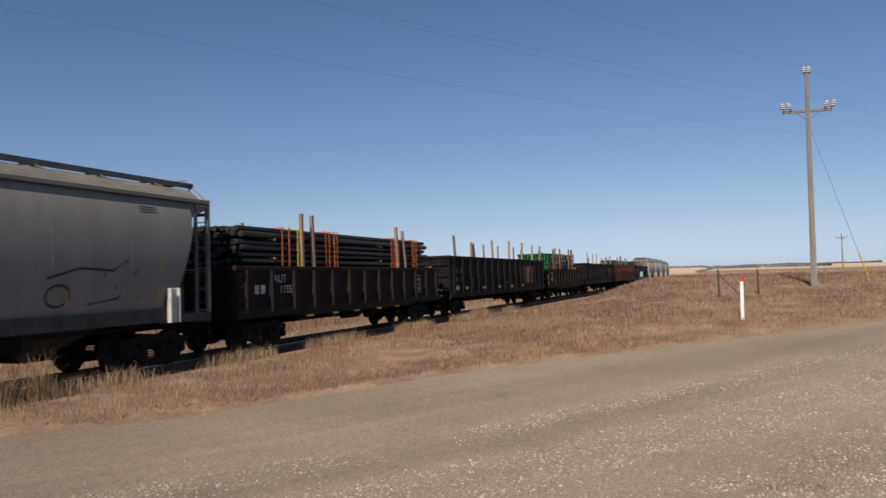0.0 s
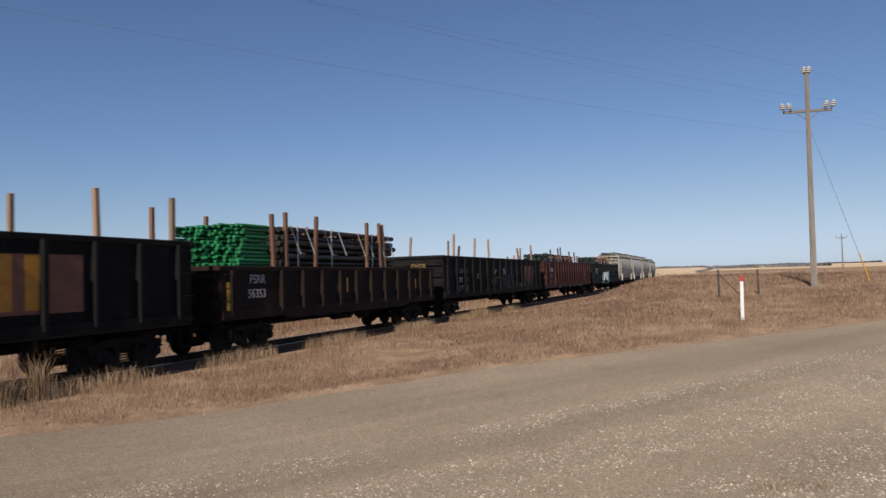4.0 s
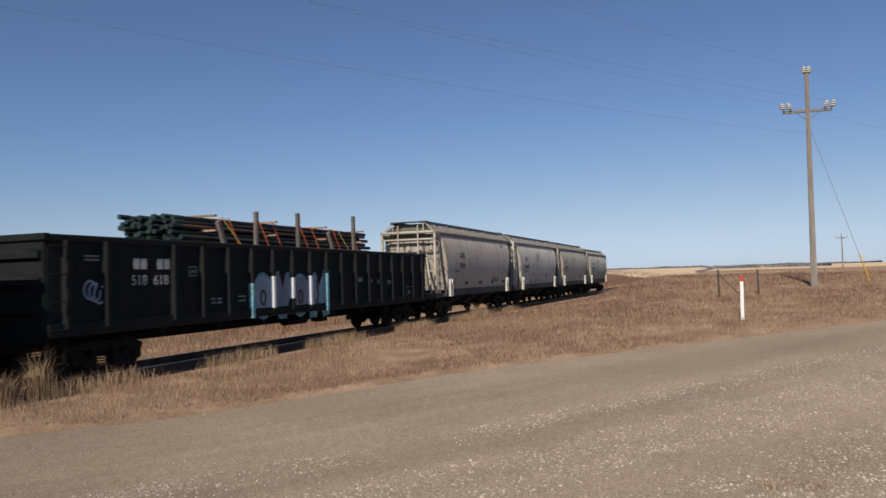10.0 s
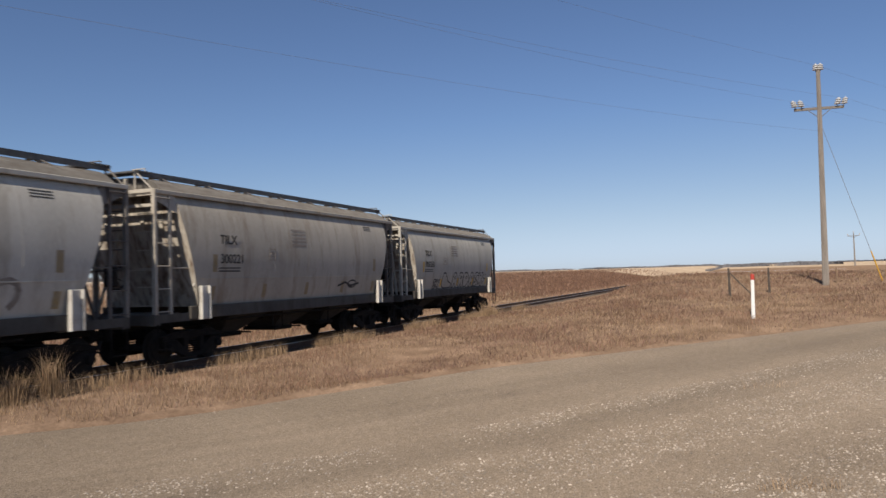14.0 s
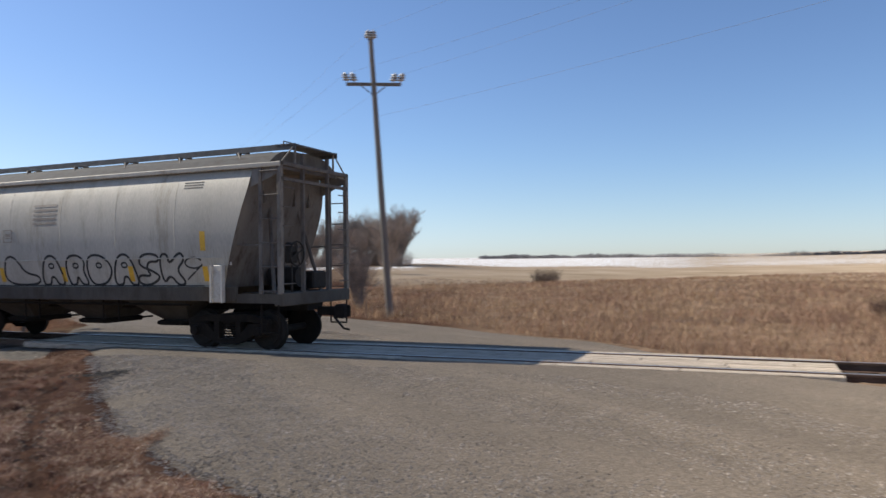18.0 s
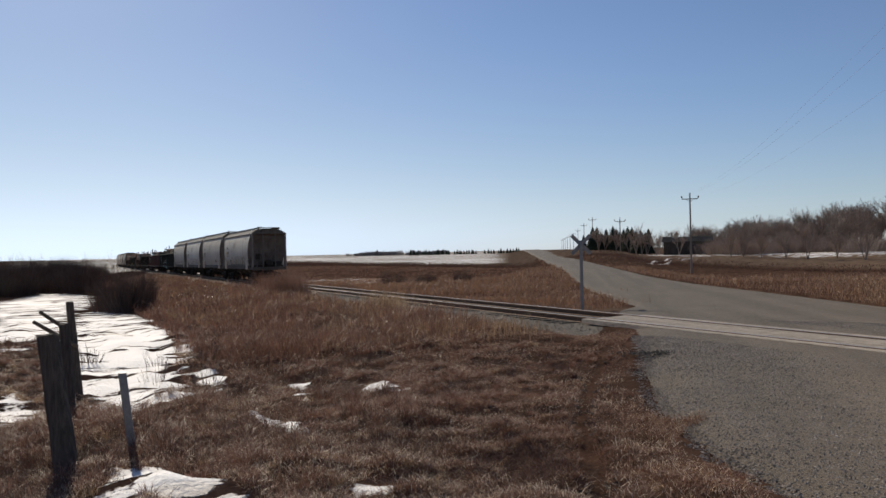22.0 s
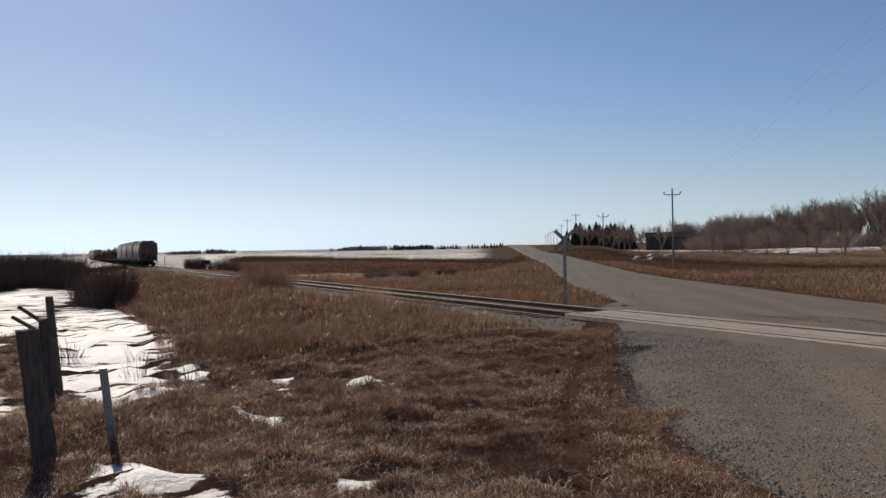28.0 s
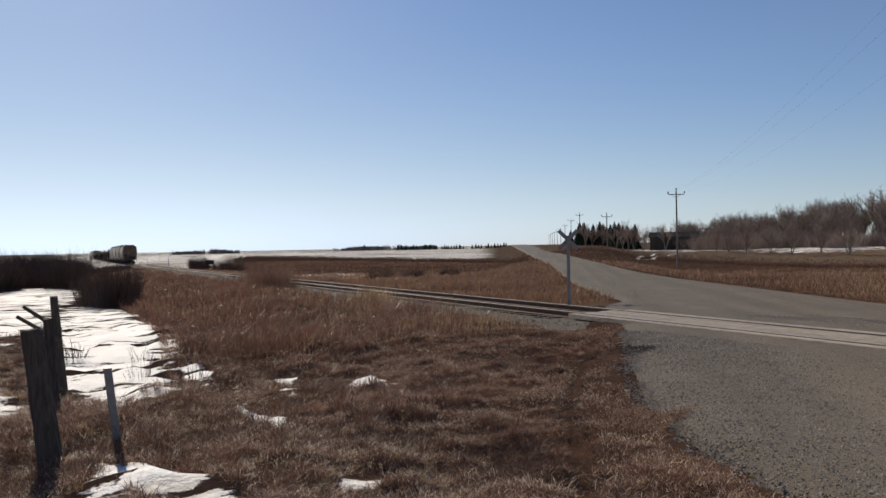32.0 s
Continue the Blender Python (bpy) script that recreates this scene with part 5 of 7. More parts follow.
def tag_letters(car, y, kind, E):
    b = Build()
    z = 1.83
    y = on_side
    if kind == 1:    # a row of fat rounded letters low on the side
        x0 = -E + 4.0
        A_ = [(-0.42, -0.32), (-0.30, 0.20), (-0.12, 0.42), (0.14, 0.42), (0.32, 0.18), (0.44, -0.32), (0.16, -0.32), (0.08, -0.12), (-0.06, -0.12), (-0.12, -0.32)]
        R_ = [(-0.36, -0.32), (-0.40, 0.34), (0.08, 0.42), (0.36, 0.24), (0.24, 0.02), (0.40, -0.32), (0.12, -0.32), (0.0, -0.08), (-0.08, -0.32)]
        D_ = [(-0.38, -0.32), (-0.40, 0.38), (0.08, 0.42), (0.42, 0.08), (0.14, -0.30)]
        L_ = [(-0.30, 0.34), (-0.42, -0.32), (0.86, -0.34), (0.96, -0.10), (0.42, -0.02), (0.20, 0.30), (-0.06, 0.46)]
        S_ = [(0.26, 0.34), (-0.20, 0.36), (-0.34, 0.12), (0.06, 0.0), (0.30, -0.14), (-0.10, -0.32), (-0.40, -0.26), (-0.36, -0.08), (0.02, -0.12), (-0.10, 0.04), (-0.02, 0.20), (0.28, 0.18)]
        K_ = [(-0.34, -0.30), (-0.36, 0.30), (-0.10, 0.34), (-0.08, 0.10), (0.28, 0.38), (0.44, 0.22), (0.12, 0.0), (0.40, -0.26), (0.12, -0.32), (-0.08, -0.08)]
        def rounded(pts):
            for _ in range(2):
                out = []
                for (ax, az), (bx, bz) in zip(pts, pts[1:] + pts[:1]):
                    out += [(ax * 0.75 + bx * 0.25, az * 0.75 + bz * 0.25), (ax * 0.25 + bx * 0.75, az * 0.25 + bz * 0.75)]
                pts = out
            return pts + pts[:1]
        for xl, xr, shape, dot in ((-2.1, -0.87, L_, 0), (-0.75, -0.03, A_, 1), (0.12, 0.76, R_, 1), (0.82, 1.6, D_, 1), (1.66, 2.38, A_, 1), (2.40, 3.08, S_, 0), (3.12, 3.82, K_, 0), (-3.15, -2.8, S_, 0), (-2.76, -2.4, K_, 0)):
            pts = rounded(shape)
            lo, hi = min(p[0] for p in pts), max(p[0] for p in pts)
            bot, top = min(p[1] for p in pts), max(p[1] for p in pts)
            tall = 0.72 if xl > -2.2 else 0.42
            fit = [(xl + (px - lo) / (hi - lo) * (xr - xl), 1.48 + (pz - bot) / (top - bot) * tall) for px, pz in pts]
            b = Build()
            ribbon(b, fit, 0.058, y)
            part("spray_letter", b, M_MARK, car, "black outlined bubble letter sprayed on the side")
            if dot:
                b = Build()
                ribbon(b, loop_pts((xl + xr) / 2, 1.95, 0.09, 0.06, 8), 0.045, y)
                part("spray_dot", b, M_MARK, car)
        b = Build()
        ribbon(b, loop_pts(4.1, 1.98, 0.25, 0.12, 12, 0.5, 6.0) + [(3.85, 1.6)], 0.04, y)
        part("spray_swirl", b, M_MARK, car, "thin black sprayed swirl")
        b = Build()
        ribbon(b, [(-3.2, 1.46), (0.2, 1.47), (1.6, 1.46), (4.3, 1.46)], 0.025, y)
        part("spray_line", b, M_MARK, car)
        b = Build()
        ribbon(b, [(x0 - 1.4, z - 0.5), (x0 + 6.4, z - 0.5)], 0.10, on_side)
        part("chalk_smear", b, M_PALEMARK, car, "pale smeared line along the sill")
    elif kind == 2:  # loose scrawl
        x0 = E - 5.2
        stroke(car, [(x0, z + 0.35), (x0 + 0.8, z + 0.55), (x0 + 1.7, z + 0.5), (x0 + 2.1, z + 0.75), (x0 + 1.8, z + 0.1)], 0.05, on_side, M_MARK, "thin black sprayed scrawl")
        stroke(car, [(x0 + 1.5, z + 0.45), (x0 + 1.1, z - 0.2), (x0 + 1.9, z - 0.1), (x0 + 2.4, z + 0.5), (x0 + 2.5, z - 0.1)], 0.045, on_side, M_MARK, "thin black sprayed scrawl")
        stroke(car, loop_pts(x0 + 0.3, z, 0.3, 0.22, 10), 0.045, on_side, M_MARK, "thin black sprayed loop")
    elif kind == 4:  # large faint letters, half washed off
        for k in range(6):
            x0 = -E + 4.6 + 1.05 * k
            stroke(car, loop_pts(x0, 1.82, 0.32, 0.30, 9, 0.5 + k, 5.6 + k, 0.05 * (k % 3)), 0.13, on_side, M_FAINTTAG, "faint washed-off sprayed letter")
            stroke(car, [(x0 - 0.42, 1.5), (x0 - 0.40, 2.12)], 0.12, on_side, M_FAINTTAG, "faint washed-off sprayed letter")
    else:
        x0 = E - 4.6
        stroke(car, [(x0, z - 0.05), (x0 + 0.5, z + 0.06), (x0 + 0.9, z - 0.06), (x0 + 1.5, z + 0.02)], 0.07, on_side, M_MARK, "small smudged sprayed tag")
        stroke(car, loop_pts(x0 + 1.0, z, 0.3, 0.12, 9), 0.05, on_side, M_MARK, "small smudged sprayed loop")


# end colours: grime and streaks, plus painted shade at the rear, sunlight in front
M_GRIME_SHADED = surf("grimy_end_paint", (0.115, 0.10, 0.088), (0.18, 0.16, 0.14), 1.2, 0.8, dirt=(0.07, 0.05, 0.038), dirt_amount=0.45, stretch=(1, 1, 0.4))
M_STREAKED_SUNLIT = surf("streaked_end_paint", (0.3630, 0.3210, 0.2610), (0.5245, 0.4705, 0.3925), 1.2, 0.75, dirt=(0.11, 0.065, 0.04), dirt_amount=0.55, stretch=(2.5, 2.5, 0.25))
M_BRACKET = surf("pale_bracket_paint", (0.50, 0.47, 0.42), (0.60, 0.57, 0.51), 2, 0.65, dirt=(0.3, 0.24, 0.18), dirt_amount=0.25)
M_ROOF = surf("dirt_stained_roof_paint", (0.1388, 0.1256, 0.1076), (0.1975, 0.1795, 0.1555), 1.2, 0.9, dirt=(0.12, 0.10, 0.08), dirt_amount=0.5, stretch=(1, 2, 1), fine=30)
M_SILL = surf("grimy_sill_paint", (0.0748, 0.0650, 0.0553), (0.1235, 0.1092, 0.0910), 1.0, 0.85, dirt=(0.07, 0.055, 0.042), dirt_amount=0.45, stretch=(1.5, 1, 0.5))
M_WORN_SHADED = surf("worn_dull_frame_paint", (0.19, 0.17, 0.145), (0.28, 0.25, 0.215), 1.2, 0.8, dirt=(0.10, 0.08, 0.06), dirt_amount=0.4, stretch=(1, 1, 0.4))
M_DULLSPOT = surf("dirty_yellow_panel", (0.30, 0.215, 0.10), (0.38, 0.29, 0.16), 6, 0.7, bump=0, dirt=(0.27, 0.23, 0.18), dirt_amount=0.6)
M_RUSTSPOT = surf("rust_patch", (0.085, 0.045, 0.032), (0.15, 0.09, 0.062), 6, 0.85, bump=0, dirt=(0.25, 0.205, 0.165), dirt_amount=0.4)
# bay colour is grime plus painted underbody shadow
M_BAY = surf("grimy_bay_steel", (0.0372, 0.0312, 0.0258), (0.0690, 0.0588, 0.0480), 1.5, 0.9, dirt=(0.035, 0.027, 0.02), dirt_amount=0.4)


def gondola(length, height, paint, label, ribs, floor=1.05, group="open gondolas of the train", belly=0.0, end_paint=None, bare=()):
    """An open gondola car with ribbed sides; returns the car, its wheelsets and the inner floor height."""
    car = tagged(new("gondola_car"), label, "freight car", group)
    E, W = length / 2, 1.40
    end_paint = end_paint or paint
    for s in (-1, 1):
        b = Build()
        b.box(-E + 0.1, E - 0.1, s * W - 0.02, s * W + 0.02, floor, height - 0.05)
        part("side_sheet", b, paint, car)
        b = Build()
        b.box(-E, E, s * W - 0.06, s * W + 0.10, height - 0.16, height, 0.025)
        part("top_chord", b, paint, car)
        b = Build()
        b.prism([(-E + 0.1, floor + 0.22), (E - 0.1, floor + 0.22), (E - 0.1, floor - 0.02), (E - 2.9, floor - 0.02), (E - 3.6, floor - 0.02 - belly), (-E + 3.6, floor - 0.02 - belly), (-E + 2.9, floor - 0.02), (-E + 0.1, floor - 0.02)],
                *sorted((s * (W + 0.02), s * (W + 0.085))), "y")
        part("side_sill", b, paint, car)
        for k in (q for q in range(ribs) if q not in bare):
            x = -E + 0.55 + (length - 1.1) * k / (ribs - 1)
            b = Build()
            b.prism([(x - 0.10, s * (W + 0.02)), (x - 0.055, s * (W + 0.125)), (x + 0.055, s * (W + 0.125)), (x + 0.10, s * (W + 0.02))], floor + 0.10, height - 0.12, "z")
            part("side_post", b, paint, car)
        for e in (-1, 1):
            ladder("grab_irons", car, e * (E - 0.08), e * (E - 0.48), s * (W + 0.13), floor + 0.1, height - 0.25, 4, paint)
            b = Build()
            b.path([(e * (E - 0.1), s * 1.42, floor), (e * (E - 0.1), s * 1.42, 0.45), (e * (E - 0.5), s * 1.42, 0.45), (e * (E - 0.5), s * 1.42, floor)], 0.02, 6)
            part("stirrup_step", b, M_TRUCK, car)
    for e in (-1, 1):
        b = Build()
        b.box(*sorted((e * (E - 0.04), e * (E - 0.12))), -W, W, floor - 0.15, height)
        part("end_sheet", b, end_paint, car)
        for k in range(3):
            z = floor + 0.25 + (height - floor - 0.4) * (k + 0.5) / 3
            b = Build()
            b.prism([(e * (E - 0.04), z - 0.12), (e * (E + 0.06), z - 0.06), (e * (E + 0.06), z + 0.06), (e * (E - 0.04), z + 0.12)], -W + 0.05, W - 0.05, "y")
            part("end_rib", b, end_paint, car)
        b = Build()
        b.box(*sorted((e * (E + 0.02), e * (E - 0.14))), -W - 0.08, W + 0.08, height - 0.14, height + 0.01, 0.02)
        part("end_cap", b, end_paint, car)
        ladder("end_grabs", car, e * (E + 0.08), e * (E + 0.08), (-W + 0.05, -W + 0.5), floor + 0.2, height - 0.3, 4, end_paint)
        coupler(car, e * E, e)
    b = Build()
    b.box(-E + 0.1, E - 0.1, -W, W, floor - 0.06, floor)
    part("car_floor", b, M_STEEL, car)
    b = Build()
    b.box(-E + 0.1, E - 0.1, -0.3, 0.3, 0.66, floor - 0.06)
    x = -E + 3.4
    while x < E - 3.2:
        b.box(x - 0.06, x + 0.06, -W, W, floor - 0.28, floor - 0.06)
        x += 2.1
    part("underframe", b, M_TRUCK, car)
    b = Build()
    b.tube((-0.5, -0.75, 0.78), (0.7, -0.75, 0.78), 0.19, 0.19, 14)
    b.box(1.2, 1.7, -1.1, -0.7, 0.62, 0.98, 0.03)
    b.tube((-E + 3, -0.9, 0.85), (E - 3, -0.9, 0.85), 0.025, 0.025, 6)
    part("brake_gear", b, M_TRUCK, car, "air tank, valve and pipes under the floor")
    return car, truck(car, -E + 1.9) + truck(car, E - 1.9), floor


def stake(parent, x, y, z0, z1, tilt=0.0, w=0.10, lean=0.0, material=None):
    b = Build()
    l = z1 - z0
    b.box(-w / 2, w / 2, -w * 0.42, w * 0.42, 0, l, 0.008)
    return part("stake", b, material or M_STAKE, parent, "rough sawn wooden stake", at=pose(x, y, z0, lean, tilt, 0))


def pipe_bundle(label, length, layers, across, r, z0, materials, seed, ends=None, sag=0.0, width=2.5, loose=0.0):
    """A strapped stack of long pipes lying in a car; the base of the thing is at the car's centre on the rails."""
    load = tagged(new("pipe_load"), label, "cargo", "pipe and rod loads of the train")
    rs = random.Random(seed)
    b = Build()
    b.tube((-0.5, 0, 0), (0.5, 0, 0), 1.0, 1.0, 8)
    shared = [b.mesh("pipe", m) for m in materials]
    zl = z0
    for k in range(layers):
        n = across - (k % 2 if loose == 0 else int(k * loose))
        for i in range(max(2, n)):
            y = (i - (n - 1) / 2) * width / across
            l = length * rs.uniform(0.985, 1.0) - (rs.uniform(0, 0.6) if loose else 0)
            x = rs.uniform(-0.10, 0.10) * (1 + 6 * loose)
            rr = r * rs.uniform(0.85, 1.05)
            ob = part("pipe", rs.choice(shared), None, load, at=pose(x, y, zl + rs.uniform(-0.01, 0.01) + r, 0, rs.uniform(-0.25, 0.25) * (1 + 3 * loose), rs.uniform(-0.12, 0.12) * (1 + 6 * loose)) @ Matrix.Diagonal((l, rr, rr, 1)))
        zl += r * 2.02
        if k % 3 == 2 and length > 5:
            for x in (-length * 0.38, -length * 0.12, length * 0.15, length * 0.4):
                b = Build()
                b.box(x - 0.05, x + 0.05, -width / 2, width / 2, zl - 0.01, zl + 0.045)
                part("dunnage_board", b, M_STAKE, load, "thin timber spacer")
            zl += 0.045
    return load, zl


def straps(load, xs, y, z0, z1, material, label, slant=0.0, w=0.03):
    """Flat bands round a load, each a piece of its own; slant shifts the near side's foot along x."""
    for x in xs:
        b = Build()
        for s in (-1, 1):
            ya, yb = s * y, s * (y + (0.16 if slant else 0.0))
            vs = [(x - w, ya - 0.006, z1), (x + w, ya - 0.006, z1), (x + slant + w, yb - 0.006, z0), (x + slant - w, yb - 0.006, z0)]
            vs += [(a, c + 0.012, d) for a, c, d in vs]
            b.add(vs, [(0, 1, 2, 3), (7, 6, 5, 4), (0, 4, 5, 1), (1, 5, 6, 2), (2, 6, 7, 3), (3, 7, 4, 0)])
        b.box(x - w, x + w, -y, y, z1, z1 + 0.012)
        part("strap", b, material, load, label)


def collars(load, r, material):
    """Short dark protectors over the front ends of a load's pipes."""
    b = Build()
    b.tube((-0.06, 0, 0), (0.30, 0, 0), r * 1.16, r * 1.16, 9)
    me = b.mesh("pipe_collar", material)
    for ob in [o for o in load.children if o.name.startswith("pipe")]:
        m = ob.matrix_basis
        tip = m @ Vector((-0.5, 0, 0))
        part("pipe_collar", me, None, load, at=Matrix.Translation(tip))


def painted_rib(car, x, z0, z1, material, label):
    """Spray paint carried over a side post's sloping flank, paled as its sunlit highlight."""
    b = Build()
    b.add([(x - 0.104, -1.424, z0), (x - 0.059, -1.529, z0), (x - 0.059, -1.529, z1), (x - 0.104, -1.424, z1)], [(0, 1, 2, 3)])
    b.add([(x - 0.059, -1.529, z0), (x + 0.050, -1.529, z0), (x + 0.050, -1.529, z1), (x - 0.059, -1.529, z1)], [(0, 1, 2, 3)])
    part("painted_rib", b, material, car, label)


def end_text(car, text, size, material, E, y, z, label):
    ob = lettering(text, size, material, car, 0, 0, 0, label)
    ob.matrix_basis = pose(-E - 0.075, y, z, 90, 0, -90)
    ob.name = "end_lettering"

# ---- the train ----
# Distance of the rear end of the last car along x, second by second; the train draws away towards -x.
REAR = (192.47, 182.92, 173.19, 163.19, 152.93, 142.41, 131.7, 120.79, 109.73, 98.46, 87.09, 75.59, 64.0, 52.32, 40.48, 28.48, 16.3, 3.89, -8.72, -21.6, -34.62,
        -47.71, -60.89, -74.11, -87.3, -100.42, -113.37, -126.12, -138.63, -150.91, -163.02, -175.13, -187.49)
MOVING = []      # (thing, distance of its centre ahead of the train's rear end, wheelsets)

P_LAST = hopper_paint("hopper_grey", (0.3892, 0.3600, 0.3042), (0.4897, 0.4562, 0.3891), (0.269, 0.228, 0.170), 0.35)
P_TAN = hopper_paint("hopper_tan_grey", (0.3712, 0.3311, 0.2710), (0.4656, 0.4195, 0.3480), (0.273, 0.218, 0.155), 0.4)
P_PALE = hopper_paint("hopper_pale_grey", (0.4829, 0.4528, 0.3901), (0.5807, 0.5471, 0.4773), (0.312, 0.259, 0.193), 0.4)
P_BROWNISH = hopper_paint("hopper_dusty_grey", (0.3998, 0.3545, 0.2905), (0.4918, 0.4423, 0.3663), (0.318, 0.241, 0.164), 0.45)
P_DARKHOP = hopper_paint("hopper_sooty_grey", (0.1987, 0.1866, 0.1647), (0.2550, 0.2416, 0.2126), (0.209, 0.177, 0.137), 0.4)
for start, length, paint, label, marks, tag, spots in (
        (0.2, 12.8, P_LAST, "dusty grey covered hopper car with bubble letters sprayed on its side", ("TILX", "303355"), 1, "yellow"),
        (13.75, 13.1, P_TAN, "tan-grey covered hopper car with stencilled marks", ("TILX", "300221"), 3, "dull"),
        (27.6, 13.05, P_PALE, "pale grey weathered covered hopper car", ("TILX", "300389"), 4, "dull"),
        (41.4, 13.25, P_BROWNISH, "dusty pinkish-grey covered hopper car with rust streaks", ("CEFX", "95564"), 3, "rust"),
        (176.4, 14.4, P_DARKHOP, "sooty grey covered hopper car with a black sprayed scrawl", None, 2, "dull"),
        (191.6, 13.6, P_TAN, "tan-grey covered hopper car coupled ahead of another", None, 3, "dull"),
        (205.8, 13.6, P_PALE, "pale grey covered hopper car far up the train", None, 3, "dull"),
        (220.0, 13.6, P_LAST, "grey covered hopper car far up the train", None, 3, "dull")):
    car, sets = hopper(length, paint, label, marks, tag, spots=spots)
    if start > 1:
        heighten(car, 1.055 if start < 100 else 1.035)
    MOVING.append((car, start + length / 2, sets))

P_G1 = surf("gondola_black_brown", (0.013, 0.009, 0.0075), (0.024, 0.016, 0.013), 0.7, 0.8, dirt=(0.05, 0.026, 0.016), dirt_amount=0.25, spec=0.15, stretch=(1.5, 1, 0.5))
P_G2 = surf("gondola_black", (0.0065, 0.0062, 0.0062), (0.013, 0.0118, 0.011), 0.7, 0.8, dirt=(0.028, 0.019, 0.013), dirt_amount=0.2, spec=0.15, stretch=(1.5, 1, 0.5))
P_G3 = surf("gondola_dark_brown", (0.014, 0.0085, 0.0068), (0.025, 0.015, 0.011), 0.7, 0.8, dirt=(0.05, 0.025, 0.015), dirt_amount=0.3, spec=0.15, stretch=(1.5, 1, 0.5))
P_G5 = surf("gondola_oxide_red", (0.0380, 0.0091, 0.0076), (0.0623, 0.0163, 0.0126), 0.7, 0.75, dirt=(0.09, 0.036, 0.022), dirt_amount=0.35, stretch=(1.5, 1, 0.5))
P_G6 = surf("gondola_green_black", (0.008, 0.0105, 0.0105), (0.015, 0.018, 0.0175), 0.7, 0.8, dirt=(0.032, 0.025, 0.019), dirt_amount=0.25, spec=0.15, stretch=(1.5, 1, 0.5))
SIDE = -1.426      # just outside the side sheet towards the road
FITTINGS = ("lettering", "reflector", "stencil", "spray", "paint_", "stake", "strap", "emblem", "pipe", "dunnage")


def nudge(thing, ahead, behind=None, split=-2.0):
    """Slides a car's markings, stakes and load along it: those before the split by one amount, those behind it by another."""
    for ob in thing.children:
        if ob.name.startswith(FITTINGS):
            x = ob.location.x
            if ob.type == "MESH" and len(ob.data.vertices):
                x += sum(v.co.x for v in ob.data.vertices) / len(ob.data.vertices)
            ob.location.x += ahead if behind is None or x < split else behind



# first gondola: long black pipes in straps
g1, w1, fl = gondola(15.78, 2.5, P_G1, "black-brown rusty gondola car loaded high with pipes", 13, belly=0.12)
lettering("AUT", 0.36, M_PALEMARK, g1, -6.44, SIDE, 2.0, "faded white reporting mark")
lettering("1155", 0.34, M_PALEMARK, g1, -6.12, SIDE, 1.68, "faded white car number")
bars([(-7.4, 1.68, 0.2, 0.26), (-7.1, 1.68, 0.2, 0.26)], M_PALEMARK, g1, SIDE, "faded white number stencil")
boxed(4.62, 1.40, 0.48, 0.36, M_PALEMARK, g1, SIDE, "white outlined stencil box")
boxed(4.62, 1.80, 0.48, 0.36, M_PALEMARK, g1, SIDE, "white outlined stencil box")
bars([(7.0, 1.42, 0.42, 0.07), (7.0, 1.12, 0.42, 0.07), (7.55, 1.40, 0.3, 0.06), (7.55, 1.12, 0.3, 0.06)], M_YELLOW, g1, SIDE - 0.004, "yellow reflective panels", "reflector")
bars([(-4.67, 0.88, 0.42, 0.055), (-2.95, 0.88, 0.36, 0.055), (-1.4, 0.88, 0.42, 0.055), (0.5, 0.88, 0.4, 0.055), (2.2, 0.88, 0.4, 0.055)], M_YELLOW, g1, -1.488, "dull yellow reflective strip on the sill", "reflector")
nudge(g1, 0.45)
MOVING.append((g1, 167.51, w1))
load1, top1 = pipe_bundle("tall stack of black steel pipes strapped in the gondola", 14.2, 14, 13, 0.088, 1.05, (M_PIPE,), 5)
straps(load1, (-5.9, -5.5), 1.31, 2.5, top1, M_STRAP_O, "orange load strap")
straps(load1, (-5.0, -4.8), 1.31, 2.5, top1, M_STRAP_Y, "yellow load strap")
straps(load1, (-3.2, -2.95, -2.6, -2.4, 2.2, 2.45, 2.7, 2.95, 4.4, 4.6, 4.85), 1.31, 2.5, top1, M_STRAP_O, "orange load strap")
for ob in list(load1.children):
    if ob.name.startswith(("pipe", "dunnage")):
        ob.location.x -= 0.8
for x, s, z1, t in ((-4.71, -1, 4.24, -1), (-3.95, -1, 4.23, -3), (2.94, -1, 4.22, -5), (3.84, -1, 4.12, -10), (-4.4, 1, 4.1, 0), (3.4, 1, 4.05, -8), (4.15, 1, 4.0, -10)):
    stake(load1, x, s * 1.30, 1.07, z1, t, 0.13)
nudge(load1, 0.6)
MOVING.append((load1, 167.51, []))

# second gondola: empty, stakes standing along its sides
g2, w2, fl = gondola(20.6, 3.12, P_G2, "black empty gondola car with wooden stakes standing in it", 16)
end_text(g2, "GNTX", 0.31, M_DULLGOLD, 10.3, 0.36, 2.42, "dull yellow reporting mark on the car's end")
lettering("GN", 0.34, M_FAINTMARK, g2, -10.5, SIDE - 0.004, 2.25, "worn pale reporting mark")
lettering("TX", 0.34, M_FAINTMARK, g2, -9.7, SIDE - 0.004, 2.25, "worn pale reporting mark")
lettering("295", 0.34, M_FAINTMARK, g2, -10.5, SIDE - 0.004, 1.80, "worn pale car number")
lettering("168", 0.34, M_FAINTMARK, g2, -9.7, SIDE - 0.004, 1.80, "worn pale car number")
bars([(-7.95, 1.85, 0.4, 0.07), (-7.95, 1.68, 0.45, 0.07), (-7.95, 1.5, 0.35, 0.07), (-1.0, 1.6, 1.0, 0.05)], M_FAINTMARK, g2, SIDE - 0.004, "small unreadable pale stencil lines")
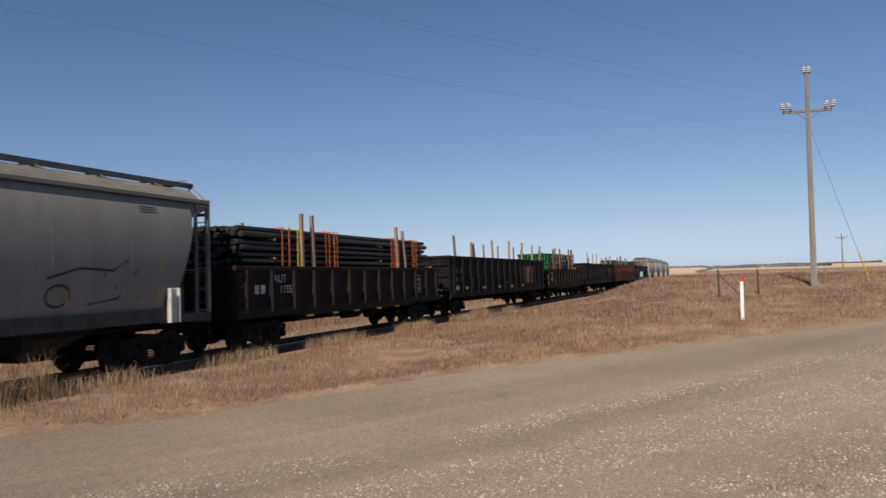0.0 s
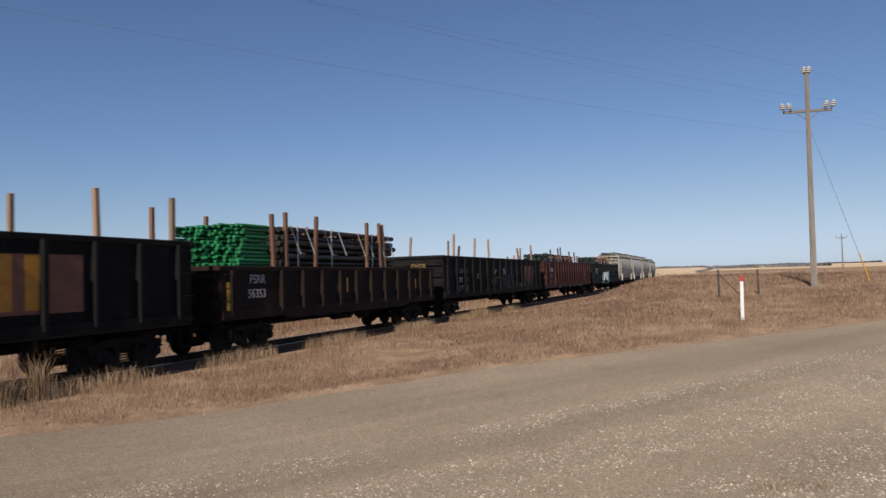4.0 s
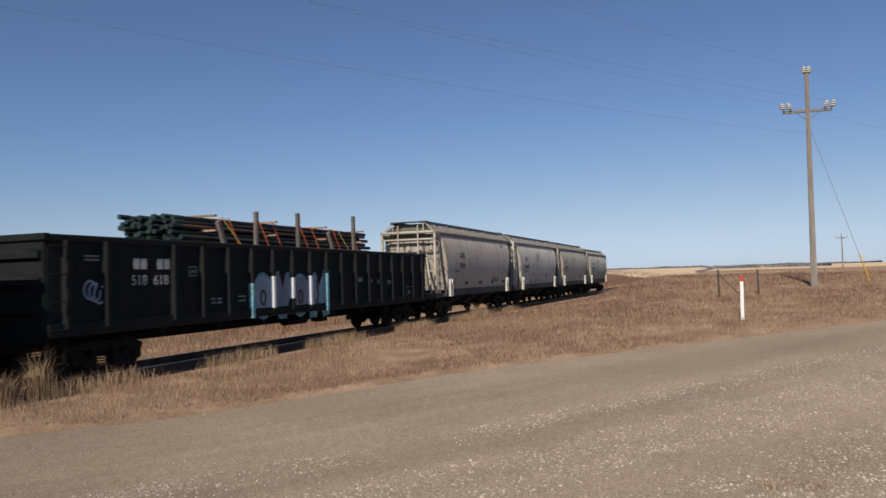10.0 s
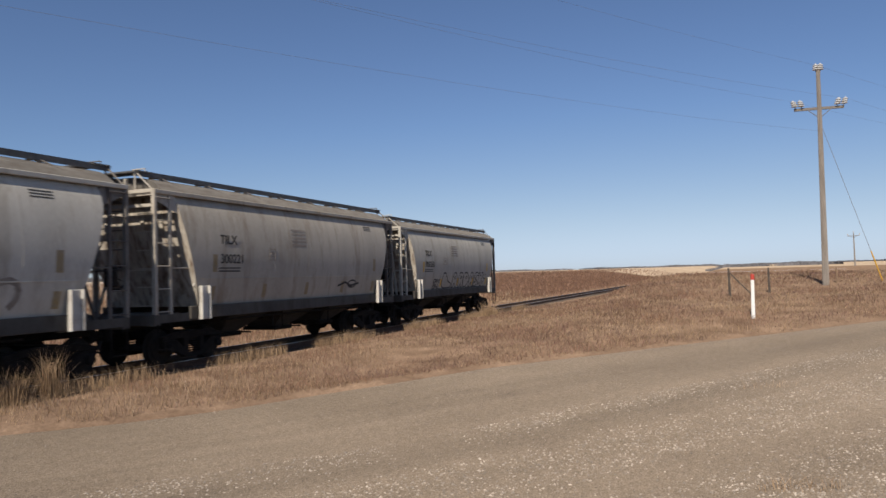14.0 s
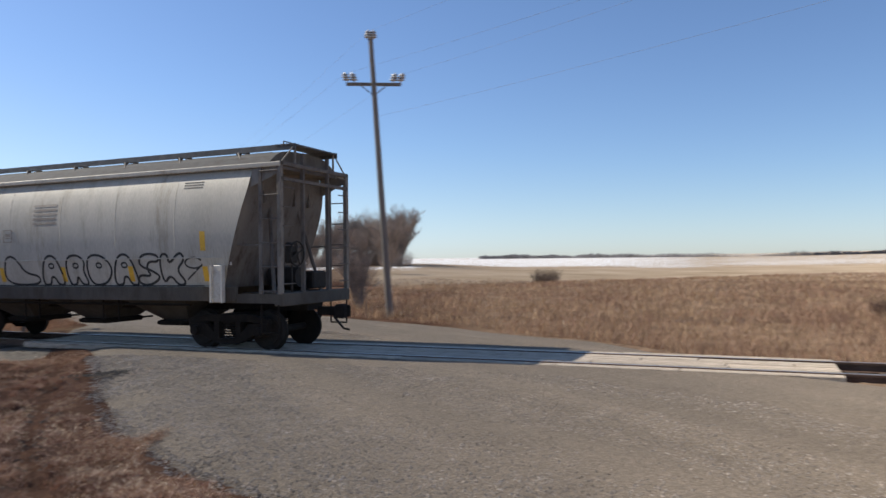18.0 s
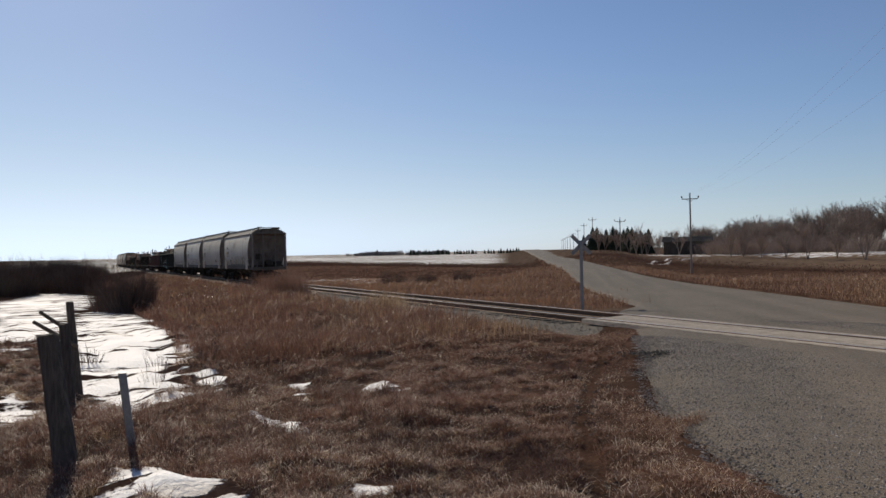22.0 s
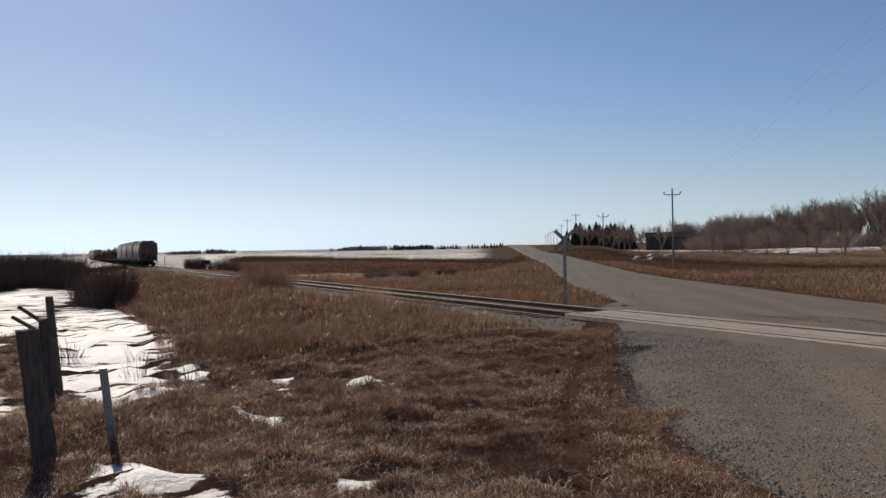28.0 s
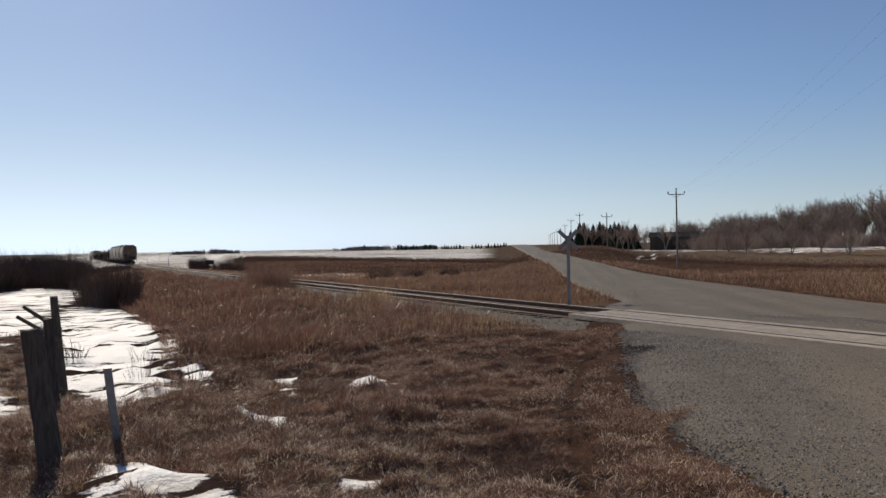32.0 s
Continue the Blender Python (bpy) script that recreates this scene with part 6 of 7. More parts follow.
bars([(-10.55, 1.38, 0.42, 0.22), (-9.1, 1.38, 0.42, 0.14), (-6.15, 1.36, 0.5, 0.13), (-3.1, 1.34, 0.5, 0.13), (-0.3, 1.32, 0.5, 0.13), (2.4, 1.32, 0.5, 0.13)], M_GOLD, g2, SIDE - 0.1, "yellow reflective panel on the side post", "reflector")
bars([(3.2, 1.5, 2.7, 1.2)], M_GRAF_RUST, g2, SIDE - 0.002, "rust-brown painted patch", "paint_panel")
bars([(3.72, 1.58, 0.5, 1.1), (4.5, 1.58, 0.5, 1.1)], M_ORANGEPANEL, g2, SIDE - 0.007, "orange reflective bar", "reflector")
for x, s, z1, t in ((-9.63, -1, 4.22, -9), (-6.9, -1, 3.96, -8), (-6.3, -1, 3.96, -14), (-3.05, -1, 4.21, -8), (0.24, -1, 4.28, 1), (3.36, -1, 4.28, 4), (6.5, -1, 4.2, -2), (8.8, -1, 4.2, 0),
                    (-9.0, 1, 4.16, -16), (0.03, 1, 4.25, 5), (3.08, 1, 4.25, -3), (6.37, 1, 4.25, 0)):
    stake(g2, x, s * 1.28, 1.06, z1, t, 0.13)
nudge(g2, 0.93)
MOVING.append((g2, 147.88, w2))

# third gondola: green-ended pipes and dark bundles
g3, w3, fl = gondola(15.8, 2.5, P_G3, "very dark brown gondola car with green and black pipes", 13, belly=0.15, bare=(1,))
lettering("FSRR", 0.36, M_PALEMARK, g3, -6.5, SIDE, 2.0, "white reporting mark")
lettering("56353", 0.36, M_PALEMARK, g3, -6.6, SIDE, 1.58, "white car number")
bars([(-7.55, 1.15, 0.16, 0.9), (-3.6, 1.6, 0.09, 0.5), (-0.7, 1.6, 0.09, 0.5), (2.5, 1.6, 0.09, 0.5), (5.6, 1.6, 0.09, 0.4)], M_YELLOW, g3, SIDE - 0.008, "yellow reflective stripes", "reflector")
MOVING.append((g3, 128.66, w3))
load3, top3 = pipe_bundle("bundle of black pipes with pale straps between wooden stakes", 8.2, 13, 11, 0.098, 1.05, (M_PIPE,), 15)
for ob in list(load3.children):
    ob.location.x -= 0.1
straps(load3, (-3.7, -2.6, -1.5, 1.7, 2.6), 1.30, 2.2, top3, M_STRAP_W, "pale load strap")
straps(load3, (-4.1, -3.2, -2.0, -1.0, 0.5, 1.2, 2.2, 3.1), 1.28, 2.9, top3 + 0.01, M_STRAP_W, "slack pale load strap", 0.35, 0.022)
for x, s, z1, t in ((-2.83, -1, 4.2, 4), (1.09, -1, 4.21, 1), (2.32, -1, 4.26, -2), (2.85, -1, 4.24, -7), (-4.5, -1, 4.2, 0), (-5.1, -1, 4.1, -3), (1.5, 1, 4.2, -5), (2.6, 1, 4.15, -4), (2.9, 1, 4.15, -6), (-7.3, 1, 4.3, 0), (-5.0, 1, 4.2, 2)):
    stake(load3, x, s * 1.36, 1.06, z1, t, 0.13, material=M_STAKERED)
MOVING.append((load3, 128.66, []))
load3b, _ = pipe_bundle("stack of bright green coated pipes at the car's end", 1.7, 24, 13, 0.056, 1.05, (M_GREEN,), 25, loose=0.02)
for ob in list(load3b.children):
    ob.location.x -= 5.85
MOVING.append((load3b, 128.66, []))

# fourth gondola: empty, black, tagged
g4, w4, fl = gondola(20.48, 3.12, P_G2, "black gondola car with pale spray tags and leaning wooden stakes", 16)
end_text(g4, "GNTX", 0.28, M_DULLGOLD, 10.24, 0.25, 2.53, "dull yellow reporting mark on the car's end")
b = Build()
for k in range(5):
    b.box(-10.325, -10.32, -0.35, 0.05, 1.55 + 0.13 * k, 1.61 + 0.13 * k)
part("end_stencil", b, M_PALEMARK, g4, "block of small unreadable pale stencil lines")
lettering("GN", 0.36, M_FAINTMARK, g4, -8.4, SIDE - 0.004, 2.22, "worn pale reporting mark")
lettering("TX", 0.36, M_FAINTMARK, g4, -7.5, SIDE - 0.004, 2.22, "worn pale reporting mark")
lettering("290", 0.36, M_PALEMARK, g4, -8.45, SIDE - 0.004, 1.78, "worn white car number")
lettering("240", 0.36, M_FAINTMARK, g4, -7.55, SIDE - 0.004, 1.78, "worn pale car number")
bars([(-8.5, 1.52, 0.3, 0.05), (-8.1, 1.52, 0.4, 0.05), (-8.1, 1.42, 0.35, 0.05), (-8.5, 1.35, 0.3, 0.05), (-10.5, 1.2, 0.5, 0.08)], M_FAINTMARK, g4, SIDE - 0.004, "small unreadable pale stencil lines")
boxed(-5.44, 1.94, 0.26, 0.26, M_PALEMARK, g4, SIDE - 0.004, "small boxed stencil")
boxed(4.32, 1.22, 0.36, 0.32, M_PALEMARK, g4, SIDE - 0.004, "small boxed stencil")
bars([(-10.12, 1.30, 0.12, 0.8), (-7.16, 1.24, 0.09, 0.38), (3.30, 1.26, 0.09, 0.4), (8.6, 1.4, 0.09, 0.5)], M_GOLD, g4, SIDE - 0.008, "yellow reflective stripe", "reflector")
for ch, x in (("r", -1.36), ("a", -0.50), ("i", 0.36), ("l", 0.68)):
    ltr = lettering(ch, 0.50, M_GRAF_WHITE, g4, x, SIDE - 0.004, 2.18, "large pale slanted painted letter", 1.6)
    ltr.data.shear, ltr.data.offset = 0.25, 0.012
b = Build()
ribbon(b, [(-1.9, 1.86), (-0.95, 1.92), (-0.9, 1.95), (0.08, 1.95)], 0.035, SIDE - 0.004)
part("spray_line", b, M_GOLD, g4, "thin yellow sprayed line")
rs_ = random.Random(14)
for x, z, w, h, n in ((-1.55, 1.62, 0.5, 0.16, 1), (-0.28, 1.5, 0.26, 0.28, 2), (0.66, 1.62, 0.27, 0.5, 3), (1.66, 1.56, 0.28, 0.52, 3), (2.6, 1.5, 0.30, 0.54, 3), (5.75, 1.32, 0.34, 0.26, 3), (6.9, 1.45, 0.3, 0.22, 2), (7.6, 1.46, 0.32, 0.22, 2)):
    for k in range(n):
        stroke(g4, loop_pts(x + rs_.uniform(-0.08, 0.08), z + h * (0.65 - 0.65 * k), w * rs_.uniform(0.6, 1.0), h * rs_.uniform(0.3, 0.5), 9, rs_.uniform(0, 6), rs_.uniform(9.5, 11.5), 0.08), 0.045, SIDE - 0.004 - 0.001 * k, M_GRAF_GREY, "faded white looping spray stroke")
    stroke(g4, [(x - w * 0.8, z + h * 0.9), (x - w * 0.5, z - h * 0.2), (x, z - h * 0.95), (x + w * 0.4, z - h * 0.1), (x + w * 0.9, z + h * 0.8)], 0.05, SIDE - 0.008, M_GRAF_GREY, "faded white angular spray stroke")
bars([(5.64, 1.62, 2.45, 1.05)], M_GRAF_RUST, g4, SIDE - 0.001, "rust-brown painted patch", "paint_panel")
bars([(5.88, 1.72, 0.26, 0.95)], M_GOLD, g4, SIDE - 0.007, "yellow sprayed bar", "paint_bar")
bars([(6.83, 1.72, 0.26, 0.98)], M_RED, g4, SIDE - 0.007, "red sprayed bar", "paint_bar")
bars([(6.2, 2.0, 0.2, 0.6), (7.2, 1.9, 0.5, 0.65)], M_GRAF_TAN, g4, SIDE - 0.006, "tan smear in the painted patch", "paint_bar")
for x, s, z1, t in ((-8.96, -1, 4.25, 5), (-8.71, -1, 3.79, 18), (-5.75, -1, 4.2, 9), (-2.63, -1, 4.22, -3), (-0.09, -1, 3.51, 34), (3.23, -1, 3.6, -30), (2.14, -1, 3.81, 33), (5.41, -1, 4.05, -20), (5.16, -1, 3.93, 1), (8.47, -1, 4.22, -6),
                    (-8.81, 1, 4.25, 9), (-2.8, 1, 4.25, 3)):
    stake(g4, x, s * 1.28, 1.06, z1, t, 0.12)
nudge(g4, 0.48, -0.24)
MOVING.append((g4, 109.28, w4))

# fifth gondola: oxide red with a round emblem and a low pile of rods
g5, w5, fl = gondola(20.43, 3.12, P_G5, "dark oxide-red gondola car with a round white emblem", 19, bare=(2,))
b = Build()
ribbon(b, loop_pts(8.15, 1.98, 0.50, 0.56, 22), 0.13, SIDE - 0.006)
ribbon(b, [(8.15, 1.5), (8.15, 2.46)], 0.2, SIDE - 0.006)
ribbon(b, [(7.72, 1.98), (8.58, 1.98)], 0.2, SIDE - 0.006)
part("emblem", b, M_GRAF_GREY, g5, "faded white ring and cross emblem")
bars([(-8.42, 2.28, 0.22, 0.28), (-8.14, 2.28, 0.22, 0.28), (-7.86, 2.28, 0.22, 0.28), (-7.58, 2.28, 0.22, 0.28)], M_PALEMARK, g5, SIDE - 0.004, "faded white letter block")
lettering("518102", 0.33, M_PALEMARK, g5, -8.45, SIDE - 0.004, 1.86, "faded white car number")
bars([(-8.4, 1.58, 0.25, 0.05), (-8.05, 1.58, 0.5, 0.05), (-8.4, 1.42, 0.25, 0.05), (-8.05, 1.42, 0.5, 0.05), (9.16, 2.36, 0.16, 0.22), (9.42, 2.36, 0.16, 0.1), (1.93, 0.93, 0.26, 0.09), (4.77, 0.95, 0.24, 0.09), (7.5, 1.22, 0.3, 0.05), (-5.1, 1.0, 0.3, 0.09)], M_FAINTMARK, g5, SIDE - 0.004, "small faded white stencil")
bars([(1.9, 0.94, 0.3, 0.10), (4.75, 0.94, 0.26, 0.10), (-5.1, 0.98, 0.3, 0.10), (-0.8, 0.96, 0.28, 0.10)], M_PALEMARK, g5, -1.488, "small white stencil on the sill")
boxed(9.14, 1.58, 0.5, 0.36, M_PALEMARK, g5, SIDE - 0.004, "white boxed stencil")
bars([(9.14, 1.36, 0.55, 0.14)], M_FAINTMARK, g5, SIDE - 0.004, "small faded white stencil")
bars([(-10.25, 1.28, 0.14, 0.68), (-7.2, 1.10, 0.15, 0.45), (-3.43, 1.05, 0.16, 0.5), (0.55, 1.05, 0.16, 0.5), (3.45, 1.05, 0.16, 0.5), (6.35, 1.1, 0.16, 0.5)], M_DULLGOLD, g5, SIDE - 0.006, "worn yellow reflective stripe", "reflector")
nudge(g5, 0.12, -0.585, 0.0)
MOVING.append((g5, 87.7, w5))
load5, top5 = pipe_bundle("heap of dark rusty rods tied with orange straps", 11.9, 20, 17, 0.060, 1.05, (M_ROD, M_PIPE, M_PIPE), 35, loose=0.3)
straps(load5, (-3.0, -2.4, 0.4, 1.0, 3.4, 4.0, 6.0), 1.0, 2.75, top5 - 0.05, M_STRAP_O, "orange load strap", 0.35, 0.025)
collars(load5, 0.060, M_COLLAR)
for ob in list(load5.children):
    ob.location.x -= 1.7 if not ob.name.startswith("strap") else 1.2
for x, s, z1, t in ((-6.79, -1, 4.12, -11), (-3.37, -1, 4.45, -21), (-2.83, -1, 4.43, -12), (0.87, -1, 4.16, -13), (3.38, -1, 4.17, -15), (-3.25, 1, 4.2, -2), (3.0, 1, 4.2, -12)):
    stake(load5, x, s * 1.28, 1.06, z1, t, 0.13, material=M_STAKE_SHADED)
nudge(load5, 0.12)
MOVING.append((load5, 87.7, []))

# sixth gondola: green-black with pale blue letters
g6, w6, fl = gondola(20.27, 3.12, P_G6, "green-black gondola car with pale blue spray letters", 19, bare=(2,))
bars([(-7.19, 2.40, 0.18, 0.25), (-6.96, 2.40, 0.18, 0.25), (-6.43, 2.40, 0.18, 0.25), (-6.2, 2.40, 0.18, 0.25)], M_PALEMARK, g6, SIDE - 0.004, "faded white letter block")
lettering("518", 0.34, M_PALEMARK, g6, -7.27, SIDE - 0.004, 2.03, "faded white car number")
lettering("618", 0.34, M_PALEMARK, g6, -6.56, SIDE - 0.004, 2.03, "faded white car number")
boxed(-5.32, 2.22, 0.30, 0.26, M_GRAF_GREY, g6, SIDE - 0.004, "small boxed stencil")
boxed(8.4, 1.2, 0.6, 0.5, M_FAINTMARK, g6, SIDE - 0.004, "faint boxed stencil")
bars([(3.85, 1.95, 0.45, 0.16), (4.7, 1.9, 0.4, 0.16), (5.6, 1.86, 0.4, 0.16), (6.5, 1.82, 0.35, 0.16), (-4.45, 1.58, 0.18, 0.06), (-4.2, 1.58, 0.18, 0.06), (-4.45, 1.48, 0.18, 0.06), (-4.2, 1.48, 0.18, 0.06), (-3.3, 1.62, 0.35, 0.05), (-3.3, 1.5, 0.35, 0.05),
      (-4.3, 1.04, 0.3, 0.05), (-7.9, 1.06, 0.4, 0.05), (-6.4, 1.04, 0.45, 0.05), (-8.6, 2.66, 0.4, 0.04), (-8.6, 2.58, 0.4, 0.04)], M_FAINTMARK, g6, SIDE - 0.004, "small faded white stencil")
for q in range(3):
    stroke(g6, loop_pts(-8.45 + 0.13 * q, 1.95 - 0.05 * q, 0.16, 0.2, 9, q, q + 5.5), 0.05, SIDE - 0.004 - 0.001 * q, M_GRAF_BLUE, "small bluish sprayed scribble")


def bubble(x0, z0, outline, hole, material, label):
    """A fat sprayed letter: filled outline, dark hole and a pale cyan edge."""
    n = len(outline)
    cx, cz = sum(p[0] for p in outline) / n, sum(p[1] for p in outline) / n
    for grow, mat, y, name, lab in ((1.13, M_GRAF_EDGE, SIDE - 0.003, "spray_edge", "dull cyan sprayed edge"), (1.0, material, SIDE - 0.006, "spray_letter", label)):
        b = Build()
        pts = [(x0 + cx + (px - cx) * grow, y, z0 + cz + (pz - cz) * grow) for px, pz in outline]
        b.add(pts + [(x0 + cx, y, z0 + cz)], [(i, (i + 1) % n, n) for i in range(n)])
        part(name, b, mat, g6, lab)
    if hole:
        b = Build()
        ribbon(b, [(x0 + px, z0 + pz) for px, pz in hole], 0.10, SIDE - 0.009)
        part("spray_shade", b, M_MARK, g6, "black sprayed line")


round_o = loop_pts(0, 0, 0.46, 0.62, 18)[:-1]
bubble(-2.1, 1.62, round_o, loop_pts(0, -0.05, 0.13, 0.2, 10), M_GRAF_BLUE, "grey-blue sprayed bubble letter")
bubble(-1.05, 1.62, [(-0.5, 0.6), (-0.2, 0.68), (-0.02, 0.1), (0.14, 0.62), (0.46, 0.66), (0.42, 0.3), (0.16, -0.62), (-0.2, -0.62), (-0.42, 0.1)], None, M_GRAF_SLATE, "slate sprayed bubble letter")
bubble(-0.05, 1.58, round_o, loop_pts(0, -0.05, 0.12, 0.2, 10), M_GRAF_SLATE, "slate sprayed bubble letter")
bubble(1.15, 1.58, [(-0.6, 0.55), (-0.2, 0.66), (-0.05, 0.2), (0.3, 0.76), (0.62, 0.7), (0.3, 0.1), (0.62, -0.62), (0.2, -0.68), (-0.05, -0.2), (-0.2, -0.68), (-0.58, -0.66)], [(-0.2, 0.5), (-0.1, 0.0), (-0.25, -0.5)], M_GRAF_BLUE, "grey-blue sprayed bubble letter")
# pale patches paint the sun caught by the posts within the sprayed letters
for k, (z0, z1, mat) in ((6, (1.0, 2.0, M_GRAF_EDGE)), (7, (1.25, 2.2, M_GRAF_WHITE)), (8, (1.5, 2.15, M_GRAF_WHITE)), (9, (1.25, 2.2, M_GRAF_WHITE)), (10, (1.0, 2.28, M_GRAF_EDGE))):
    painted_rib(g6, -10.135 + 0.55 + 19.17 * k / 18, z0, z1, mat, "side post with spray and a painted sun highlight across the letters")
nudge(g6, -0.52)
MOVING.append((g6, 66.06, w6))
load6, top6 = pipe_bundle("heap of dark rods with orange straps above the rim", 11.3, 21, 17, 0.060, 1.05, (M_PIPE, M_ROD, M_PIPE), 45, loose=0.3)
straps(load6, (-3.1, -1.6, -0.9, 0.7, 1.4, 2.9, 4.3), 1.0, 2.75, top6 - 0.05, M_STRAP_O, "orange load strap", 0.5, 0.022)
straps(load6, (-3.4, 3.2), 1.0, 2.9, top6 - 0.03, M_STRAP_Y, "yellow load strap", 0.9, 0.022)
collars(load6, 0.060, M_COLLAR)
for ob in list(load6.children):
    ob.location.x += 0.3 if not ob.name.startswith("strap") else 0.0
for x, s, z1, t in ((-2.76, -1, 3.98, -24), (-2.22, -1, 4.12, 1), (0.21, -1, 4.24, -2), (3.48, -1, 4.07, -28), (4.0, -1, 4.4, -1), (3.0, 1, 4.2, -9), (-3.4, 1, 4.1, -3), (-2.6, 1, 4.1, 0)):
    stake(load6, x, s * 1.28, 1.06, z1, t, 0.13, material=M_STAKE_SHADED)
nudge(load6, -0.52)
MOVING.append((load6, 66.06, []))


def motions():
    r = 0.425
    for thing, ahead, sets in MOVING:
        walk(thing, [(t, pose(REAR[t] - ahead, TRACK_Y, 0)) for t in range(33)])
        for ws in sets:
            home = ws.location.copy()
            rows, step = [], 0.05
            for k in range(641):
                t = k * step
                i = min(int(t), 31)
                s = REAR[i] + (REAR[i + 1] - REAR[i]) * (t - i)
                rows.append((t, Matrix.Translation(home) @ Matrix.Rotation((s - REAR[0]) / r, 4, "Y")))
            walk(ws, rows)

# ---- poles, wires, signs, posts ----
def insulators(parent, spots):
    """Porcelain posts of three wide petticoats; each of (x, y, z, lean x, lean y)."""
    prof = ((0.025, 0), (0.03, 0.10), (0.15, 0.105), (0.155, 0.13), (0.06, 0.20), (0.15, 0.205), (0.15, 0.23), (0.06, 0.30), (0.13, 0.305), (0.125, 0.34), (0.05, 0.38), (0.03, 0.42))
    n = 12
    for x, y, z, lx, ly in spots:
        b = Build()
        b.add([(x + lx * h + r * math.cos(6.2832 * i / n), y + ly * h + r * math.sin(6.2832 * i / n), z + h) for r, h in prof for i in range(n)],
              [(k * n + i, k * n + (i + 1) % n, (k + 1) * n + (i + 1) % n, (k + 1) * n + i) for k in range(len(prof) - 1) for i in range(n)])
        part("insulator", b, M_CERAMIC, parent, "pale grey ribbed porcelain insulator")


def power_pole(x, y, z, height, arm_az, lean=(0, 0), label="weathered wooden power pole with a crossarm and insulators", guy=None, simple=False):
    """A pole with one crossarm; lean is how far its top stands off the base."""
    p = tagged(new("power_pole"), label, "utility pole", "power poles along the road")
    p.location = (x, y, z)
    b = Build()
    top = Vector((lean[0], lean[1], height))
    b.tube((0, 0, -0.4), top, 0.158, 0.095, 14)
    part("shaft", b, M_POLE, p)
    za = height - 1.85 if not simple else height - 0.5
    c = top * (za / height)
    ax, ay = math.cos(arm_az), math.sin(arm_az)
    half = 1.12
    b = Build()
    w = 0.06
    b.add([(c.x + s * half * ax + o * -ay * w + 0.10 * -ay, c.y + s * half * ay + o * ax * w + 0.10 * ax, c.z + v) for s in (-1, 1) for o in (-1, 1) for v in (-0.06, 0.06)],
          [(0, 1, 3, 2), (4, 6, 7, 5), (0, 4, 5, 1), (2, 3, 7, 6), (0, 2, 6, 4), (1, 5, 7, 3)])
    part("crossarm", b, M_POLE, p, "weathered timber crossarm")
    b = Build()
    for s in (-1, 1):
        b.tube((c.x + s * 0.55 * ax, c.y + s * 0.55 * ay, c.z - 0.05), (c.x, c.y, c.z - 0.5), 0.02, 0.02, 6)
    part("arm_brace", b, M_WIRE, p)
    spots = []
    for s in (-1.0, -0.72, 0.72, 1.0) if not simple else (-1.0, 1.0):
        spots.append((c.x + s * ax * half * 0.97, c.y + s * ay * half * 0.97, c.z + 0.04, 0.25 * ax * (1 if s > 0 else -1), 0.25 * ay * (1 if s > 0 else -1)))
    tops = ((top.x - 0.1 * ax, top.y - 0.1 * ay, top.z - 0.05), (top.x + 0.1 * ax, top.y + 0.1 * ay, top.z - 0.05))
    if not simple:
        spots += [(q[0], q[1], q[2], 0.1 * (q[0] - top.x), 0.1 * (q[1] - top.y)) for q in tops]
    else:
        spots += [(top.x, top.y, top.z, 0, 0)]
    insulators(p, spots)
    if guy:
        b = Build()
        b.tube((c.x, c.y, c.z - 0.7), (guy[0] - x, guy[1] - y, guy[2] - z), 0.012, 0.012, 6)
        part("guy_wire", b, M_WIRE, p, "thin steel guy wire")
        b = Build()
        g = Vector((guy[0] - x, guy[1] - y, guy[2] - z))
        u = (Vector((c.x, c.y, c.z - 0.7)) - g).normalized()
        b.tube(g, g + u * 1.5, 0.03, 0.03, 8)
        part("guy_guard", b, M_GOLD, p, "yellow plastic guy guard")
    return [Vector((x, y, z)) + Vector(s[:3]) + Vector((s[3] * 0.36, s[4] * 0.36, 0.36)) for s in spots], Vector((x, y, z)) + top * 0.72


def wire(p, q, sag, n=24, r=0.0032):
    b = Build()
    pts = []
    for i in range(n + 1):
        t = i / n
        w = p.lerp(q, t)
        pts.append(w - Vector((0, 0, sag * 4 * t * (1 - t))))
    b.path(pts, r, 5)
    return tagged(new("power_line", b.mesh("power_line", M_WIRE)), "thin grey overhead power line between poles", "cable", "overhead lines")


AZ = math.atan2(0.809, 0.588)
A, a_low = power_pole(40.3, -3.85, 1.0, 10.65, -1.45, (0.0, -0.1), guy=(40.5, -6.3, 1.25))
B_, b_low = power_pole(-13.35, 26.75, -0.35, 11.45, 0.49, (-0.6, -0.32), "leaning weathered wooden power pole with crossarm and insulators")
C_, c_low = power_pole(-78.5, 79.3, -1.0, 10.8, AZ, (0, 0), simple=True)
D_, d_low = power_pole(-128.0, 108.0, -0.9, 10.0, AZ, (0, 0), simple=True)
far_poles = []
for k in range(9):
    t = k / 8
    x, y = -185 - 330 * t, 145 + 225 * t
    far_poles.append(power_pole(x, y, float(ground_z(np.array([x]), np.array([y]))[0]) - 0.3, 10.2, AZ, (0, 0), simple=True)[0])
Z_, z_low = power_pole(103.0, -46.0, 2.4, 10.6, AZ - 0.1)
power_pole(165.0, -22.0, 2.4, 6.0, AZ, simple=True)
power_pole(150.0, -34.0, 2.4, 5.5, AZ, simple=True)
for i in (0, 3, 4):
    wire(A[i], B_[i], 0.9)
    wire(Z_[i], A[i], 1.0)
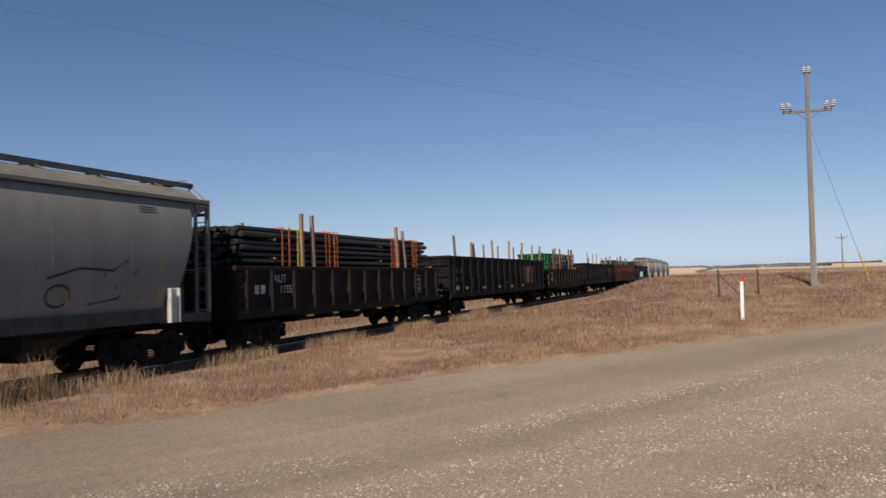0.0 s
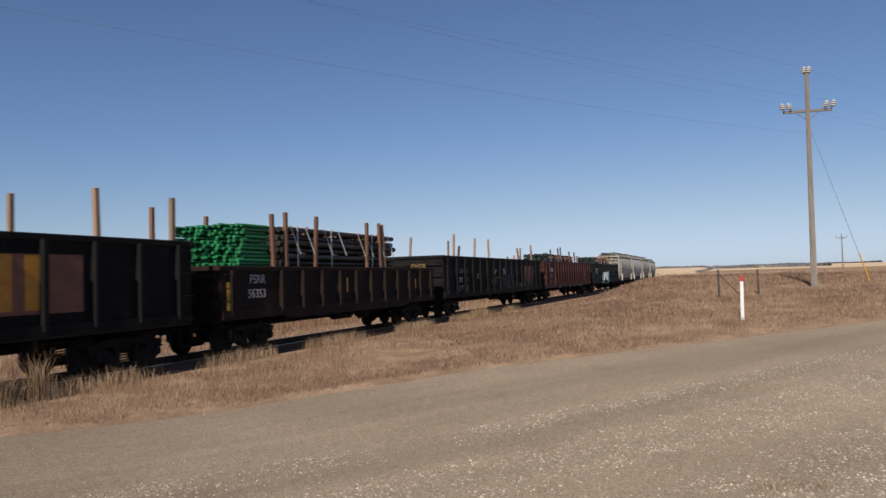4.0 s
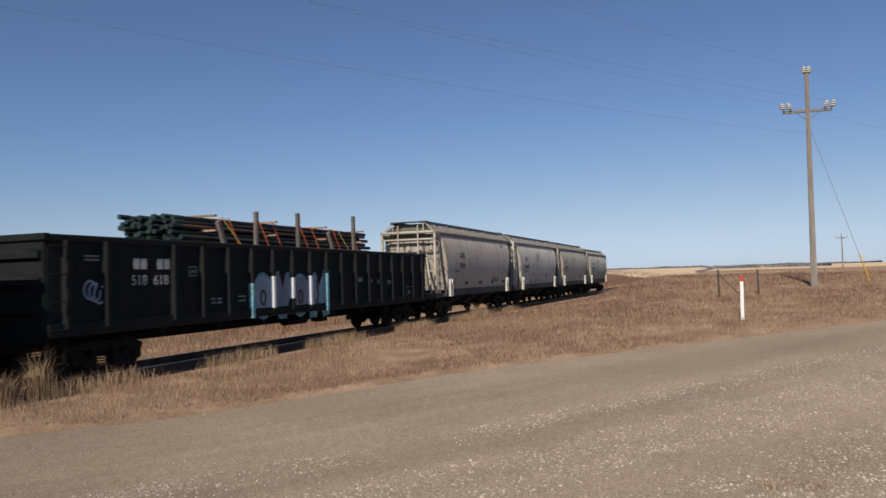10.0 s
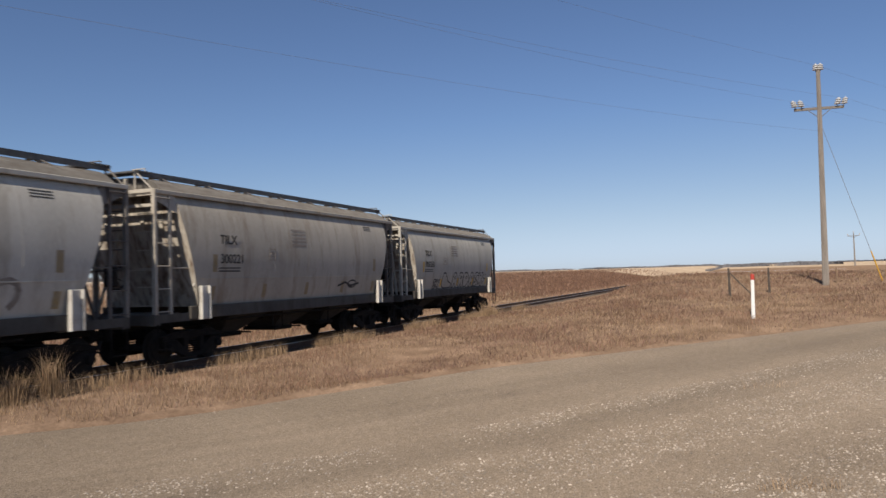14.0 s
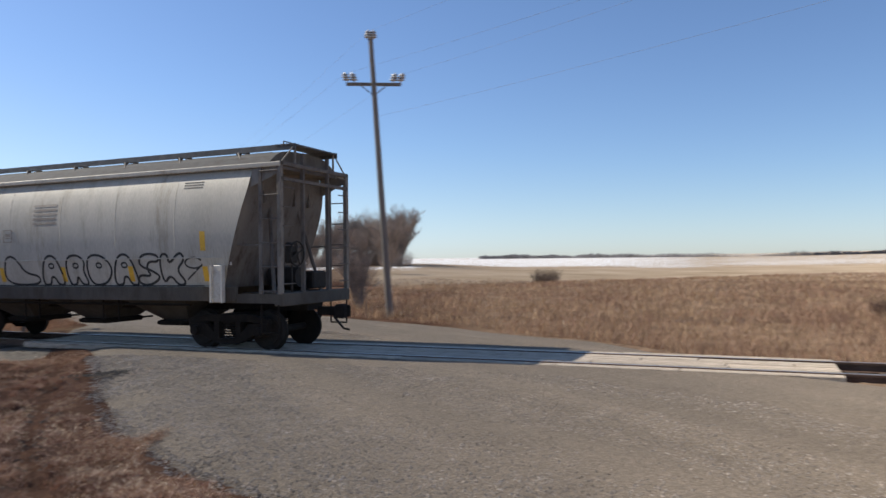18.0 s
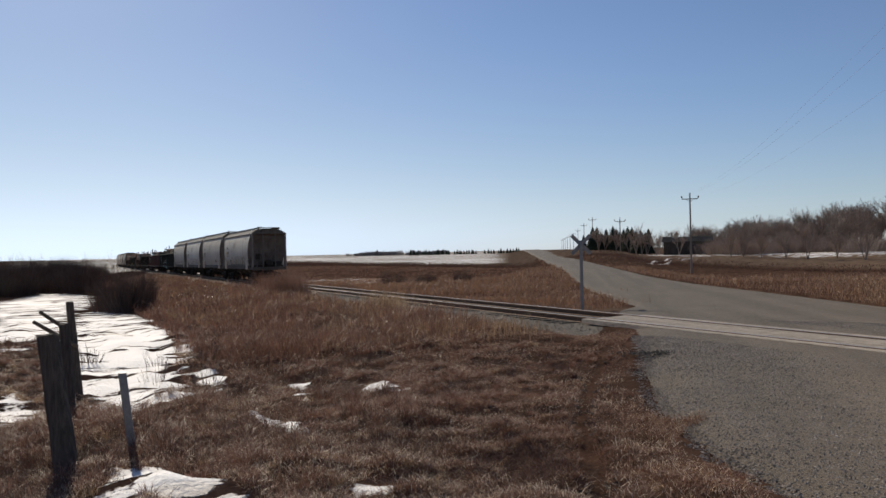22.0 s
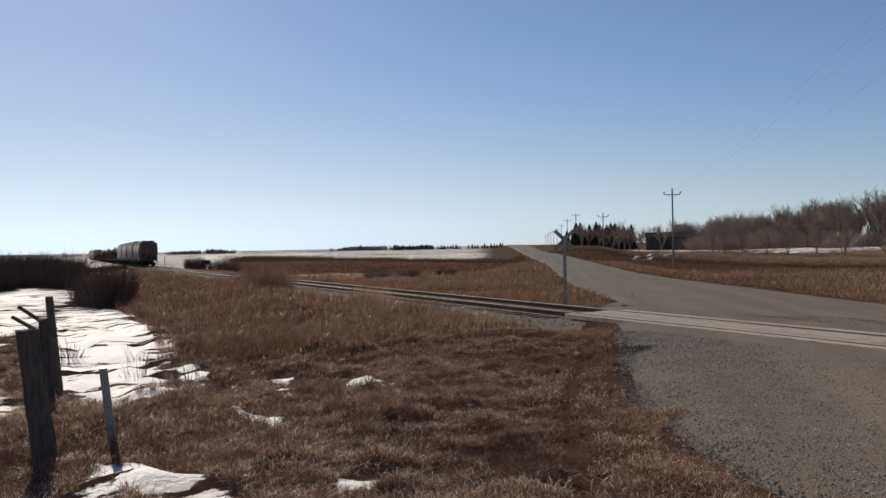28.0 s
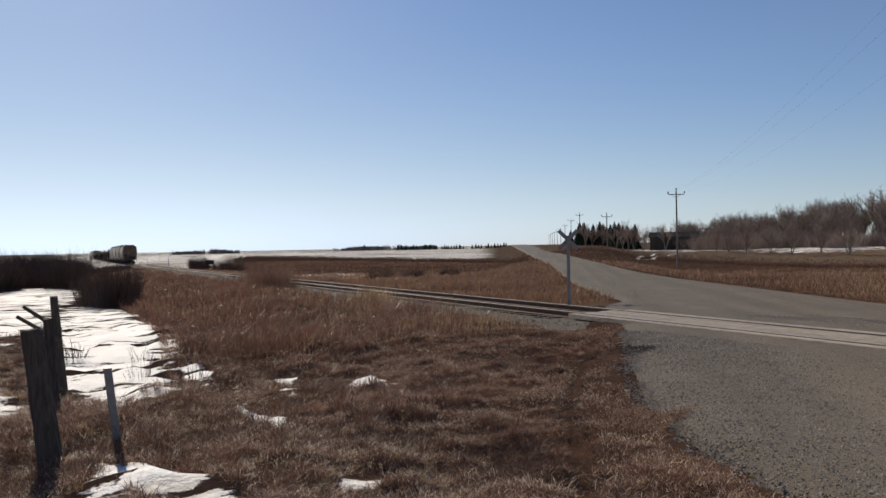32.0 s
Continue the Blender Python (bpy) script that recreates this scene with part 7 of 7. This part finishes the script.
for i, j in ((0, 0), (3, 1), (4, 2)):
    wire(B_[i], C_[j], 1.2)
wire(a_low, b_low, 0.8)

def crossbuck(x, y, z, height, az, label, front, back, band):
    """A post with two crossed boards; az is the direction that its face looks."""
    s = tagged(new("crossbuck_sign"), label, "sign", "railway crossing signs")
    s.matrix_basis = pose(x, y, z, 0, 0, math.degrees(az) - 90)
    b = Build()
    b.box(-0.06, 0.06, -0.06, 0.06, -0.3, height - 0.35, 0.01)
    part("post", b, front if band else M_GREYPOST, s)
    for k, sg in enumerate((-1, 1)):
        b = Build()
        l, w, t = (0.60, 0.115, 0.012) if band else (0.48, 0.07, 0.012)
        c, q = math.cos(radians(45)), math.sin(radians(45))
        vs = []
        for yy in (0.066 + k * 0.02, 0.066 + k * 0.02 + t):
            for u, v in ((-l, -w), (l, -w), (l, w), (-l, w)):
                vs.append((u * c * sg - v * q * sg * 1.0, yy, height - 0.5 + u * q + v * c))
        b.add(vs, [(0, 1, 2, 3), (7, 6, 5, 4), (0, 4, 5, 1), (1, 5, 6, 2), (2, 6, 7, 3), (3, 7, 4, 0)])
        part("blade", b, back, s, "crossed sign board")
    if band:
        b = Build()
        b.box(-0.16, 0.16, -0.10, 0.10, 1.66, 1.78, 0.01)
        part("number_bracket", b, M_YELLOW, s, "yellow bracket on the post")
    return s


crossbuck(6.35, 12.6, -0.30, 3.25, math.atan2(-0.62, 0.78), "white crossbuck sign on a square post, seen edge-on", M_WHITE, M_WHITE, True)
crossbuck(-21.5, 16.6, -0.32, 3.05, math.atan2(0.62, -0.78), "bare metal crossbuck sign on a grey post", M_GREYPOST, M_SIGNBACK, False)


def post(name, x, y, z, height, r, lean, material, label, cap=None, square=False):
    p = tagged(new(name), label, "post")
    p.location = (x, y, z)
    rs = random.Random(int(x * 13 + y * 7))
    b = Build()
    n, ring = 7, 9
    vs, fs = [], []
    for k in range(n + 1):
        t = k / n
        for i in range(ring):
            a = 2 * math.pi * i / ring
            rr = r * (1.08 - 0.16 * t) * (1 + 0.07 * math.sin(3 * a + t * 2) + rs.uniform(-0.04, 0.04))
            if square:
                rr = r / max(abs(math.cos(a)), abs(math.sin(a)))
            vs.append((lean[0] * t + rr * math.cos(a), lean[1] * t + rr * math.sin(a), -0.3 + (height + 0.3) * t + (rs.uniform(-0.02, 0.03) if k == n and not square else 0)))
    for k in range(n):
        for i in range(ring):
            fs.append((k * ring + i, k * ring + (i + 1) % ring, (k + 1) * ring + (i + 1) % ring, (k + 1) * ring + i))
    fs.append(tuple(range(n * ring, (n + 1) * ring)))
    b.add(vs, fs)
    part("shaft", b, material, p)
    if cap:
        b = Build()
        b.tube((lean[0], lean[1], height - 0.16), (lean[0], lean[1], height + 0.02), r * 1.1, r * 1.05, 10)
        part("cap", b, cap, p, "red painted top")
    return p


post("fence_post", -8.65, -0.05, -0.32, 1.47, 0.125, (-0.22, -0.22), M_POST, "thick weathered dark wooden fence post, leaning")
post("fence_post", -12.5, -0.06, -0.55, 1.55, 0.085, (0.0, -0.1), M_POST, "rough split wooden fence post with a ragged top")
post("fence_post", -16.9, 0.06, -0.85, 1.98, 0.085, (0.0, -0.18), M_POST, "weathered wooden fence post standing at the snow's edge")
for (xa, ya, za), (xb, yb, zb) in (((-17.0, -0.68, 0.96), (-16.98, 0.0, 0.42)), ((-15.7, -0.72, 0.84), (-16.75, 0.0, 0.22))):
    rail_ = tagged(new("fence_rail"), "broken dark fence rail leaning beside a wooden post", "fence rail")
    b = Build()
    b.tube((xa, ya, za), (xb, yb, zb), 0.035, 0.045, 8)
    part("rail", b, M_POST, rail_)
post("marker_post", -9.0, 0.62, -0.32, 0.98, 0.045, (0.02, -0.13), M_GREYPOST, "grey metal marker post leaning in dead grass", square=True)
post("marker_post", 25.0, -0.2, 0.42, 1.38, 0.055, (0, -0.03), M_WHITE, "white marker post with a red top beside the road", M_RED)
post("marker_post", 41.7, -4.5, 0.95, 1.0, 0.05, (0, 0), M_STAKE, "small pale marker post beside the power pole")
post("marker_post", 46.0, -9.6, 1.2, 1.0, 0.05, (0, 0), M_STAKE, "small pale marker post on the bank")
post("marker_post", -13.6, 25.2, -0.35, 1.15, 0.04, (0.0, 0), M_STAKE, "small pale marker post by the road")
for x, y, z, h in ((34.0, 0.5, 0.95, 1.12), (36.0, -1.15, 0.95, 1.1)):
    post("fence_post", x, y, z - 0.05, h, 0.05, (0.03, 0.02), M_POST, "thin dark wooden fence post on the bank")
brace = tagged(new("fence_brace"), "dark wooden brace leaning from a fence post", "fence brace")
b = Build()
b.tube((34.0, 0.5, 1.85), (33.0, -0.5, 0.75), 0.03, 0.03, 6)
part("pole", b, M_POST, brace)
for k in range(3):
    x, y = 12 + k * 9.0, 35 - 0.6 * k
    z = float(ground_z(np.array([x]), np.array([y]))[0])
    post("fence_post", x, y, z, 1.15, 0.05, (0.02 * (k % 3), 0), M_POST, "thin grey fence post in the prairie grass")
board = tagged(new("loose_board"), "short pale board lying in the grass", "board")
b = Build()
b.box(-0.35, 0.35, -0.05, 0.05, 0, 0.03, 0.006)
part("plank", b, M_PLANK, board, at=pose(-4.6, 3.75, -0.235, 0, 0, 25))

# dark clods turned up along the rut and at the meeting of road and grass
rs = np.random.RandomState(70)
k = rs.randint(0, len(RUT) - 1, 2600)
f = rs.rand(len(k))
ends = np.array(RUT)
gx = ends[k, 0] + (ends[k + 1, 0] - ends[k, 0]) * f + rs.normal(0, 0.07, len(k))
gy = ends[k, 1] + (ends[k + 1, 1] - ends[k, 1]) * f + rs.normal(0, 0.07, len(k))
ok = waves(gx, gy, 2.5, 72) > -0.25
gx, gy = gx[ok], gy[ok]
stones("soil_clods", gx, gy, ground_z(gx, gy) + 0.012, 0.010 + 0.022 * rs.rand(len(gx)), M_CLOD, "dark clods of churned soil in the old wheel rut", "soil", 70)
n = 260
gx, gy = -10.9 + rs.normal(0, 0.34, n), 10.45 + rs.normal(0, 0.16, n)
gx, gy = gx, gy + 0.75 * (gx + 10.9)
stones("soil_clods", gx, gy, ground_z(gx, gy) + 0.03, 0.014 + 0.03 * rs.rand(n), M_CLOD, "dark clods of churned soil at the road's edge", "soil", 71)


# ---- trees and shrubs ----
def limb(b, tw, p, d, length, r, depth, rs, spread_=0.55, up=0.12, twigs=5, unit=1.0):
    q = p + d * length
    b.tube(p, q, r, r * 0.66, 6 if depth > 1 else 4, caps=False)
    if depth <= 2:
        for k in range(twigs):
            s = p.lerp(q, rs.random())
            nd = (d + Vector((rs.uniform(-1, 1), rs.uniform(-1, 1), rs.uniform(-0.4, 1.0)))).normalized()
            e = s + nd * rs.uniform(0.5, 1.5) * unit
            o = nd.orthogonal().normalized() * 0.018 * max(unit, 0.35)
            tw.add([s - o, s + o, e], [(0, 1, 2)])
            m = s.lerp(e, 0.5)
            for _ in range(3):
                e2 = m + (nd + Vector((rs.uniform(-1, 1), rs.uniform(-1, 1), rs.uniform(-0.3, 1))) * 0.9).normalized() * rs.uniform(0.3, 0.9) * unit
                tw.add([m - o * 0.8, m + o * 0.8, e2], [(0, 1, 2)])
    if depth == 0:
        return
    for k in range(rs.choice((3, 4, 4)) if depth > 1 else 3):
        nd = (d + Vector((rs.uniform(-1, 1), rs.uniform(-1, 1), rs.uniform(-0.5, 1))) * spread_ + Vector((0, 0, up))).normalized()
        limb(b, tw, p.lerp(q, rs.uniform(0.35, 1.0)), nd, length * rs.uniform(0.6, 0.9), r * 0.55, depth - 1, rs, spread_, up, twigs, unit)


TREE_HEIGHT = {}


def bare_tree(seed, height, label, stems=(2, 3, 3), lean=0.42, group="bare grove", twigs=8):
    rs = random.Random(seed)
    t = tagged(new("bare_tree"), label, "tree", group)
    b, tw = Build(), Build()
    n = rs.choice(stems)
    for k in range(n):
        a = 6.28 * (k + rs.random() * 0.6) / n
        d = Vector((math.cos(a) * lean * rs.uniform(0.2, 1), math.sin(a) * lean * rs.uniform(0.2, 1), 1)).normalized()
        limb(b, tw, Vector((rs.uniform(-0.15, 0.15), rs.uniform(-0.15, 0.15), -0.3)), d, height * rs.uniform(0.26, 0.40), height * 0.0125, 3, rs, 0.62, 0.12, twigs, height / 15)
    part("trunk", b, M_BARK, t, "grey forked trunk and limbs")
    part("crown", tw, M_TWIG, t, "bare crown of fine twigs")
    TREE_HEIGHT[t.name] = max(v[2] for v in tw.v)
    return t


def shrub(seed, height, radius, n, material, label, name="shrub", fan=0.7):
    rs = random.Random(seed)
    t = tagged(new(name), label, "shrub", "leafless shrubs")
    b = Build()
    for k in range(n):
        a, r0 = rs.uniform(0, 6.28), radius * 0.8 * math.sqrt(rs.random())
        p = Vector((r0 * math.cos(a), r0 * math.sin(a), -0.1))
        d = Vector((math.cos(a) * rs.uniform(0, fan), math.sin(a) * rs.uniform(0, fan), 1)).normalized()
        l = height * rs.uniform(0.55, 1.0) * (1 - 0.45 * (r0 / radius) ** 2)
        o = d.orthogonal().normalized()
        w = 0.007 + height * 0.003
        m, e = p + d * l * 0.55, p + d * l + Vector((rs.uniform(-0.2, 0.2), rs.uniform(-0.2, 0.2), 0)) * l * 0.4
        b.add([p - o * w, p + o * w, m + o * w * 0.7, m - o * w * 0.7, e], [(0, 1, 2, 3), (3, 2, 4)])
        for j in range(5):
            s = p.lerp(m, rs.uniform(0.3, 1.0)) if j % 2 else m.lerp(e, rs.random())
            q = s + (d + Vector((rs.uniform(-1, 1), rs.uniform(-1, 1), rs.uniform(-0.2, 0.8)))).normalized() * l * rs.uniform(0.15, 0.35)
            b.add([s - o * w * 0.6, s + o * w * 0.6, q], [(0, 1, 2)])
    part("brushwood", b, material, t, "dense leafless stems and twigs")
    return t


def spruce(seed, height, label):
    rs = random.Random(seed)
    t = tagged(new("spruce_tree"), label, "tree", "dark spruces by the farmyard")
    b = Build()
    b.tube((0, 0, -0.3), (0, 0, height * 0.95), height * 0.02, 0.02, 7)
    part("trunk", b, M_BARK, t)
    b = Build()
    for k in range(900):
        u = rs.random() ** 0.7
        z = height * (0.06 + 0.94 * (1 - u))
        rad = height * 0.30 * (u ** 0.65) * rs.uniform(0.45, 1.15)
        a = rs.uniform(0, 6.28)
        tip = Vector((rad * math.cos(a), rad * math.sin(a), z - rad * 0.3))
        root = tip * 0.35
        root.z = z + rad * 0.05
        side = Vector((-math.sin(a), math.cos(a), 0)) * (0.12 + rad * 0.22)
        b.add([root, tip * 0.75 + Vector((0, 0, tip.z * 0.25)) + side, tip, tip * 0.75 + Vector((0, 0, tip.z * 0.25)) - side], [(0, 1, 2), (0, 2, 3)])
    part("crown", b, M_NEEDLE, t, "dark needle boughs")
    return t


def place(thing, x, y, turn=0.0, size=1.0):
    z = float(ground_z(np.array([float(x)]), np.array([float(y)]))[0])
    thing.matrix_basis = pose(x, y, z, 0, 0, turn) @ Matrix.Diagonal((size, size, size, 1))
    return thing


def polar(az, d):
    """A place by bearing (degrees from +y, counter-clockwise) and distance."""
    return -math.sin(radians(az)) * d, math.cos(radians(az)) * d


rs_ = random.Random(77)
KINDS = [bare_tree(100 + k, 12.0, "leafless grey-brown tree in a farm grove") for k in range(7)]
spots = []
for k in range(150):
    az = rs_.uniform(26.0, 44.5)
    d = 150 + 1.2 * (az - 22) + rs_.uniform(0, 50)
    spots.append((az, d, (11.2 - 0.42 * (az - 31)) * rs_.uniform(0.72, 1.08) * d / 165))
for az, d, h in ((27, 128, 5.5), (30.5, 126, 5.2), (33.5, 130, 5.6), (35.2, 134, 5.0), (37.0, 133, 5.6), (38.4, 137, 5.2), (40, 138, 5.4), (41.2, 141, 5.0), (42, 140, 5.2), (47.2, 162, 5.2), (48.7, 165, 5.6), (45.6, 160, 5.4), (51.5, 190, 6.2), (50.2, 195, 6.6),
                 (46.3, 176, 6.6), (44.6, 180, 7.4), (47.9, 196, 7.0), (48.3, 190, 8.2), (49.2, 192, 6.0), (51.0, 196, 5.0), (46.9, 182, 6.0), (44.2, 176, 6.5), (43.6, 178, 7.0)):
    spots.append((az, d, h))
for k, (az, d, h) in enumerate(spots):
    x, y = polar(az, d)
    kind = KINDS[k % len(KINDS)]
    t = kind if k < len(KINDS) else copy_thing(kind, Matrix.Identity(4))
    t.scale = (1, 1, 1)
    place(t, x, y, rs_.uniform(0, 360), h / TREE_HEIGHT[kind.name])
SP = [spruce(200 + k, 9.0, "dark green spruce tree beside the farmyard") for k in range(3)]
k = 0
for az, d, s in ((52.0, 200, 0.6), (51.6, 205, 0.72), (51.2, 207, 0.55), (50.4, 203, 0.8), (49.9, 206, 0.7), (49.3, 204, 0.85), (48.7, 200, 0.72), (48.0, 205, 0.66), (52.6, 210, 0.5), (51.9, 212, 0.75), (50.9, 210, 0.7), (50.15, 212, 0.8), (49.6, 211, 0.8), (49.0, 212, 0.85), (48.35, 209, 0.75), (47.8, 212, 0.8), (48.1, 199, 0.6)):
    x, y = polar(az, d)
    place(SP[k] if k < 3 else copy_thing(SP[k % 3], Matrix.Identity(4)), x, y, rs_.uniform(0, 360), s)
    k += 1
for az in np.concatenate([np.linspace(57.6, 60.2, 12), np.linspace(60.9, 62.6, 10), np.linspace(63.0, 66.0, 20)]):
    x, y = polar(float(az) + rs_.uniform(-0.08, 0.08), 640 + rs_.uniform(-15, 15))
    place(copy_thing(SP[k % 3], Matrix.Identity(4)), x, y, rs_.uniform(0, 360), rs_.uniform(0.35, 0.6))
    k += 1
# distant shelterbelts: low broken woods on the skyline
def far_wood(name, az0, az1, d, h, n, label, seed):
    rs = np.random.RandomState(seed)
    az = np.radians(rs.uniform(az0, az1, n))
    dd = d + rs.uniform(0, 60, n)
    x, y = -np.sin(az) * dd, np.cos(az) * dd
    hh = h * (0.55 + 0.45 * (0.5 + 0.5 * np.sin(az * 90 + seed) * np.sin(az * 37)))
    grass(name, x, y, ground_z(x, y), hh, d * 0.0035, 0.35, M_FARWOOD, label, seed)
far_wood("distant_trees", -60, 20, 900, 6, 5200, "thin dark tree line on the far skyline", 3)
far_wood("distant_trees", -30, -17, 520, 9, 1300, "bare shelterbelt on the skyline", 4)
far_wood("distant_trees", -100, -60, 1500, 4.5, 5200, "low dark wooded hills on the skyline", 5)
far_wood("distant_trees", -97, -88, 420, 2.2, 700, "low bare bushes on the near skyline", 6)
far_wood("distant_trees", 63, 71, 800, 6, 700, "thin bare wood on the snowy field's edge", 7)
far_wood("distant_trees", 78, 83, 700, 5, 300, "small wood beyond the snowy field", 8)

BUSH = [shrub(300 + k, 2.6, 1.6, 400, M_BUSH, "dense dark leafless willow bush") for k in range(3)]
k = 0
willows = []
for seed, x, y, h in ((311, -48.6, 2.75, 3.5), (312, -50.6, 3.3, 3.1), (313, -50.0, 2.0, 2.6)):
    place(shrub(seed, h, 1.35, 230, M_BUSH, "tall dark leafless willow bush beside the snow", fan=0.6), x, y)
for k in range(56):
    t = rs_.random()
    willows.append((-80 - 46 * t + rs_.uniform(-3, 3), -9 + 9.5 * rs_.random() ** 0.8 + 4 * t * rs_.random(), rs_.uniform(0.8, 1.6)))
k = 0
for x, y, s in (*willows,
                (-108, 22, 1.0), (-111, 22.5, 1.1), (-114, 21.5, 0.9), (-160, 26, 1.3), (-166, 26.5, 1.4), (-66, 27.5, 0.8), (-64.5, 29, 0.6), (-70, 33, 0.7), (-84, 45, 0.9), (-75, 40, 0.7), (5, 31, 0.45), (-25, 95, 1.1)):
    place(BUSH[k] if k < 3 else copy_thing(BUSH[k % 3], Matrix.Identity(4)), x, y, rs_.uniform(0, 360), s)
    k += 1
THICKET = [shrub(340 + k, 5.0, 4.8, 420, M_TWIG, "tangled leafless undergrowth at the grove's edge") for k in range(2)]
k = 0
for az in np.linspace(26.5, 44.6, 44):
    x, y = polar(float(az), 150 + rs_.uniform(-2, 34))
    place(THICKET[k] if k < 2 else copy_thing(THICKET[k % 2], Matrix.Identity(4)), x, y, rs_.uniform(0, 360), rs_.uniform(0.6, 0.95))
    k += 1
t = bare_tree(361, 4.2, "leafless many-stemmed roadside bush beside the power pole", (7,), 0.45, "leafless shrubs", 3)
place(t, -17.6, 31.6, 0, 4.3 / TREE_HEIGHT[t.name])
SPRIG = [shrub(320 + k, 0.8, 0.45, 26, M_BUSH, "sparse dark weed stems", "weed") for k in range(2)]
k = 0
for x, y, s in ((-17.6, 1.6, 0.9), (-16.8, 2.6, 0.8), (-19.5, 2.9, 1.0), (-20.5, 1.9, 0.8), (-23, 3.6, 1.1), (-14.6, 2.9, 0.6), (-12.2, 2.3, 0.5), (-22, 0.3, 0.8)):
    place(SPRIG[k] if k < 2 else copy_thing(SPRIG[k % 2], Matrix.Identity(4)), x, y, rs_.uniform(0, 360), s)
    k += 1

# farm shed among the trees
shed = tagged(new("shed"), "dark weathered wooden farm shed under bare trees", "shed")
b = Build()
b.box(-5.2, 5.2, -3, 3, -0.5, 3.6)
part("wall", b, M_SHED, shed)
b = Build()
b.prism([(-3.3, 3.5), (0, 5.0), (3.3, 3.5), (3.3, 3.62), (0, 5.15), (-3.3, 3.62)], -5.5, 5.5)
part("roof", b, M_SHEDROOF, shed)
b = Build()
b.box(-1.4, 1.4, -3.05, -2.98, -0.4, 2.6)
part("door", b, M_SHED, shed)
sx, sy = polar(45.0, 168)
shed.matrix_basis = pose(sx, sy, float(ground_z(np.array([sx]), np.array([sy]))[0]) + 0.2, 0, 0, 45) @ Matrix.Diagonal((0.95, 0.85, 0.72, 1))
notice = tagged(new("trackside_board"), "small dark trackside board on two legs", "sign")
b = Build()
b.box(-0.6, 0.6, -0.03, 0.03, 0.9, 1.5)
part("board", b, M_STEEL, notice)
b = Build()
for x in (-0.4, 0.4):
    b.tube((x, 0, -0.2), (x, 0, 0.95), 0.03, 0.03, 6)
part("leg", b, M_STEEL, notice)
notice.matrix_basis = pose(-112, 19.5, -0.4, 0, 0, 75)
for x, y in ((-150, 18.4), (-190, 18.4)):
    post("track_sign", x, y, -0.4, 2.2, 0.06, (0, 0), M_GREYPOST, "thin grey trackside post")


motions()
